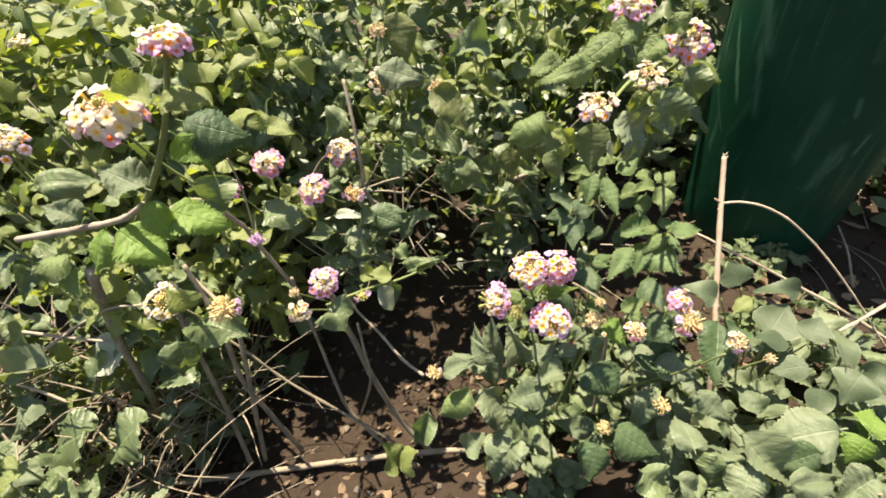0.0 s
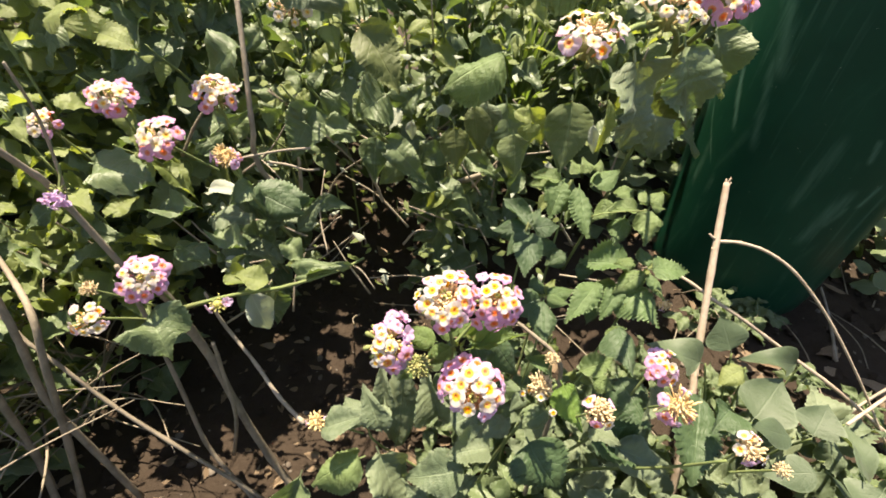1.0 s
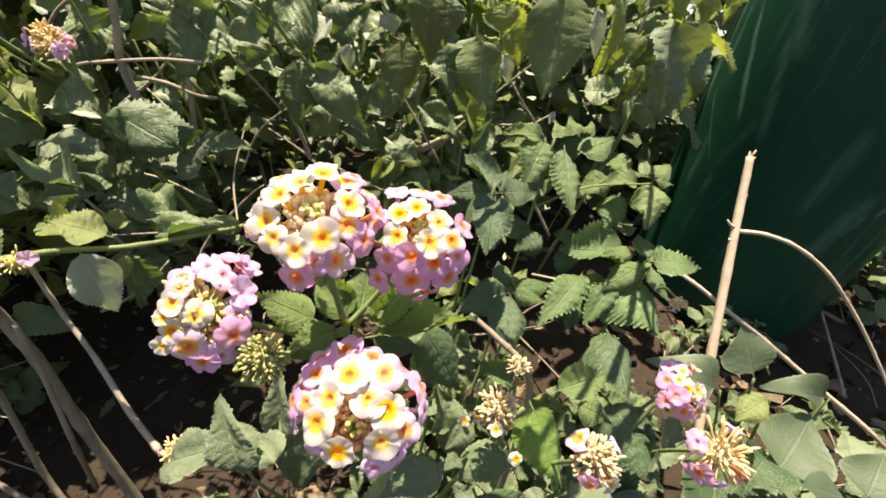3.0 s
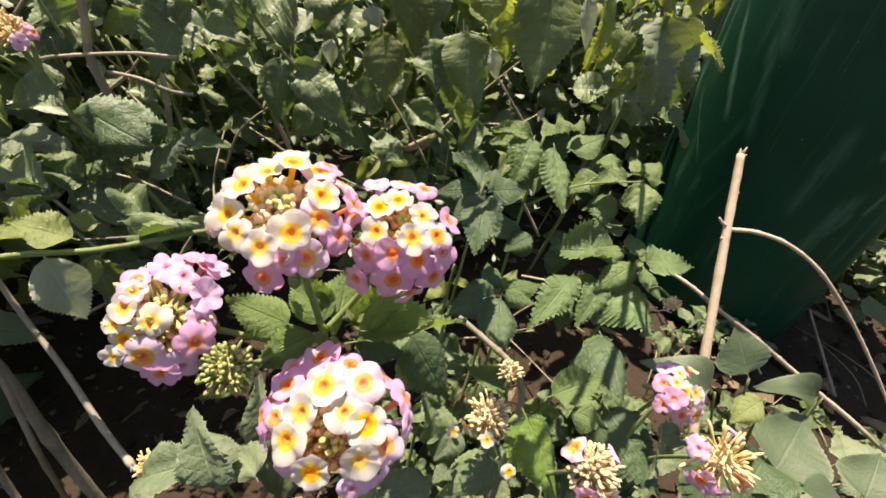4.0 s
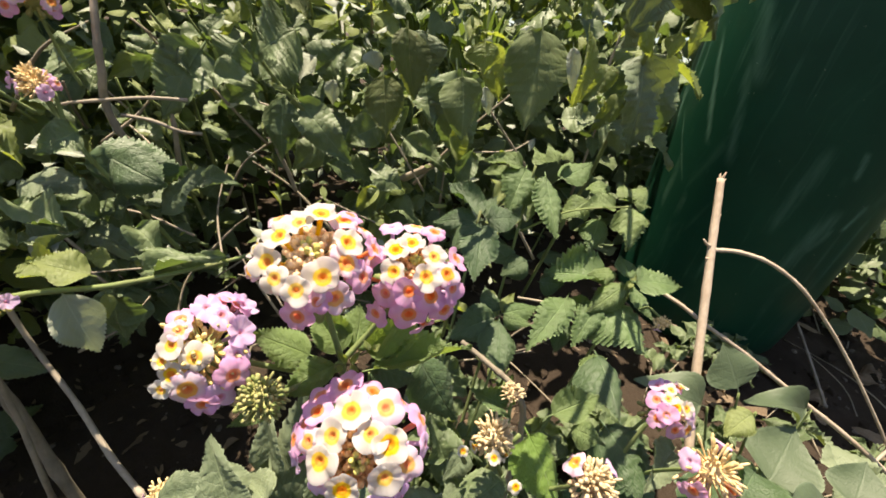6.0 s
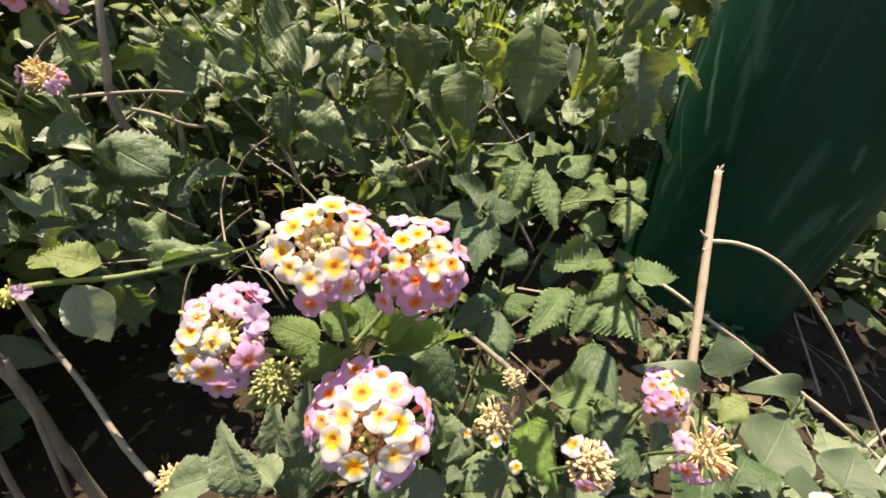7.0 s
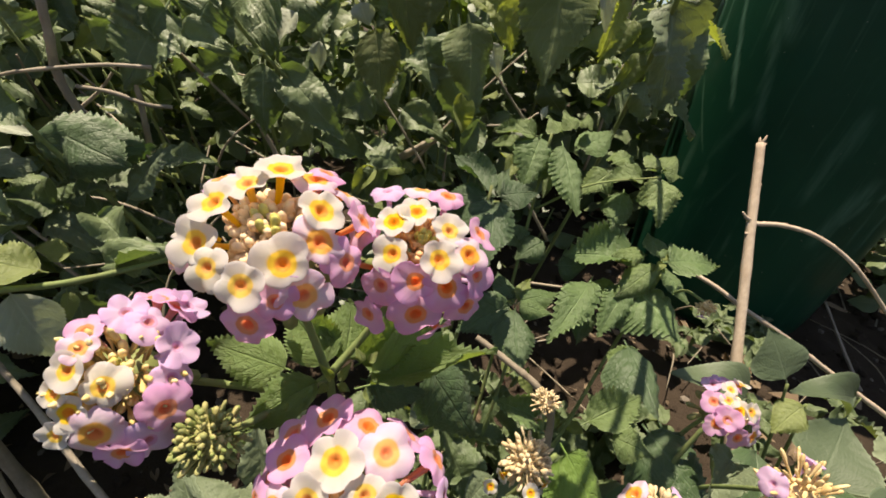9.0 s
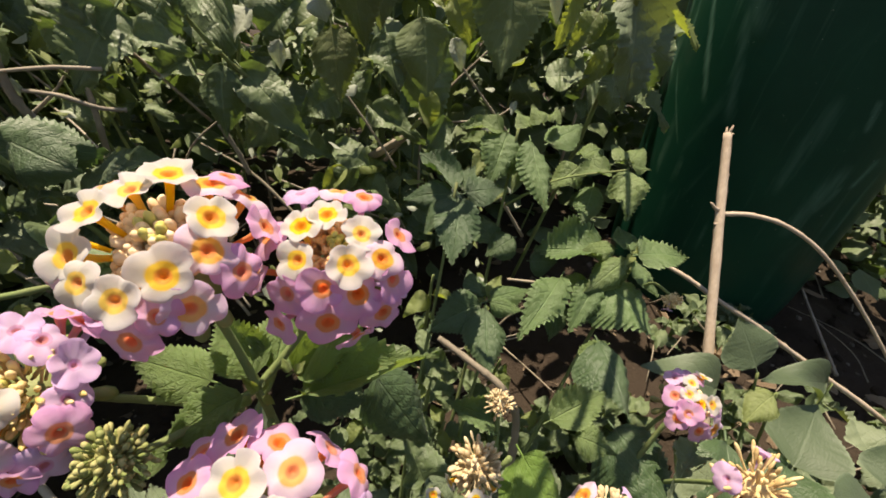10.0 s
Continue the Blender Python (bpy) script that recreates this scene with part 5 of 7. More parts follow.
sunny.stem(((-0.128, 0.570, 0.448), (-0.122, 0.555, 0.404), (-0.119, 0.545, 0.356), (-0.119, 0.545, 0.334), (-0.123, 0.550, 0.316), (-0.119, 0.555, 0.294), (-0.109, 0.565, 0.276), (-0.102, 0.580, 0.261)), 0.0022, 0.0029, BARK)
sunny.stem(((-0.140, 0.530, 0.312), (-0.126, 0.530, 0.316), (-0.091, 0.540, 0.323), (-0.067, 0.550, 0.324)), 0.001, 0.0012, BARK)
sunny.stem(((-0.024, 0.550, 0.370), (-0.015, 0.560, 0.352), (-0.001, 0.580, 0.331), (0.021, 0.600, 0.307)), 0.0013, 0.0017, GREEN_STEM)
sunny.stem(((-0.008, 0.620, 0.380), (-0.012, 0.630, 0.334), (-0.021, 0.640, 0.283), (-0.020, 0.660, 0.247)), 0.0012, 0.0016, GREEN_STEM)
sunny.stem(((-0.405, 0.420, 0.079), (-0.384, 0.430, 0.032), (-0.371, 0.440, -0.032), (-0.402, 0.463, -0.140)), 0.0009, 0.001, BARK)
sunny.stem(((-0.014, 0.580, 0.291), (-0.007, 0.590, 0.271), (-0.002, 0.600, 0.250)), 0.0016, 0.0019, BARK)
sunny.stem(((-0.110, 0.545, 0.308), (-0.090, 0.545, 0.307), (-0.073, 0.550, 0.301), (-0.063, 0.560, 0.299)), 0.0012, 0.0014, BARK)
sunny.stem(((-0.088, 0.560, 0.326), (-0.083, 0.560, 0.307), (-0.084, 0.565, 0.286), (-0.088, 0.575, 0.262)), 0.0016, 0.0022, BARK)
flower_head(sunny, (-0.145, 0.388, 0.274), (0.25, -0.70, 0.65), 0.0372, (("cream", 7, 25, 50, 0.24), ("pink", 9, 58, 80, 0.30), ("mauve", 6, 85, 100, 0.30)), 10, 51, BUD, stalk=(-0.150, 0.42, 0.225), label="pink and cream head")
flower_head(sunny, (-0.166, 0.356, 0.262), (0.1, -0.75, 0.5), 0.0288, (("cream", 6, 30, 70, 0.30), ("blush", 4, 70, 95, 0.30)), 12, 52, BUD, stalk=(-0.150, 0.40, 0.225), bud_reach=40)
spent_head(sunny, (-0.175, 0.375, 0.272), (0.0, -0.7, 0.6), 0.0144, 53, (), HUSK, 57, (-0.155, 0.41, 0.23), "small closed cream flower head")
spent_head(sunny, (-0.118, 0.425, 0.225), (0.3, -0.7, 0.2), 0.0206, 54, (("mauve", 20, 60, 0.5), ("mauve", 200, 80, 0.5)), BUD_GREEN, 20, (-0.14, 0.44, 0.215))
flower_head(sunny, (-0.132, 0.512, 0.378), (0.2, -0.5, 0.85), 0.0408, (("cream", 8, 35, 55, 0.27), ("blush", 7, 62, 80, 0.28), ("pink", 5, 88, 100, 0.28)), 14, 55, BUD, stalk=(-0.13, 0.54, 0.325))
flower_head(sunny, (-0.161, 0.468, 0.350), (-0.1, -0.7, 0.6), 0.0408, (("cream", 6, 20, 55, 0.28), ("pink", 9, 60, 95, 0.30)), 8, 56, BUD, stalk=(-0.14, 0.51, 0.31))
spent_head(sunny, (-0.118, 0.486, 0.331), (-0.1, -0.6, 0.8), 0.0248, 57, (("mauve", 210, 85, 0.36), ("mauve", 330, 80, 0.36), ("pink", 20, 85, 0.34)), SPENT, 62, (-0.105, 0.50, 0.285))
flower_head(sunny, (-0.235, 0.534, 0.358), (0.25, -0.6, 0.75), 0.0456, (("cream", 8, 25, 50, 0.26), ("pink", 10, 60, 90, 0.28)), 14, 58, BUD, stalk=(-0.22, 0.55, 0.30))
flower_head(sunny, (-0.275, 0.50, 0.342), (0.0, -0.7, 0.6), 0.0312, (("cream", 6, 20, 55, 0.30), ("pink", 5, 65, 90, 0.30)), 8, 59, BUD, stalk=(-0.26, 0.53, 0.29))
flower_head(sunny, (-0.229, 0.437, 0.309), (0.1, -0.5, -0.3), 0.0264, (("mauve", 8, 30, 70, 0.36),), 0, 60, stalk=(-0.23, 0.45, 0.33))
flower_head(sunny, (-0.196, 0.262, 0.496), (0.15, -0.45, 0.88), 0.0480, (("cream", 10, 42, 60, 0.25), ("cream", 9, 66, 84, 0.26), ("pink", 4, 85, 100, 0.26)), 34, 61, BUD, stalk=(-0.175, 0.285, 0.440), bud_reach=40, label="large cream head with a few pink florets")
flower_head(sunny, (-0.285, 0.335, 0.300), (0.2, -0.6, 0.75), 0.0432, (("cream", 9, 55, 75, 0.22), ("cream", 9, 78, 95, 0.24)), 22, 62, SPENT, stalk=(-0.27, 0.36, 0.25), bud_reach=50)
spent_head(sunny, (-0.214, 0.312, 0.305), (0.2, -0.6, 0.75), 0.0351, 63, (("mauve", 340, 85, 0.26), ("mauve", 15, 85, 0.26)), SPENT, 62, (-0.22, 0.34, 0.26))
flower_head(sunny, (-0.44, 0.42, 0.44), (0.3, -0.6, 0.7), 0.0540, (("cream", 10, 35, 70, 0.22), ("blush", 6, 75, 95, 0.22)), 20, 64, BUD, stalk=(-0.43, 0.45, 0.38), bud_reach=45)
flower_head(sunny, (-0.1405, 0.2520, 0.5339), (0.1, -0.25, 0.95), 0.0300, (("cream", 8, 40, 60, 0.28), ("blush", 6, 65, 90, 0.28), ("pink", 7, 75, 100, 0.29)), 12, 65, BUD)
flower_head(sunny, (-0.62, 0.80, 0.60), (0.1, -0.4, 0.9), 0.0540, (("cream", 10, 30, 60, 0.26), ("pink", 8, 65, 95, 0.28)), 12, 66, BUD, stalk=(-0.61, 0.82, 0.55))
flower_head(sunny, (-0.66, 0.74, 0.50), (0.1, -0.5, 0.8), 0.0420, (("cream", 10, 30, 70, 0.26),), 12, 67, BUD, stalk=(-0.65, 0.76, 0.45))
flower_head(sunny, (-0.076, 0.555, 0.445), (0.0, -0.7, 0.5), 0.0480, (("cream", 9, 40, 80, 0.20),), 26, 68, BUD, stalk=(-0.07, 0.575, 0.40), bud_reach=75)
spent_head(sunny, (-0.075, 0.55, 0.50), (0.0, -0.5, 0.8), 0.0248, 69, (), HUSK, 72, (-0.07, 0.57, 0.46), "small closed cream flower head")
spent_head(sunny, (-0.014, 0.57, 0.43), (0.0, -0.6, 0.7), 0.0268, 70, (), HUSK, 72, (-0.01, 0.59, 0.39), "small closed cream flower head")
spent_head(sunny, (-0.124, 0.490, 0.333), (0.0, -0.5, 0.85), 0.0217, 71, (("mauve", 200, 90, 0.5), ("mauve", 20, 80, 0.4)), SPENT, 67, (-0.105, 0.498, 0.288))
sunny.listed([
    (-0.240, 0.420, 0.398, -0.236, 0.400, 0.357, 0.032, 0.4, -0.6, 0.7),
    (-0.248, 0.500, 0.311, -0.187, 0.480, 0.315, 0.040, 0.2, -0.4, 0.9),
    (-0.145, 0.380, 0.247, -0.123, 0.360, 0.241, 0.038, 0.1, -0.3, 0.9),
    (-0.265, 0.340, 0.268, -0.213, 0.330, 0.258, 0.045, 0.4, -0.4, 0.8),
    (-0.297, 0.340, 0.248, -0.294, 0.330, 0.186, 0.038, 0.4, -0.4, 0.8),
], wider=1.15)
sunny.listed([
    (-0.372, 0.360, 0.417, -0.322, 0.360, 0.430, 0.026, 0.5, -0.5, 0.7),
], wider=1.2)
sunny.listed([
    (-0.102, 0.450, 0.224, -0.090, 0.450, 0.172, 0.025, 0.4, -0.5, 0.8),
], "silver", 1.1)
sunny.listed([
    (-0.164, 0.500, 0.488, -0.143, 0.500, 0.460, 0.029, 0.2, -0.5, 0.9),
    (-0.214, 0.500, 0.410, -0.210, 0.500, 0.434, 0.026, 0.4, -0.7, 0.6),
    (-0.211, 0.500, 0.418, -0.173, 0.490, 0.415, 0.022, 0.3, -0.7, 0.7),
    (-0.262, 0.520, 0.421, -0.216, 0.500, 0.439, 0.024, 0.2, -0.4, 0.9),
    (-0.261, 0.330, 0.290, -0.266, 0.330, 0.319, 0.026, 0.3, -0.3, 0.9),
], "young", 1.1)
sunny.listed([
    (-0.101, 0.490, 0.309, -0.116, 0.470, 0.298, 0.016, 0.5, -0.6, 0.6),
    (-0.124, 0.520, 0.237, -0.144, 0.500, 0.252, 0.023, 0.4, -0.6, 0.7),
    (-0.105, 0.530, 0.250, -0.126, 0.510, 0.235, 0.024, 0.4, -0.6, 0.7),
    (-0.078, 0.480, 0.232, -0.024, 0.470, 0.251, 0.015, 0.2, -0.4, 0.9),
    (-0.140, 0.480, 0.242, -0.101, 0.460, 0.239, 0.016, 0.4, -0.5, 0.7),
    (-0.086, 0.500, 0.245, -0.061, 0.490, 0.234, 0.019, 0.4, -0.6, 0.7),
    (-0.143, 0.480, 0.259, -0.106, 0.470, 0.257, 0.023, 0.3, -0.3, 0.9),
    (-0.160, 0.460, 0.258, -0.131, 0.450, 0.249, 0.023, 0.3, -0.3, 0.9),
    (-0.185, 0.480, 0.275, -0.150, 0.480, 0.291, 0.023, 0.3, -0.3, 0.9),
    (-0.158, 0.490, 0.245, -0.179, 0.470, 0.219, 0.024, 0.4, -0.5, 0.8),
], wider=1.15)
sunny.listed([
    (-0.127, 0.470, 0.231, -0.103, 0.470, 0.251, 0.015, 0.3, -0.3, 0.9),
    (-0.151, 0.500, 0.266, -0.111, 0.490, 0.279, 0.025, 0.2, -0.3, 0.9),
    (-0.128, 0.520, 0.231, -0.091, 0.510, 0.223, 0.024, 0.2, -0.3, 0.9),
    (-0.107, 0.550, 0.239, -0.068, 0.540, 0.263, 0.027, 0.2, -0.4, 0.9),
], "dusty", 1.1)
sunny.listed([
    (-0.080, 0.450, 0.234, -0.110, 0.440, 0.245, 0.019, 0.3, -0.3, 0.9),
], "young", 1.1)
# the tall sprig standing before the shrub
sunny.set_leaf((-0.175, 0.290, 0.485), (-0.135, 0.305, 0.464), 0.036, (0.1, -0.55, 0.8), "shade")
sunny.set_leaf((-0.174, 0.280, 0.480), (-0.156, 0.285, 0.451), 0.021, (0.2, -0.35, 0.9), "bright")
sunny.set_leaf((-0.205, 0.280, 0.440), (-0.244, 0.285, 0.458), 0.028, (-0.1, -0.45, 0.9), "dusty")
sunny.set_leaf((-0.212, 0.290, 0.420), (-0.167, 0.290, 0.404), 0.034, (0.1, -0.45, 0.85), "bright")
sunny.set_leaf((-0.216, 0.285, 0.433), (-0.206, 0.270, 0.403), 0.024, (0.0, -0.5, 0.85), "bright")
sunny.set_leaf((-0.264, 0.300, 0.403), (-0.223, 0.280, 0.377), 0.035, (-0.1, -0.5, 0.85), "bright")
sunny.set_leaf((-0.269, 0.300, 0.404), (-0.289, 0.280, 0.373), 0.029, (-0.2, -0.5, 0.8), "bright")
sunny.set_leaf((-0.332, 0.320, 0.367), (-0.360, 0.305, 0.368), 0.030, (-0.1, -0.45, 0.85), "lit")
sunny.set_leaf((-0.300, 0.315, 0.400), (-0.324, 0.315, 0.424), 0.023, (0.0, -0.45, 0.9), "dusty")
sunny.set_leaf((-0.332, 0.320, 0.356), (-0.332, 0.300, 0.333), 0.025, (-0.1, -0.6, 0.7), "lit")
sunny.set_leaf((-0.175, 0.265, 0.512), (-0.159, 0.270, 0.513), 0.014, (0.1, -0.5, 0.8), "dusty")
sunny.stem(((-0.390, 0.335, 0.377), (-0.306, 0.318, 0.394), (-0.256, 0.302, 0.408), (-0.223, 0.290, 0.425)), 0.0030, 0.0024, BARK)
sun_rnd = random.Random(78)
for k in range(46):
    x, y = sun_rnd.uniform(-0.66, -0.30), sun_rnd.uniform(0.40, 0.72)
    x -= 0.10 * (1 - ease(y, 0.44, 0.56))
    z = sun_rnd.uniform(0.10, 0.50)
    sunny.shoot(((x + 0.06, y + 0.08, ground_z(x, y) - 0.01), (x + 0.03, y + 0.04, z * 0.5), (x, y, z)), 5, sun_rnd.uniform(0.040, 0.066), start=0.35, sag=0.35, face=(0.15, -0.45, 0.9), youth=0.2 if noise.noise((x * 7, y * 7, z * 7)) > -0.1 else 0.7)
for k in range(11):
    x, y, z = sun_rnd.uniform(-0.30, -0.08), sun_rnd.uniform(0.52, 0.62), sun_rnd.uniform(0.24, 0.46)
    sunny.shoot(((x + 0.03, y + 0.12, 0.12), (x + 0.02, y + 0.07, z * 0.8), (x, y, z)), 3, sun_rnd.uniform(0.054, 0.072), start=0.4, sag=0.4, face=(0.15, -0.5, 0.85), youth=0.6)
for k in range(40):
    x, y = (sun_rnd.uniform(-0.85, -0.42), sun_rnd.uniform(0.26, 0.46)) if k % 3 else (sun_rnd.uniform(-0.60, -0.27), sun_rnd.uniform(0.14, 0.27))
    z = sun_rnd.uniform(-0.04, 0.22)
    sunny.shoot(((x - 0.02, y + 0.05, ground_z(x, y) - 0.01), (x, y + 0.02, z * 0.5 - 0.05), (x, y, z)), 4, sun_rnd.uniform(0.044, 0.066), ("leaf", "dusty")[k % 2], start=0.3, sag=0.35, face=(0.2, -0.4, 0.9))
for k in range(30):
    x, y = sun_rnd.uniform(-0.85, -0.36), sun_rnd.uniform(0.40, 0.66)
    g = ground_z(x, y)
    z = g + sun_rnd.uniform(0.05, 0.17)
    sunny.shoot(((x - 0.02, y + 0.04, g - 0.01), (x, y + 0.02, (g + z) / 2), (x, y, z)), 4, sun_rnd.uniform(0.036, 0.054), start=0.25, sag=0.3, face=(0.2, -0.4, 0.9), youth=0.6)
sunny.listed([
    (-0.487, 0.359, 0.075, -0.586, 0.344, 0.042, 0.071, 0.1, -0.4, 0.8),
    (-0.417, 0.366, 0.084, -0.493, 0.339, 0.039, 0.063, -0.1, -0.5, 0.8),
    (-0.515, 0.313, 0.034, -0.595, 0.307, 0.008, 0.052, 0.2, -0.4, 1.0),
    (-0.353, 0.431, 0.138, -0.412, 0.403, 0.094, 0.062, 0.2, -0.3, 1.0),
    (-0.459, 0.456, 0.152, -0.403, 0.501, 0.163, 0.049, -0.1, -0.5, 0.9),
], "leaf", 1.06, 1.06)
sunny.listed([
    (-0.560, 0.429, 0.129, -0.657, 0.427, 0.104, 0.048, 0.0, -0.3, 0.8),
    (-0.629, 0.582, 0.217, -0.640, 0.533, 0.172, 0.062, 0.1, -0.7, 0.7),
    (-0.580, 0.394, 0.102, -0.633, 0.371, 0.063, 0.047, -0.2, -0.5, 0.8),
], "dusty", 1.06, 1.06)
sunny.listed([
    (-0.449, 0.449, 0.147, -0.537, 0.430, 0.110, 0.048, 0.2, -0.4, 0.8),
], "silver", 1.06, 1.06)
sunny.listed([
    (-0.629, 0.488, 0.165, -0.673, 0.460, 0.126, 0.050, -0.0, -0.3, 0.9),
], "young", 1.06, 1.06)
sunny.leaf((-0.1580, 0.2530, 0.5030), (-0.1900, 0.2600, 0.5100), 0.022, (0.0, -0.4, 0.9), "young")
sunny.leaf((-0.1580, 0.2530, 0.5030), (-0.1300, 0.2500, 0.5080), 0.022, (0.0, -0.4, 0.9), "young")
for line, r, bark in (
    (((-0.431, 0.420, 0.284), (-0.456, 0.427, 0.179), (-0.468, 0.435, 0.095), (-0.482, 0.443, -0.017), (-0.488, 0.450, -0.203)), 0.0054, OLD_BARK),
    (((-0.542, 0.400, 0.212), (-0.497, 0.405, 0.195), (-0.444, 0.410, 0.179)), 0.0021, BARK),
    (((-0.530, 0.400, 0.182), (-0.432, 0.405, 0.234), (-0.380, 0.410, 0.238)), 0.0017, BARK),
    (((-0.599, 0.420, -0.038), (-0.626, 0.425, -0.106), (-0.660, 0.430, -0.194)), 0.0033, DEAD),
    (((-0.607, 0.400, 0.119), (-0.583, 0.400, 0.104), (-0.557, 0.400, 0.079)), 0.0023, DEAD),
    (((-0.458, 0.410, 0.259), (-0.462, 0.410, 0.224), (-0.452, 0.410, 0.185)), 0.0010, DEAD),
):
    sunny.stem([Vector(q) for q in line], r, r * 0.85, bark)
# an open dark gap between the two shrubs
sunny.leaves = [row for row in sunny.leaves if not (-0.13 < row[1].translation.x < 0.03 and 0.55 < row[1].translation.y < 0.72 and row[1].translation.z < 0.35)]
sunny.finish(300)


# ---------------------------------------------------------------- lantana shrub at the back
back = Plant("lantana_shrub", (0.08, 0.80, 0.0), "dense shaded lantana with hanging dark green leaves", "shrub", 23)
back.stem(((0.30, 0.80, 0.05), (0.30, 0.68, 0.30), (0.24, 0.52, 0.44), (0.165, 0.41, 0.462), (0.120, 0.350, 0.445)), 0.0025, 0.0013, GREEN_STEM)
back.stem(((0.24, 0.52, 0.44), (0.21, 0.47, 0.462), (0.16, 0.385, 0.460)), 0.0022, 0.0013, GREEN_STEM)
back.stem(((0.24, 0.52, 0.44), (0.235, 0.48, 0.46), (0.215, 0.44, 0.472)), 0.0022, 0.0013, GREEN_STEM)
back.set_leaf((0.153, 0.475, 0.410), (0.157, 0.462, 0.352), 0.035, (-0.25, -0.95, 0.3), "hanging")
back.set_leaf((0.181, 0.480, 0.412), (0.184, 0.470, 0.369), 0.017, (0.5, -0.8, 0.4), "young")
back.set_leaf((0.120, 0.450, 0.394), (0.123, 0.445, 0.378), 0.016, (0.2, -0.8, 0.5), "young")
back.set_leaf((0.115, 0.485, 0.377), (0.125, 0.478, 0.339), 0.027, (0.1, -0.95, 0.3), "hanging")
back.set_leaf((0.263, 0.580, 0.415), (0.284, 0.565, 0.335), 0.047, (0.1, -0.9, 0.45), "dusty")
back.set_leaf((0.093, 0.500, 0.395), (0.094, 0.490, 0.369), 0.022, (0.1, -0.9, 0.45), "dusty")
flower_head(back, (0.118, 0.349, 0.457), (-0.05, -0.35, 0.93), 0.0360, (("cream", 9, 40, 70, 0.22), ("blush", 5, 75, 95, 0.26)), 18, 81, BUD, stalk=(0.125, 0.355, 0.447), bud_reach=50)
flower_head(back, (0.161, 0.371, 0.471), (-0.05, -0.35, 0.93), 0.0360, (("cream", 12, 45, 90, 0.22),), 14, 82, BUD, stalk=(0.16, 0.385, 0.460), bud_reach=40)
flower_head(back, (0.228, 0.458, 0.482), (-0.05, -0.60, 0.75), 0.0480, (("cream", 10, 30, 62, 0.22), ("pink", 12, 66, 95, 0.26)), 14, 83, BUD, stalk=(0.215, 0.44, 0.472))
flower_head(back, (0.166, 0.440, 0.516), (-0.05, -0.40, 0.90), 0.0456, (("cream", 10, 30, 65, 0.24), ("pink", 8, 70, 95, 0.26)), 14, 84, BUD, stalk=(0.18, 0.45, 0.47))
back.listed([
    (-0.067, 0.540, 0.273, -0.026, 0.520, 0.278, 0.017, 0.1, -0.7, 0.6),
    (-0.090, 0.530, 0.252, -0.115, 0.520, 0.246, 0.020, -0.1, -0.3, 0.9),
    (-0.116, 0.520, 0.238, -0.143, 0.510, 0.248, 0.020, 0.2, -0.7, 0.7),
    (-0.133, 0.530, 0.245, -0.152, 0.530, 0.253, 0.016, -0.2, -0.7, 0.8),
    (-0.069, 0.470, 0.223, -0.022, 0.460, 0.255, 0.015, 0.0, -0.4, 1.0),
    (-0.098, 0.490, 0.204, -0.097, 0.480, 0.157, 0.029, -0.0, -0.9, 0.3),
    (-0.065, 0.580, 0.363, -0.086, 0.550, 0.314, 0.038, 0.1, -0.9, 0.2),
    (-0.059, 0.570, 0.343, -0.025, 0.560, 0.341, 0.021, 0.2, -0.9, 0.6),
], "leaf", 1.06, 1.06)
back.listed([
    (-0.007, 0.580, 0.336, -0.009, 0.560, 0.294, 0.028, 0.2, -1.1, 0.1),
    (-0.004, 0.590, 0.334, 0.047, 0.570, 0.290, 0.027, -0.1, -0.8, 0.5),
    (0.067, 0.610, 0.318, 0.039, 0.600, 0.301, 0.027, 0.1, -1.0, 0.2),
    (0.018, 0.610, 0.295, -0.005, 0.600, 0.271, 0.024, -0.1, -1.0, 0.2),
    (-0.012, 0.620, 0.360, -0.032, 0.600, 0.348, 0.035, 0.0, -0.9, 0.3),
    (0.006, 0.620, 0.350, 0.033, 0.610, 0.375, 0.031, 0.2, -0.9, 0.3),
    (0.122, 0.600, 0.381, 0.138, 0.585, 0.302, 0.044, 0.1, -1.0, 0.3),
    (0.279, 0.625, 0.409, 0.289, 0.615, 0.347, 0.036, -0.1, -1.1, 0.2),
    (0.299, 0.625, 0.410, 0.321, 0.615, 0.343, 0.039, -0.2, -1.0, 0.2),
], "leaf", 1.06, 1.06)
back.listed([
    (0.287, 0.625, 0.358, 0.292, 0.615, 0.324, 0.026, 0.1, -0.9, 0.4),
    (0.225, 0.625, 0.344, 0.260, 0.615, 0.351, 0.026, 0.2, -0.9, 0.6),
    (0.145, 0.570, 0.317, 0.133, 0.560, 0.287, 0.016, 0.2, -1.0, 0.2),
    (0.084, 0.620, 0.309, 0.130, 0.600, 0.290, 0.022, 0.0, -0.8, 0.5),
    (0.057, 0.620, 0.302, 0.083, 0.610, 0.329, 0.029, 0.0, -0.9, 0.3),
    (0.021, 0.610, 0.276, 0.062, 0.600, 0.270, 0.022, 0.0, -0.7, 0.8),
    (0.061, 0.600, 0.280, 0.092, 0.590, 0.270, 0.023, -0.1, -0.7, 0.8),
    (-0.149, 0.580, 0.328, -0.160, 0.570, 0.350, 0.035, 0.0, -1.0, 0.1),
    (-0.149, 0.600, 0.339, -0.155, 0.580, 0.316, 0.025, -0.0, -0.8, 0.4),
], "leaf", 1.06, 1.06)
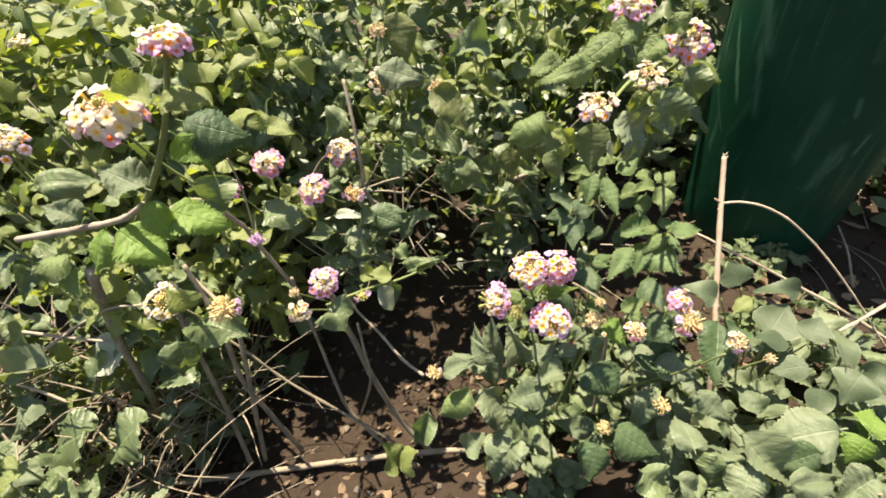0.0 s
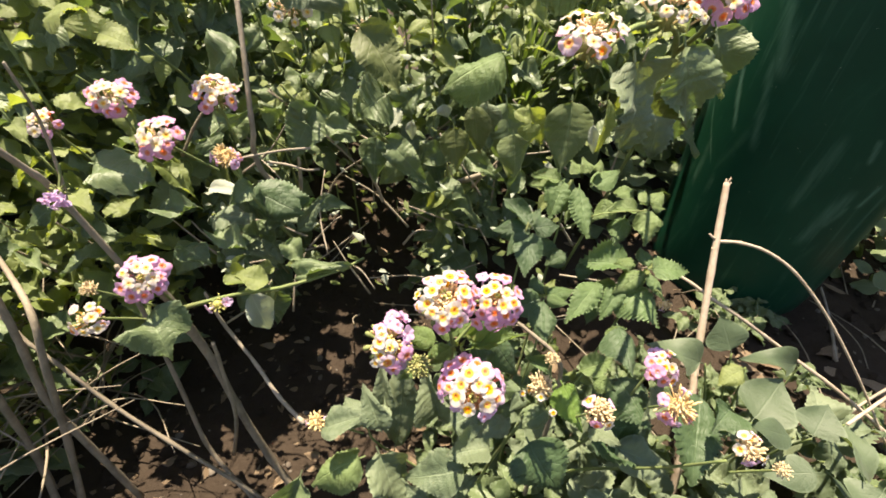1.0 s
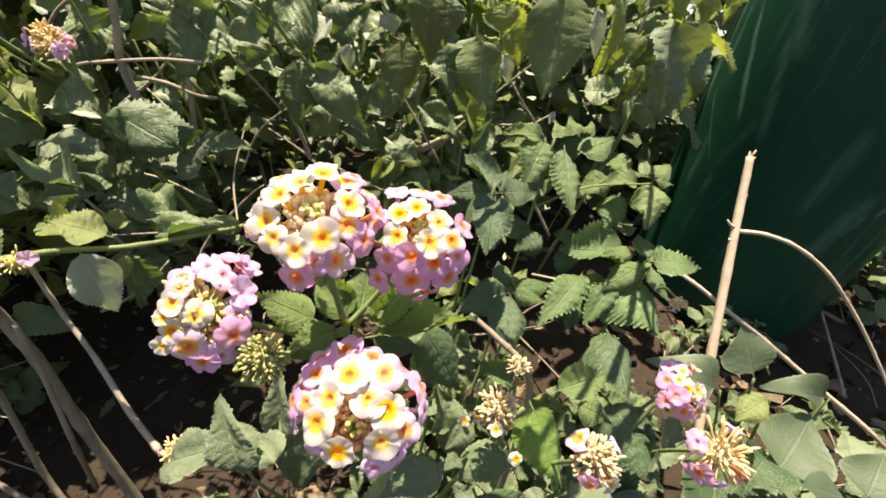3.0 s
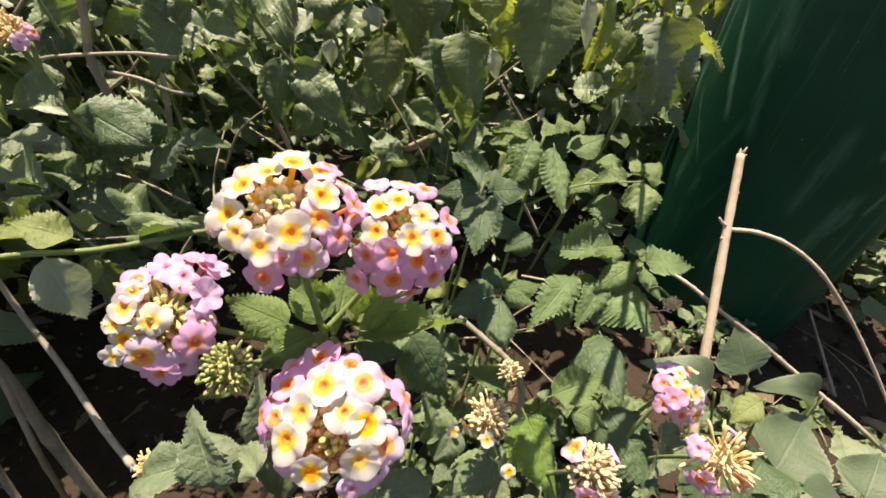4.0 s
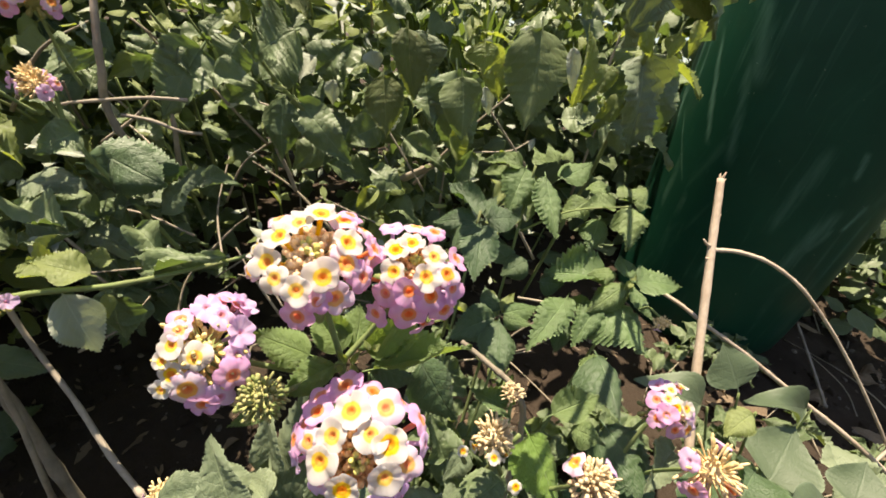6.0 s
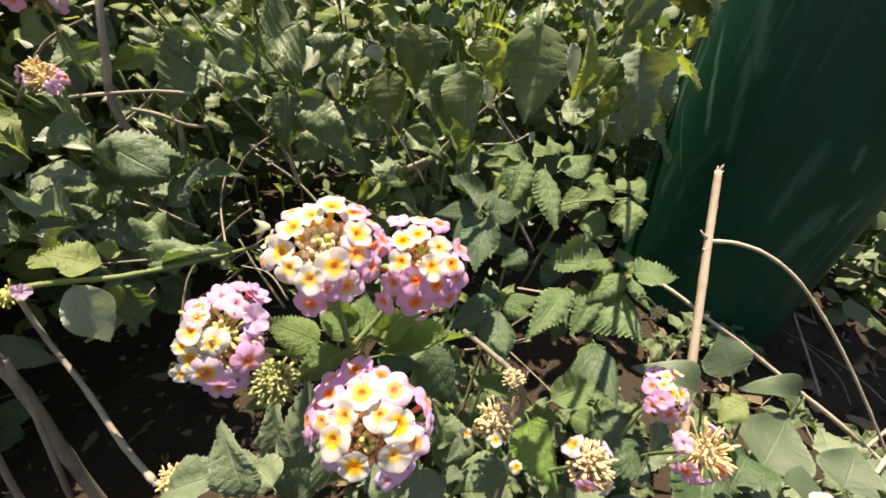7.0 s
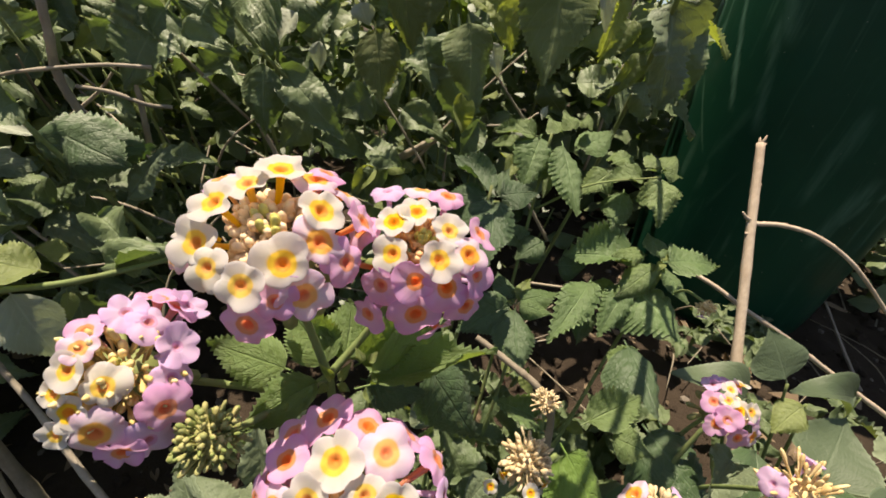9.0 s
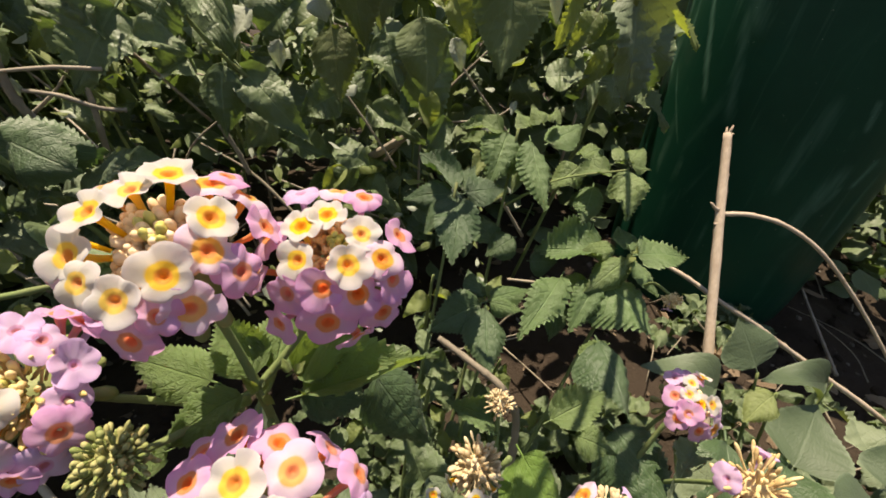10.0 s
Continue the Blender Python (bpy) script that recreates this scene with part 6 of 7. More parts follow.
back.listed([
    (-0.047, 0.600, 0.368, -0.061, 0.590, 0.343, 0.029, 0.1, -0.9, 0.1),
    (-0.039, 0.610, 0.334, -0.058, 0.600, 0.315, 0.027, 0.1, -1.0, 0.3),
    (0.097, 0.600, 0.367, 0.107, 0.580, 0.328, 0.027, -0.1, -0.9, 0.3),
    (-0.116, 0.620, 0.333, -0.128, 0.600, 0.347, 0.026, -0.2, -1.1, 0.3),
    (-0.172, 0.560, 0.324, -0.155, 0.550, 0.307, 0.027, 0.1, -0.9, 0.2),
], "leaf", 1.06, 1.06)
back.listed([
    (-0.079, 0.520, 0.245, -0.055, 0.520, 0.283, 0.018, -0.2, -0.6, 0.6),
], "dusty", 1.06, 1.06)
back.listed([
    (-0.088, 0.480, 0.229, -0.100, 0.470, 0.234, 0.012, -0.2, -0.6, 0.7),
    (-0.097, 0.480, 0.204, -0.093, 0.470, 0.191, 0.011, -0.1, -0.9, 0.6),
    (0.129, 0.580, 0.334, 0.134, 0.575, 0.300, 0.013, 0.0, -1.0, 0.1),
    (0.126, 0.500, 0.395, 0.146, 0.500, 0.365, 0.018, 0.2, -0.9, 0.1),
    (0.116, 0.510, 0.387, 0.135, 0.500, 0.379, 0.013, 0.2, -0.9, 0.4),
    (0.264, 0.625, 0.400, 0.244, 0.615, 0.364, 0.020, 0.1, -0.9, 0.6),
    (0.281, 0.625, 0.378, 0.260, 0.615, 0.339, 0.018, 0.2, -0.8, 0.6),
    (-0.125, 0.460, 0.234, -0.098, 0.450, 0.229, 0.018, 0.2, -0.7, 0.7),
], "young", 1.06, 1.06)
back.listed([
    (0.246, 0.500, 0.419, 0.244, 0.500, 0.403, 0.011, 0.1, -1.0, 0.1),
    (0.254, 0.500, 0.429, 0.258, 0.500, 0.407, 0.010, -0.1, -0.9, 0.2),
    (0.229, 0.520, 0.423, 0.243, 0.520, 0.404, 0.014, 0.2, -0.9, 0.5),
], "young", 1.06, 1.06)
back.listed([
    (0.068, 0.525, 0.368, 0.076, 0.515, 0.328, 0.024, 0.1, -1.0, 0.3),
    (0.081, 0.485, 0.397, 0.087, 0.475, 0.360, 0.021, 0.2, -0.9, 0.2),
], "olive", 1.06, 1.06)
# Some of these pale slivers are sunlit strips on other leaves, drawn as leaves.
back.listed([
    (0.161, 0.440, 0.399, 0.166, 0.440, 0.377, 0.007, -0.2, -0.7, 0.6),
    (-0.110, 0.470, 0.244, -0.126, 0.460, 0.230, 0.017, 0.0, -0.7, 0.7),
    (0.019, 0.560, 0.368, 0.007, 0.550, 0.352, 0.017, -0.1, -0.4, 0.9),
    (0.029, 0.580, 0.353, 0.027, 0.580, 0.332, 0.010, -0.1, -0.9, 0.6),
    (0.057, 0.550, 0.378, 0.061, 0.550, 0.365, 0.013, -0.2, -0.7, 0.8),
    (0.140, 0.550, 0.368, 0.147, 0.550, 0.347, 0.011, -0.1, -0.8, 0.8),
    (-0.125, 0.560, 0.313, -0.125, 0.560, 0.301, 0.010, -0.1, -0.9, 0.5),
    (-0.166, 0.530, 0.282, -0.125, 0.520, 0.285, 0.017, -0.1, -0.5, 0.9),
], "silver", 1.06, 1.06)
back.listed([
    (-0.052, 0.560, 0.523, -0.049, 0.540, 0.472, 0.035, 0.2, -1.0, 0.1),
    (-0.021, 0.540, 0.441, 0.023, 0.520, 0.398, 0.037, 0.1, -0.9, 0.6),
], "olive", 1.06, 1.06)
back.listed([
    (-0.081, 0.520, 0.468, -0.026, 0.510, 0.454, 0.031, -0.0, -0.8, 0.7),
], "dusty", 1.06, 1.06)
back.listed([
    (-0.168, 0.520, 0.474, -0.176, 0.520, 0.492, 0.031, -0.1, -0.5, 0.8),
], "young", 1.06, 1.06)
back.listed([
    (0.009, 0.550, 0.383, -0.020, 0.540, 0.366, 0.043, -0.0, -0.8, 0.4),
    (-0.124, 0.560, 0.410, -0.163, 0.550, 0.387, 0.040, -0.1, -0.9, 0.6),
    (0.055, 0.580, 0.479, 0.007, 0.560, 0.467, 0.037, 0.1, -0.8, 0.5),
], "leaf", 1.06, 1.06)
# leaves of the arching spray
back.listed([
    (0.129, 0.390, 0.483, 0.079, 0.380, 0.473, 0.020, 0.1, -0.7, 0.7),
    (0.155, 0.420, 0.499, 0.120, 0.400, 0.484, 0.026, 0.1, -0.7, 0.7),
    (0.171, 0.430, 0.510, 0.142, 0.410, 0.489, 0.025, 0.1, -0.4, 0.8),
    (0.092, 0.400, 0.442, 0.055, 0.390, 0.430, 0.029, -0.1, -0.5, 0.8),
    (0.191, 0.420, 0.495, 0.167, 0.410, 0.476, 0.026, -0.0, -0.5, 0.8),
    (0.107, 0.420, 0.483, 0.076, 0.410, 0.473, 0.020, -0.0, -0.7, 0.6),
    (0.205, 0.450, 0.509, 0.220, 0.440, 0.491, 0.020, -0.0, -0.7, 0.6),
], "lit", 1.06, 1.06)
back.listed([
    (0.148, 0.370, 0.452, 0.166, 0.370, 0.403, 0.040, 0.2, -0.7, 0.7),
], "dusty", 1.06, 1.06)
back.listed([
    (0.185, 0.400, 0.459, 0.206, 0.400, 0.410, 0.036, -0.1, -0.7, 0.7),
    (0.220, 0.440, 0.467, 0.238, 0.430, 0.433, 0.026, -0.2, -0.9, 0.5),
], "leaf", 1.06, 1.06)
back.listed([
    (0.180, 0.400, 0.435, 0.199, 0.400, 0.413, 0.020, -0.2, -0.9, 0.5),
], "olive", 1.06, 1.06)
back.set_leaf((-0.129, 0.520, 0.277), (-0.060, 0.510, 0.283), 0.038, (-0.4, -0.95, 0.25), "shade")
back.set_leaf((-0.109, 0.520, 0.286), (-0.070, 0.500, 0.277), 0.036, (0.1, -0.8, 0.4), "shade")
deep = random.Random(79)
for k in range(84):
    x, y = deep.uniform(-0.26, 0.31), deep.uniform(0.62, 0.80)
    z = deep.uniform(0.22, 0.50) - 0.06 * ease(x, 0.25, 0.42)
    z = min(z, 0.25 + (y - 0.60) * 1.2 + deep.uniform(-0.03, 0.03))
    if -0.11 < x < 0.035 and z < 0.40:
        continue
    if x > 0.36 and y > 0.66 or x > 0.08 and y < 0.60 or x > 0.0 and z > 0.33 and k % 2 or x > 0.14 and y < 0.68:
        continue
    back.shoot(((x + deep.uniform(-0.03, 0.05), y + 0.12, 0.0), (x + 0.01, y + 0.06, z * 0.55), (x, y, z)), 4, deep.uniform(0.056, 0.080), start=0.35, sag=0.75, face=(0, -0.6, 0.7), young_tip=k % 4 == 0)
for k in range(38):
    x, y = deep.uniform(-0.30, 0.33), deep.uniform(0.62, 0.85)
    z = deep.uniform(0.10, 0.24)
    if -0.12 < x < 0.03 and y < 0.74 or 0.09 < x and y < 0.80:
        continue
    back.shoot(((x, y + 0.08, -0.02), (x, y + 0.04, z * 0.5), (x, y, z)), 4, deep.uniform(0.042, 0.060), start=0.3, sag=0.45, face=(0, -0.55, 0.8), young_tip=False)
for k in range(56):
    x, y = deep.uniform(-0.32, 0.36), deep.uniform(0.68, 0.94)
    z = deep.uniform(0.42, 0.58)
    back.shoot(((x + 0.02, y + 0.08, z - 0.22), (x + 0.01, y + 0.04, z - 0.08), (x, y, z)), 4, deep.uniform(0.050, 0.066), start=0.3, sag=0.35, face=(0, -0.35, 0.95))
for k in range(13):
    x, y, z = deep.uniform(-0.46, -0.24), deep.uniform(0.60, 0.70), deep.uniform(0.44, 0.55)
    back.shoot(((x + 0.02, y + 0.10, z - 0.25), (x + 0.01, y + 0.05, z - 0.10), (x, y, z)), 4, deep.uniform(0.056, 0.074), start=0.3, sag=0.45, face=(0, -0.4, 0.9))
for k in range(5):
    x, y, z = deep.uniform(-0.16, 0.05), deep.uniform(0.64, 0.74), deep.uniform(0.42, 0.50)
    back.shoot(((x + 0.02, y + 0.10, z - 0.25), (x + 0.01, y + 0.05, z - 0.10), (x, y, z)), 4, deep.uniform(0.060, 0.078), start=0.3, sag=0.45, face=(0, -0.4, 0.9))
back.leaf((-0.028, 0.664, 0.228), (-0.039, 0.653, 0.220), 0.011, (0.1, -0.8, 0.5), "orange")
back.leaves = [row for row in back.leaves if not (-0.17 < row[1].translation.x < 0.02 and row[1].translation.z < 0.27 or 0.13 < row[1].translation.x < 0.36 and row[1].translation.z < 0.32)]
back.finish(300)


# ---------------------------------------------------------------- weeds by the tub
weeds = Plant("weed_clump", (0.42, 0.44, 0.03), "grey-green weed with smooth round leaves", "weed", 24)
weeds.listed([
    (0.351, 0.445, 0.194, 0.339, 0.460, 0.224, 0.037, -0.2, -0.4, 0.8),
    (0.459, 0.475, 0.159, 0.381, 0.460, 0.175, 0.025, 0.0, -0.4, 0.8),
    (0.379, 0.415, 0.135, 0.423, 0.450, 0.158, 0.047, 0.1, -0.3, 0.8),
    (0.327, 0.440, 0.183, 0.268, 0.440, 0.202, 0.030, 0.0, -0.4, 0.8),
    (0.400, 0.380, 0.161, 0.421, 0.400, 0.180, 0.033, -0.2, -0.4, 0.9),
    (0.371, 0.370, 0.173, 0.322, 0.360, 0.197, 0.022, -0.2, -0.4, 0.8),
], "weed", 1.06, 1.06)
weeds.listed([
    (0.367, 0.440, 0.182, 0.340, 0.430, 0.173, 0.019, 0.1, -0.4, 1.0),
], "young", 1.06, 1.06)
weeds.listed([
    (0.315, 0.380, 0.193, 0.289, 0.360, 0.189, 0.025, 0.1, -0.5, 1.0),
], "shade", 1.06, 1.06)
weeds.listed([
    (0.342, 0.370, 0.170, 0.303, 0.360, 0.195, 0.019, -0.0, -0.4, 0.9),
], "dusty", 1.06, 1.06)
for kind, m, chance in weeds.placed:
    foot = Vector((0.41, 0.45, ground_z(0.41, 0.45))).lerp(m.translation, 0.35)
    foot.z = ground_z(foot.x, foot.y)
    weeds.stem((foot, foot.lerp(m.translation, 0.55) + Vector((0, 0, 0.012)), m.translation), 0.0013, 0.0009)
wr = random.Random(80)
for k in range(18):
    x, y = wr.uniform(0.36, 0.74), wr.uniform(0.22, 0.37)
    g = ground_z(x, y)
    z = g + wr.uniform(0.03, 0.09)
    weeds.shoot(((x - 0.01, y + 0.03, g - 0.01), (x, y + 0.01, (g + z) / 2), (x, y, z)), 3, wr.uniform(0.034, 0.052), "weed", r0=0.0012, start=0.5, sag=0.15, face=(-0.1, -0.25, 1))
for k in range(16):
    x, y = wr.uniform(0.36, 0.62), wr.uniform(0.44, 0.68)
    g = ground_z(x, y)
    z = g + wr.uniform(0.03, 0.09)
    weeds.shoot(((x - 0.01, y + 0.03, g - 0.01), (x, y + 0.01, (g + z) / 2), (x, y, z)), 3, wr.uniform(0.030, 0.046), "leaf", r0=0.0012, start=0.5, sag=0.2, face=(-0.1, -0.25, 1), young_tip=False)
weeds.finish()


# ---------------------------------------------------------------- grass and far foliage
def grass_tuft(at, blades, height, seed):
    rnd = random.Random(seed)
    verts, faces, uvs = [], [], []
    for _ in range(blades):
        a = rnd.uniform(0, math.tau)
        reach, h, w = rnd.uniform(0.02, 0.09), height * rnd.uniform(0.6, 1.1), rnd.uniform(0.004, 0.008)
        b = len(verts)
        for i in range(6):
            f = i / 5
            x, y, z = at[0] + math.cos(a) * reach * f ** 1.6, at[1] + math.sin(a) * reach * f ** 1.6, at[2] + h * f * (1 - 0.25 * f * f)
            ww = w * (1 - f ** 2) + 0.0004
            sx, sy = -math.sin(a) * ww, math.cos(a) * ww
            verts += [(x - sx, y - sy, z), (x, y, z - ww * 0.5), (x + sx, y + sy, z)]
            uvs += [(f, -1), (f, 0), (f, 1)]
            if i:
                for j in (0, 1):
                    faces.append((b + 3 * i - 3 + j, b + 3 * i - 2 + j, b + 3 * i + 1 + j, b + 3 * i + j))
    return tagged(new("grass_tuft", arrays_mesh("grass_tuft", verts, faces, uvs, GRASS)), "tuft of broad bright green strap-shaped blades", "grass", kind="stuff")


grass_tuft((0.17, 0.80, 0.26), 46, 0.24, 5)
grass_tuft((0.10, 0.90, 0.26), 40, 0.26, 6)


def far_foliage(name, boxes, count, size, material, label, seed):
    rnd = random.Random(seed)
    rows = []
    for _ in range(count):
        x0, x1, y0, y1, z0, z1 = boxes[rnd.randrange(len(boxes))]
        q = Vector((rnd.uniform(x0, x1), rnd.uniform(y0, y1), rnd.uniform(z0, z1)))
        q.z += 0.07 * noise.noise((q.x * 4, q.y * 4, 0.5))
        if -0.26 < q.x < 0.06 and q.y < 1.2 and q.z < 0.22:
            continue  # the bare hollow
        a = rnd.uniform(0, math.tau)
        w = Vector((math.cos(a), math.sin(a) * 0.7, rnd.uniform(-0.8, 0.35))).normalized()
        ln = size * rnd.uniform(0.6, 1.25)
        nrm = Vector((rnd.uniform(-0.6, 0.6), -0.5 + rnd.uniform(-0.5, 0.5), 0.8 + rnd.uniform(-0.4, 0.3)))
        rows.append(("leaf", leaf_pose(q, q + w * ln, ln * 0.62, nrm), rnd.random()))
    return tagged(joined_leaves(name, rows, material), label, "foliage", kind="stuff")


far_foliage("far_bushes", ((-1.3, -0.3, 0.72, 1.15, -0.05, 0.62), (-0.5, 0.55, 0.86, 1.25, 0.0, 0.66), (0.25, 1.2, 1.02, 1.35, 0.1, 0.80)), 8000, 0.052, LEAF, "mass of sunlit green shrub leaves behind", 91)
# The young green gives these far leaves the paleness of full sun.
far_foliage("far_bushes", ((-1.9, -0.8, 1.0, 1.6, 0.0, 0.80), (-0.9, 0.9, 1.25, 1.7, 0.1, 0.85)), 3200, 0.062, YOUNG_SUNLIT, "pale sunlit shrub leaves in the distance", 92)
far_foliage("far_bushes", ((-1.4, -0.30, 0.66, 1.05, 0.05, 0.58),), 2600, 0.050, YOUNG_SUNLIT, "yellow-green shrub leaves in full sun", 94)
far_foliage("ground_cover", ((-1.6, 1.3, 0.80, 1.9, 0.02, 0.26),), 3600, 0.060, LEAF, "low green ground cover under the far shrubs", 95)
far_foliage("low_weeds", ((0.80, 1.25, 0.72, 1.05, 0.05, 0.42), (0.95, 1.30, 0.45, 0.80, 0.05, 0.40)), 900, 0.050, LEAF, "low green weeds behind the tub", 93)


# ---------------------------------------------------------------- litter on the soil
def litter(count, seed):
    rnd = random.Random(seed)
    rows = []
    for _ in range(count):
        x, y = rnd.uniform(-0.45, 0.55), rnd.uniform(0.22, 0.95)
        g = ground_z(x, y) + rnd.uniform(0.001, 0.007)
        a = rnd.uniform(0, math.tau)
        ln = rnd.choice((0.010, 0.014, 0.018, 0.026, 0.036)) * rnd.uniform(0.7, 1.2)
        q = Vector((x, y, g))
        rows.append(("dry", leaf_pose(q, q + Vector((math.cos(a), math.sin(a), rnd.uniform(-0.15, 0.25))) * ln, ln * rnd.uniform(0.3, 0.6), (rnd.uniform(-0.5, 0.5), rnd.uniform(-0.5, 0.5), 1)), rnd.random()))
    for _ in range(26):
        x, y = rnd.uniform(0.52, 1.0), rnd.uniform(0.50, 0.95)
        q = Vector((x, y, ground_z(x, y) + rnd.uniform(0.002, 0.02)))
        a = rnd.uniform(0, math.tau)
        ln = rnd.uniform(0.02, 0.05)
        rows.append(("dry", leaf_pose(q, q + Vector((math.cos(a), math.sin(a), rnd.uniform(-0.2, 0.4))) * ln, ln * rnd.uniform(0.25, 0.6), (rnd.uniform(-0.8, 0.8), rnd.uniform(-0.8, 0.8), 1)), rnd.random()))
    return tagged(joined_leaves("leaf_litter", rows, DRY), "dry brown and tan fallen leaves on the soil", "litter", kind="stuff")


litter(520, 5)


def fallen_leaves(count, seed):
    """Larger dry leaves that can be told apart, each a thing of its own."""
    rnd = random.Random(seed)
    for k in range(count):
        x, y = (rnd.uniform(-0.30, 0.10), rnd.uniform(0.28, 0.58)) if k % 2 else (rnd.uniform(0.42, 0.92), rnd.uniform(0.50, 0.80))
        ln = rnd.uniform(0.016, 0.040) if k % 2 else rnd.uniform(0.03, 0.06)
        q = Vector((x, y, ground_z(x, y) + 0.003))
        a = rnd.uniform(0, math.tau)
        m = leaf_pose(q, q + Vector((math.cos(a), math.sin(a), rnd.uniform(-0.05, 0.25))) * ln, ln * rnd.uniform(0.35, 0.6), (rnd.uniform(-0.5, 0.5), rnd.uniform(-0.5, 0.5), 1), LEAF_NOMINAL["dry"])
        ob = part("fallen_leaf", LEAF_MESH["dry"][rnd.randrange(5)], None, None, "", m)
        tagged(ob, "curled dry brown leaf lying on dark soil", "leaf", "fallen leaves")


fallen_leaves(44, 15)


def stone_mesh(seed):
    bm = bmesh.new()
    bmesh.ops.create_icosphere(bm, subdivisions=2, radius=1.0)
    for v in bm.verts:
        v.co *= 1 + 0.35 * noise.noise(v.co * 1.4 + Vector((seed * 7.0, 0, 0)))
        v.co.z *= 0.65
    smooth(bm)
    me = bpy.data.meshes.new("stone")
    bm.to_mesh(me)
    bm.free()
    me.materials.append(STONE)
    return me


def stones(count, seed):
    rnd = random.Random(seed)
    shapes = [stone_mesh(k) for k in range(5)]
    for k in range(count):
        x, y, size = rnd.uniform(-0.30, 0.08), rnd.uniform(0.32, 0.60), rnd.uniform(0.003, 0.0075)
        at = Matrix.Translation((x, y, ground_z(x, y) + size * 0.3)) @ Matrix.Rotation(rnd.uniform(0, 6.28), 4, "Z") @ Matrix.Diagonal((size * rnd.uniform(0.8, 1.4), size, size, 1))
        tagged(part("stone", shapes[k % 5], None, None, "", at), "small pale rounded stone half sunk in soil", "stone", "stones in the hollow")


stones(26, 16)


def crumbs(name, count, lo, hi, material, label, category, seed):
    rnd = random.Random(seed)
    verts, faces = [], []
    base_bm = bmesh.new()
    bmesh.ops.create_icosphere(base_bm, subdivisions=1, radius=1.0)
    bv = [v.co.copy() for v in base_bm.verts]
    bf = [tuple(v.index for v in f.verts) for f in base_bm.faces]
    base_bm.free()
    for _ in range(count):
        x, y = rnd.uniform(-0.5, 0.95), rnd.uniform(0.2, 0.95)
        r = lo + (hi - lo) * rnd.random() ** 3
        g = ground_z(x, y) + r * 0.3
        sx, sy, sz = r * rnd.uniform(0.7, 1.3), r * rnd.uniform(0.7, 1.3), r * rnd.uniform(0.5, 0.9)
        off = rnd.uniform(0, 50)
        b = len(verts)
        for v in bv:
            k = 1 + 0.45 * noise.noise(v * 1.7 + Vector((off, 0, 0)))
            verts.append((x + v.x * sx * k, y + v.y * sy * k, g + v.z * sz * k))
        faces.extend(tuple(i + b for i in f) for f in bf)
    me = bpy.data.meshes.new(name)
    me.from_pydata(verts, [], faces)
    me.materials.append(material)
    return tagged(new(name, me), label, category, kind="stuff")


crumbs("soil_clods", 1500, 0.002, 0.012, SOIL, "small dark clods of loose soil", "soil", 6)
crumbs("pebbles", 420, 0.0015, 0.006, STONE, "small pale pebbles on the soil", "stones", 7)


def sun_specks(count, seed):
    """Small pale and bright leaves added in the shrub to stand in for specks of sun."""
    rnd = random.Random(seed)
    rows = []
    for _ in range(count):
        x, y = rnd.uniform(-0.22, 0.22), rnd.uniform(0.56, 0.70)
        z = rnd.uniform(0.12, 0.42)
        if z < 0.5 * (0.66 - y) or (x > 0.30 and y > 0.62):
            continue
        q = Vector((x, y, z))
        a = rnd.uniform(0, math.tau)
        ln = rnd.uniform(0.007, 0.018)
        way = Vector((math.cos(a), 0.6 * math.sin(a), rnd.uniform(-0.8, 0.5))).normalized()
        rows.append(("leaf", leaf_pose(q, q + way * ln, ln * rnd.uniform(0.35, 0.6), (rnd.uniform(-0.5, 0.5), rnd.uniform(-0.8, 0.1), 0.8)), rnd.random()))
    half = len(rows) * 2 // 5
    tagged(joined_leaves("leaf_scraps", rows[:half], SILVER), "small pale leaves added as specks of sun among the twigs", "leaves", kind="stuff")
    tagged(joined_leaves("leaf_scraps", rows[half:], YOUNG_SUNLIT), "tiny bright leaves added as specks of sun in the shaded shrub", "leaves", kind="stuff")


sun_specks(300, 31)


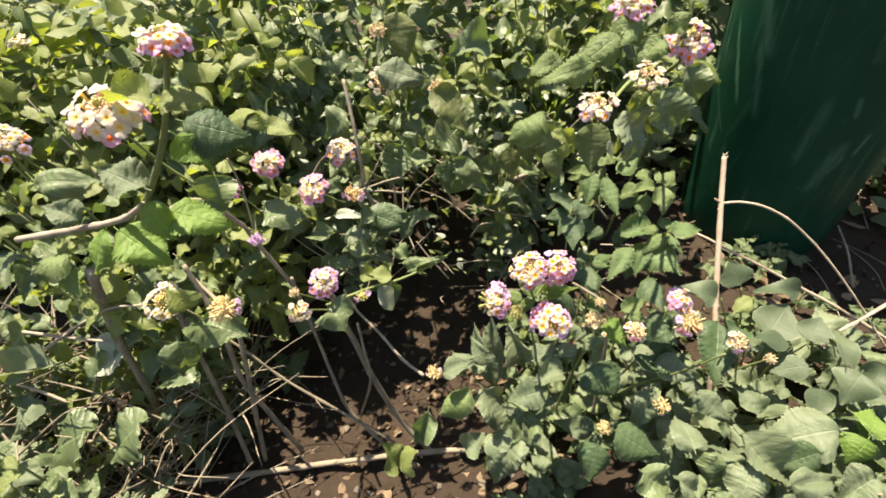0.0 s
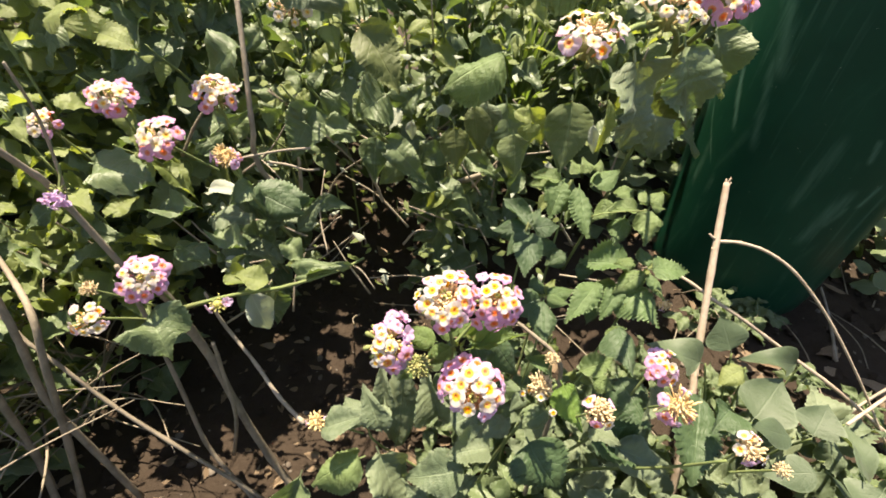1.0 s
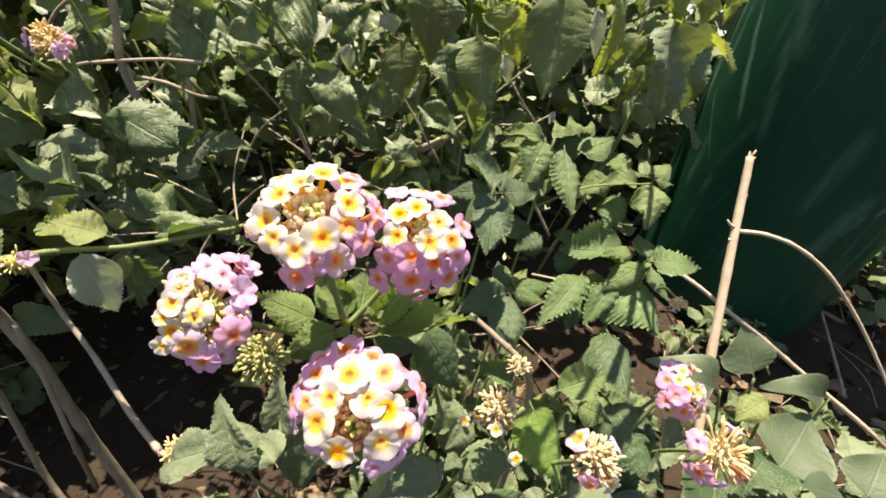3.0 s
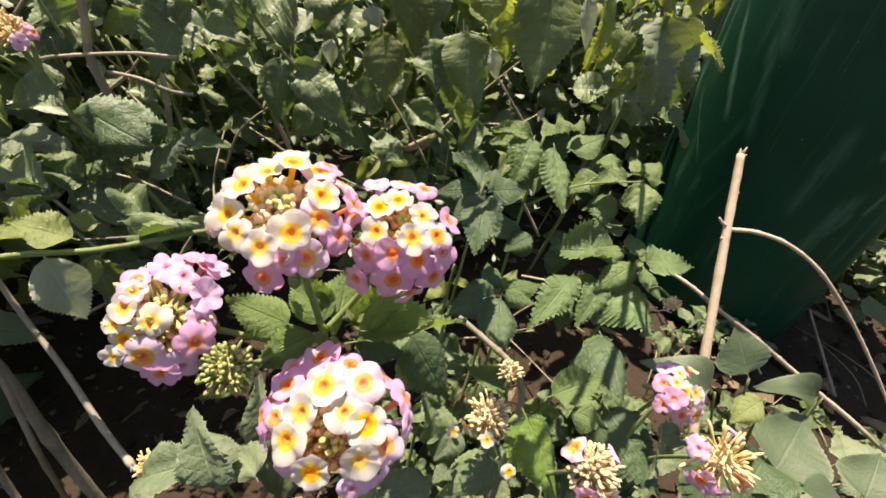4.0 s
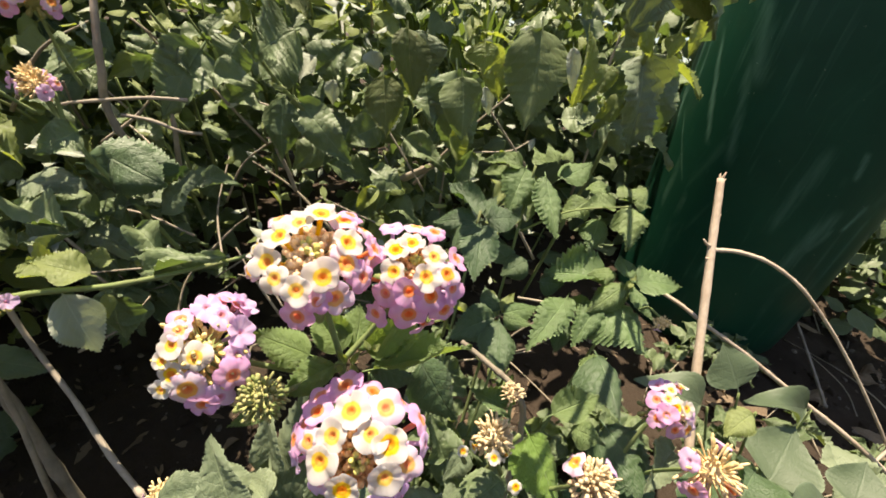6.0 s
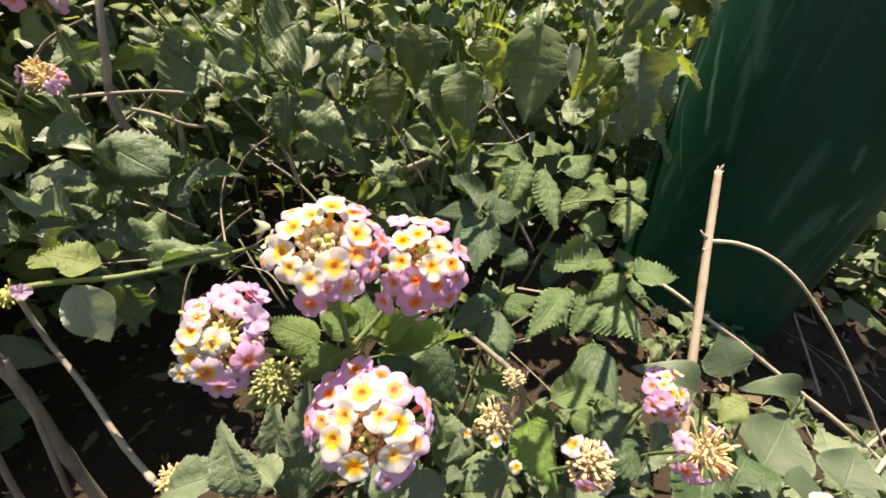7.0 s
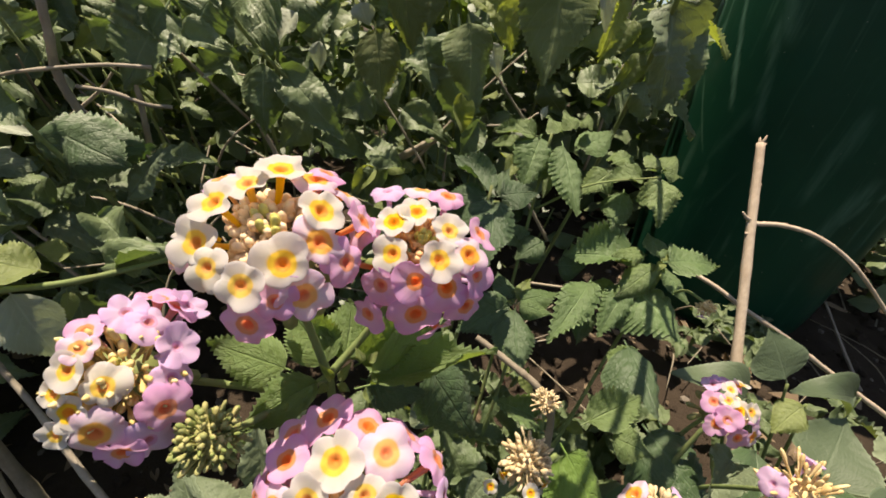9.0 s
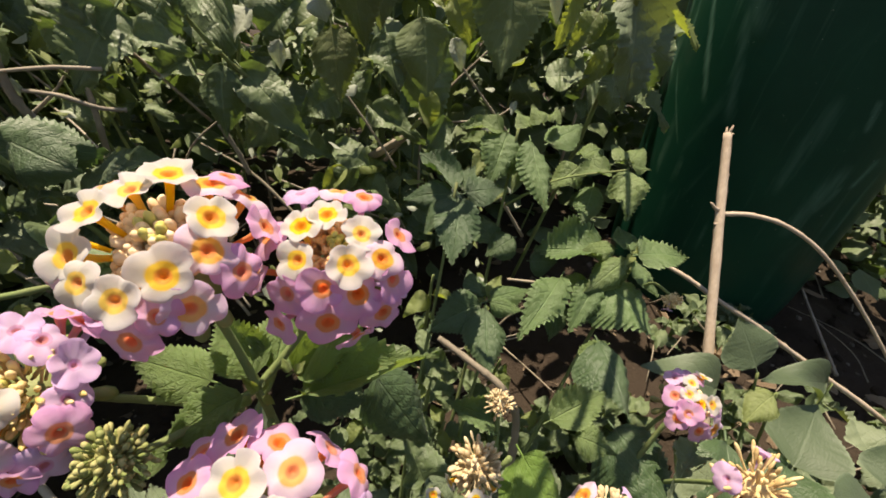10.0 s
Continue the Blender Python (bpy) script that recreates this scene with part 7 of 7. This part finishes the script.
def inner_twigs(count, seed):
    """Bare twigs inside the shrub behind the flowers, each a thing of its own."""
    rnd = random.Random(seed)
    for k in range(count):
        x, y = rnd.uniform(-0.22, 0.24), rnd.uniform(0.59, 0.72)
        z = rnd.uniform(0.04, 0.30)
        ln = rnd.uniform(0.05, 0.14)
        a = rnd.uniform(0, math.tau)
        way = Vector((math.cos(a), 0.5 * math.sin(a), rnd.uniform(0.1, 1.3))).normalized() * ln
        foot = Vector((x, y, z))
        bm = tube(spline((foot, foot + way * 0.5 + Vector((rnd.uniform(-0.01, 0.01), 0, rnd.uniform(-0.005, 0.012))), foot + way), 5), rnd.uniform(0.0008, 0.0020), 0.0007, 6, 0.15, k)
        tagged(part("bare_twig", bm, BARK if k % 3 else OLD_BARK, None), "thin bare grey twig inside the shaded shrub", "twig", "bare twigs in the shrub")


inner_twigs(44, 32)


def dry_stalks(count, single, seed):
    """Thin dry stalks in a tangle: the first ones each a thing of its own, the rest in one mesh."""
    rnd = random.Random(seed)
    heap = bmesh.new()
    for k in range(count):
        left = k % 16 > 0
        x, y = (rnd.uniform(-0.85, -0.38), rnd.uniform(0.28, 0.60)) if left else (rnd.uniform(0.10, 0.85), rnd.uniform(0.45, 0.80))
        g = ground_z(x, y)
        a, ln = rnd.uniform(0, math.tau), rnd.uniform(0.07, 0.26)
        rise = rnd.uniform(0.0, 0.8 if left else 0.4)
        foot = Vector((x, y, g + (rnd.uniform(0.0, 0.14) if left else 0.0)))
        way = Vector((math.cos(a), math.sin(a), rise)).normalized() * ln
        bend = Vector((rnd.uniform(-0.02, 0.02), rnd.uniform(-0.02, 0.02), rnd.uniform(0.0, 0.03)))
        line = spline((foot, foot + way * 0.5 + bend, foot + way), 4)
        bm = bmesh.new() if k < single else heap
        tube(line, rnd.uniform(0.0008, 0.0023 if left else 0.0014), 0.0006, 5, 0.0, k, bm)
        if k < single:
            ob = part("dry_stalk", smooth(bm), OLD_BARK, None, "")
            tagged(ob, "thin pale dry stalk in the tangle under the shrub", "stalk", "dry stalks")
    me = bpy.data.meshes.new("dry_stalks")
    heap.to_mesh(me)
    heap.free()
    me.materials.append(OLD_BARK)
    return tagged(new("dry_stalks", me), "thin pale dry stalks tangled under the shrubs", "stalks", kind="stuff")


dry_stalks(330, 110, 12)
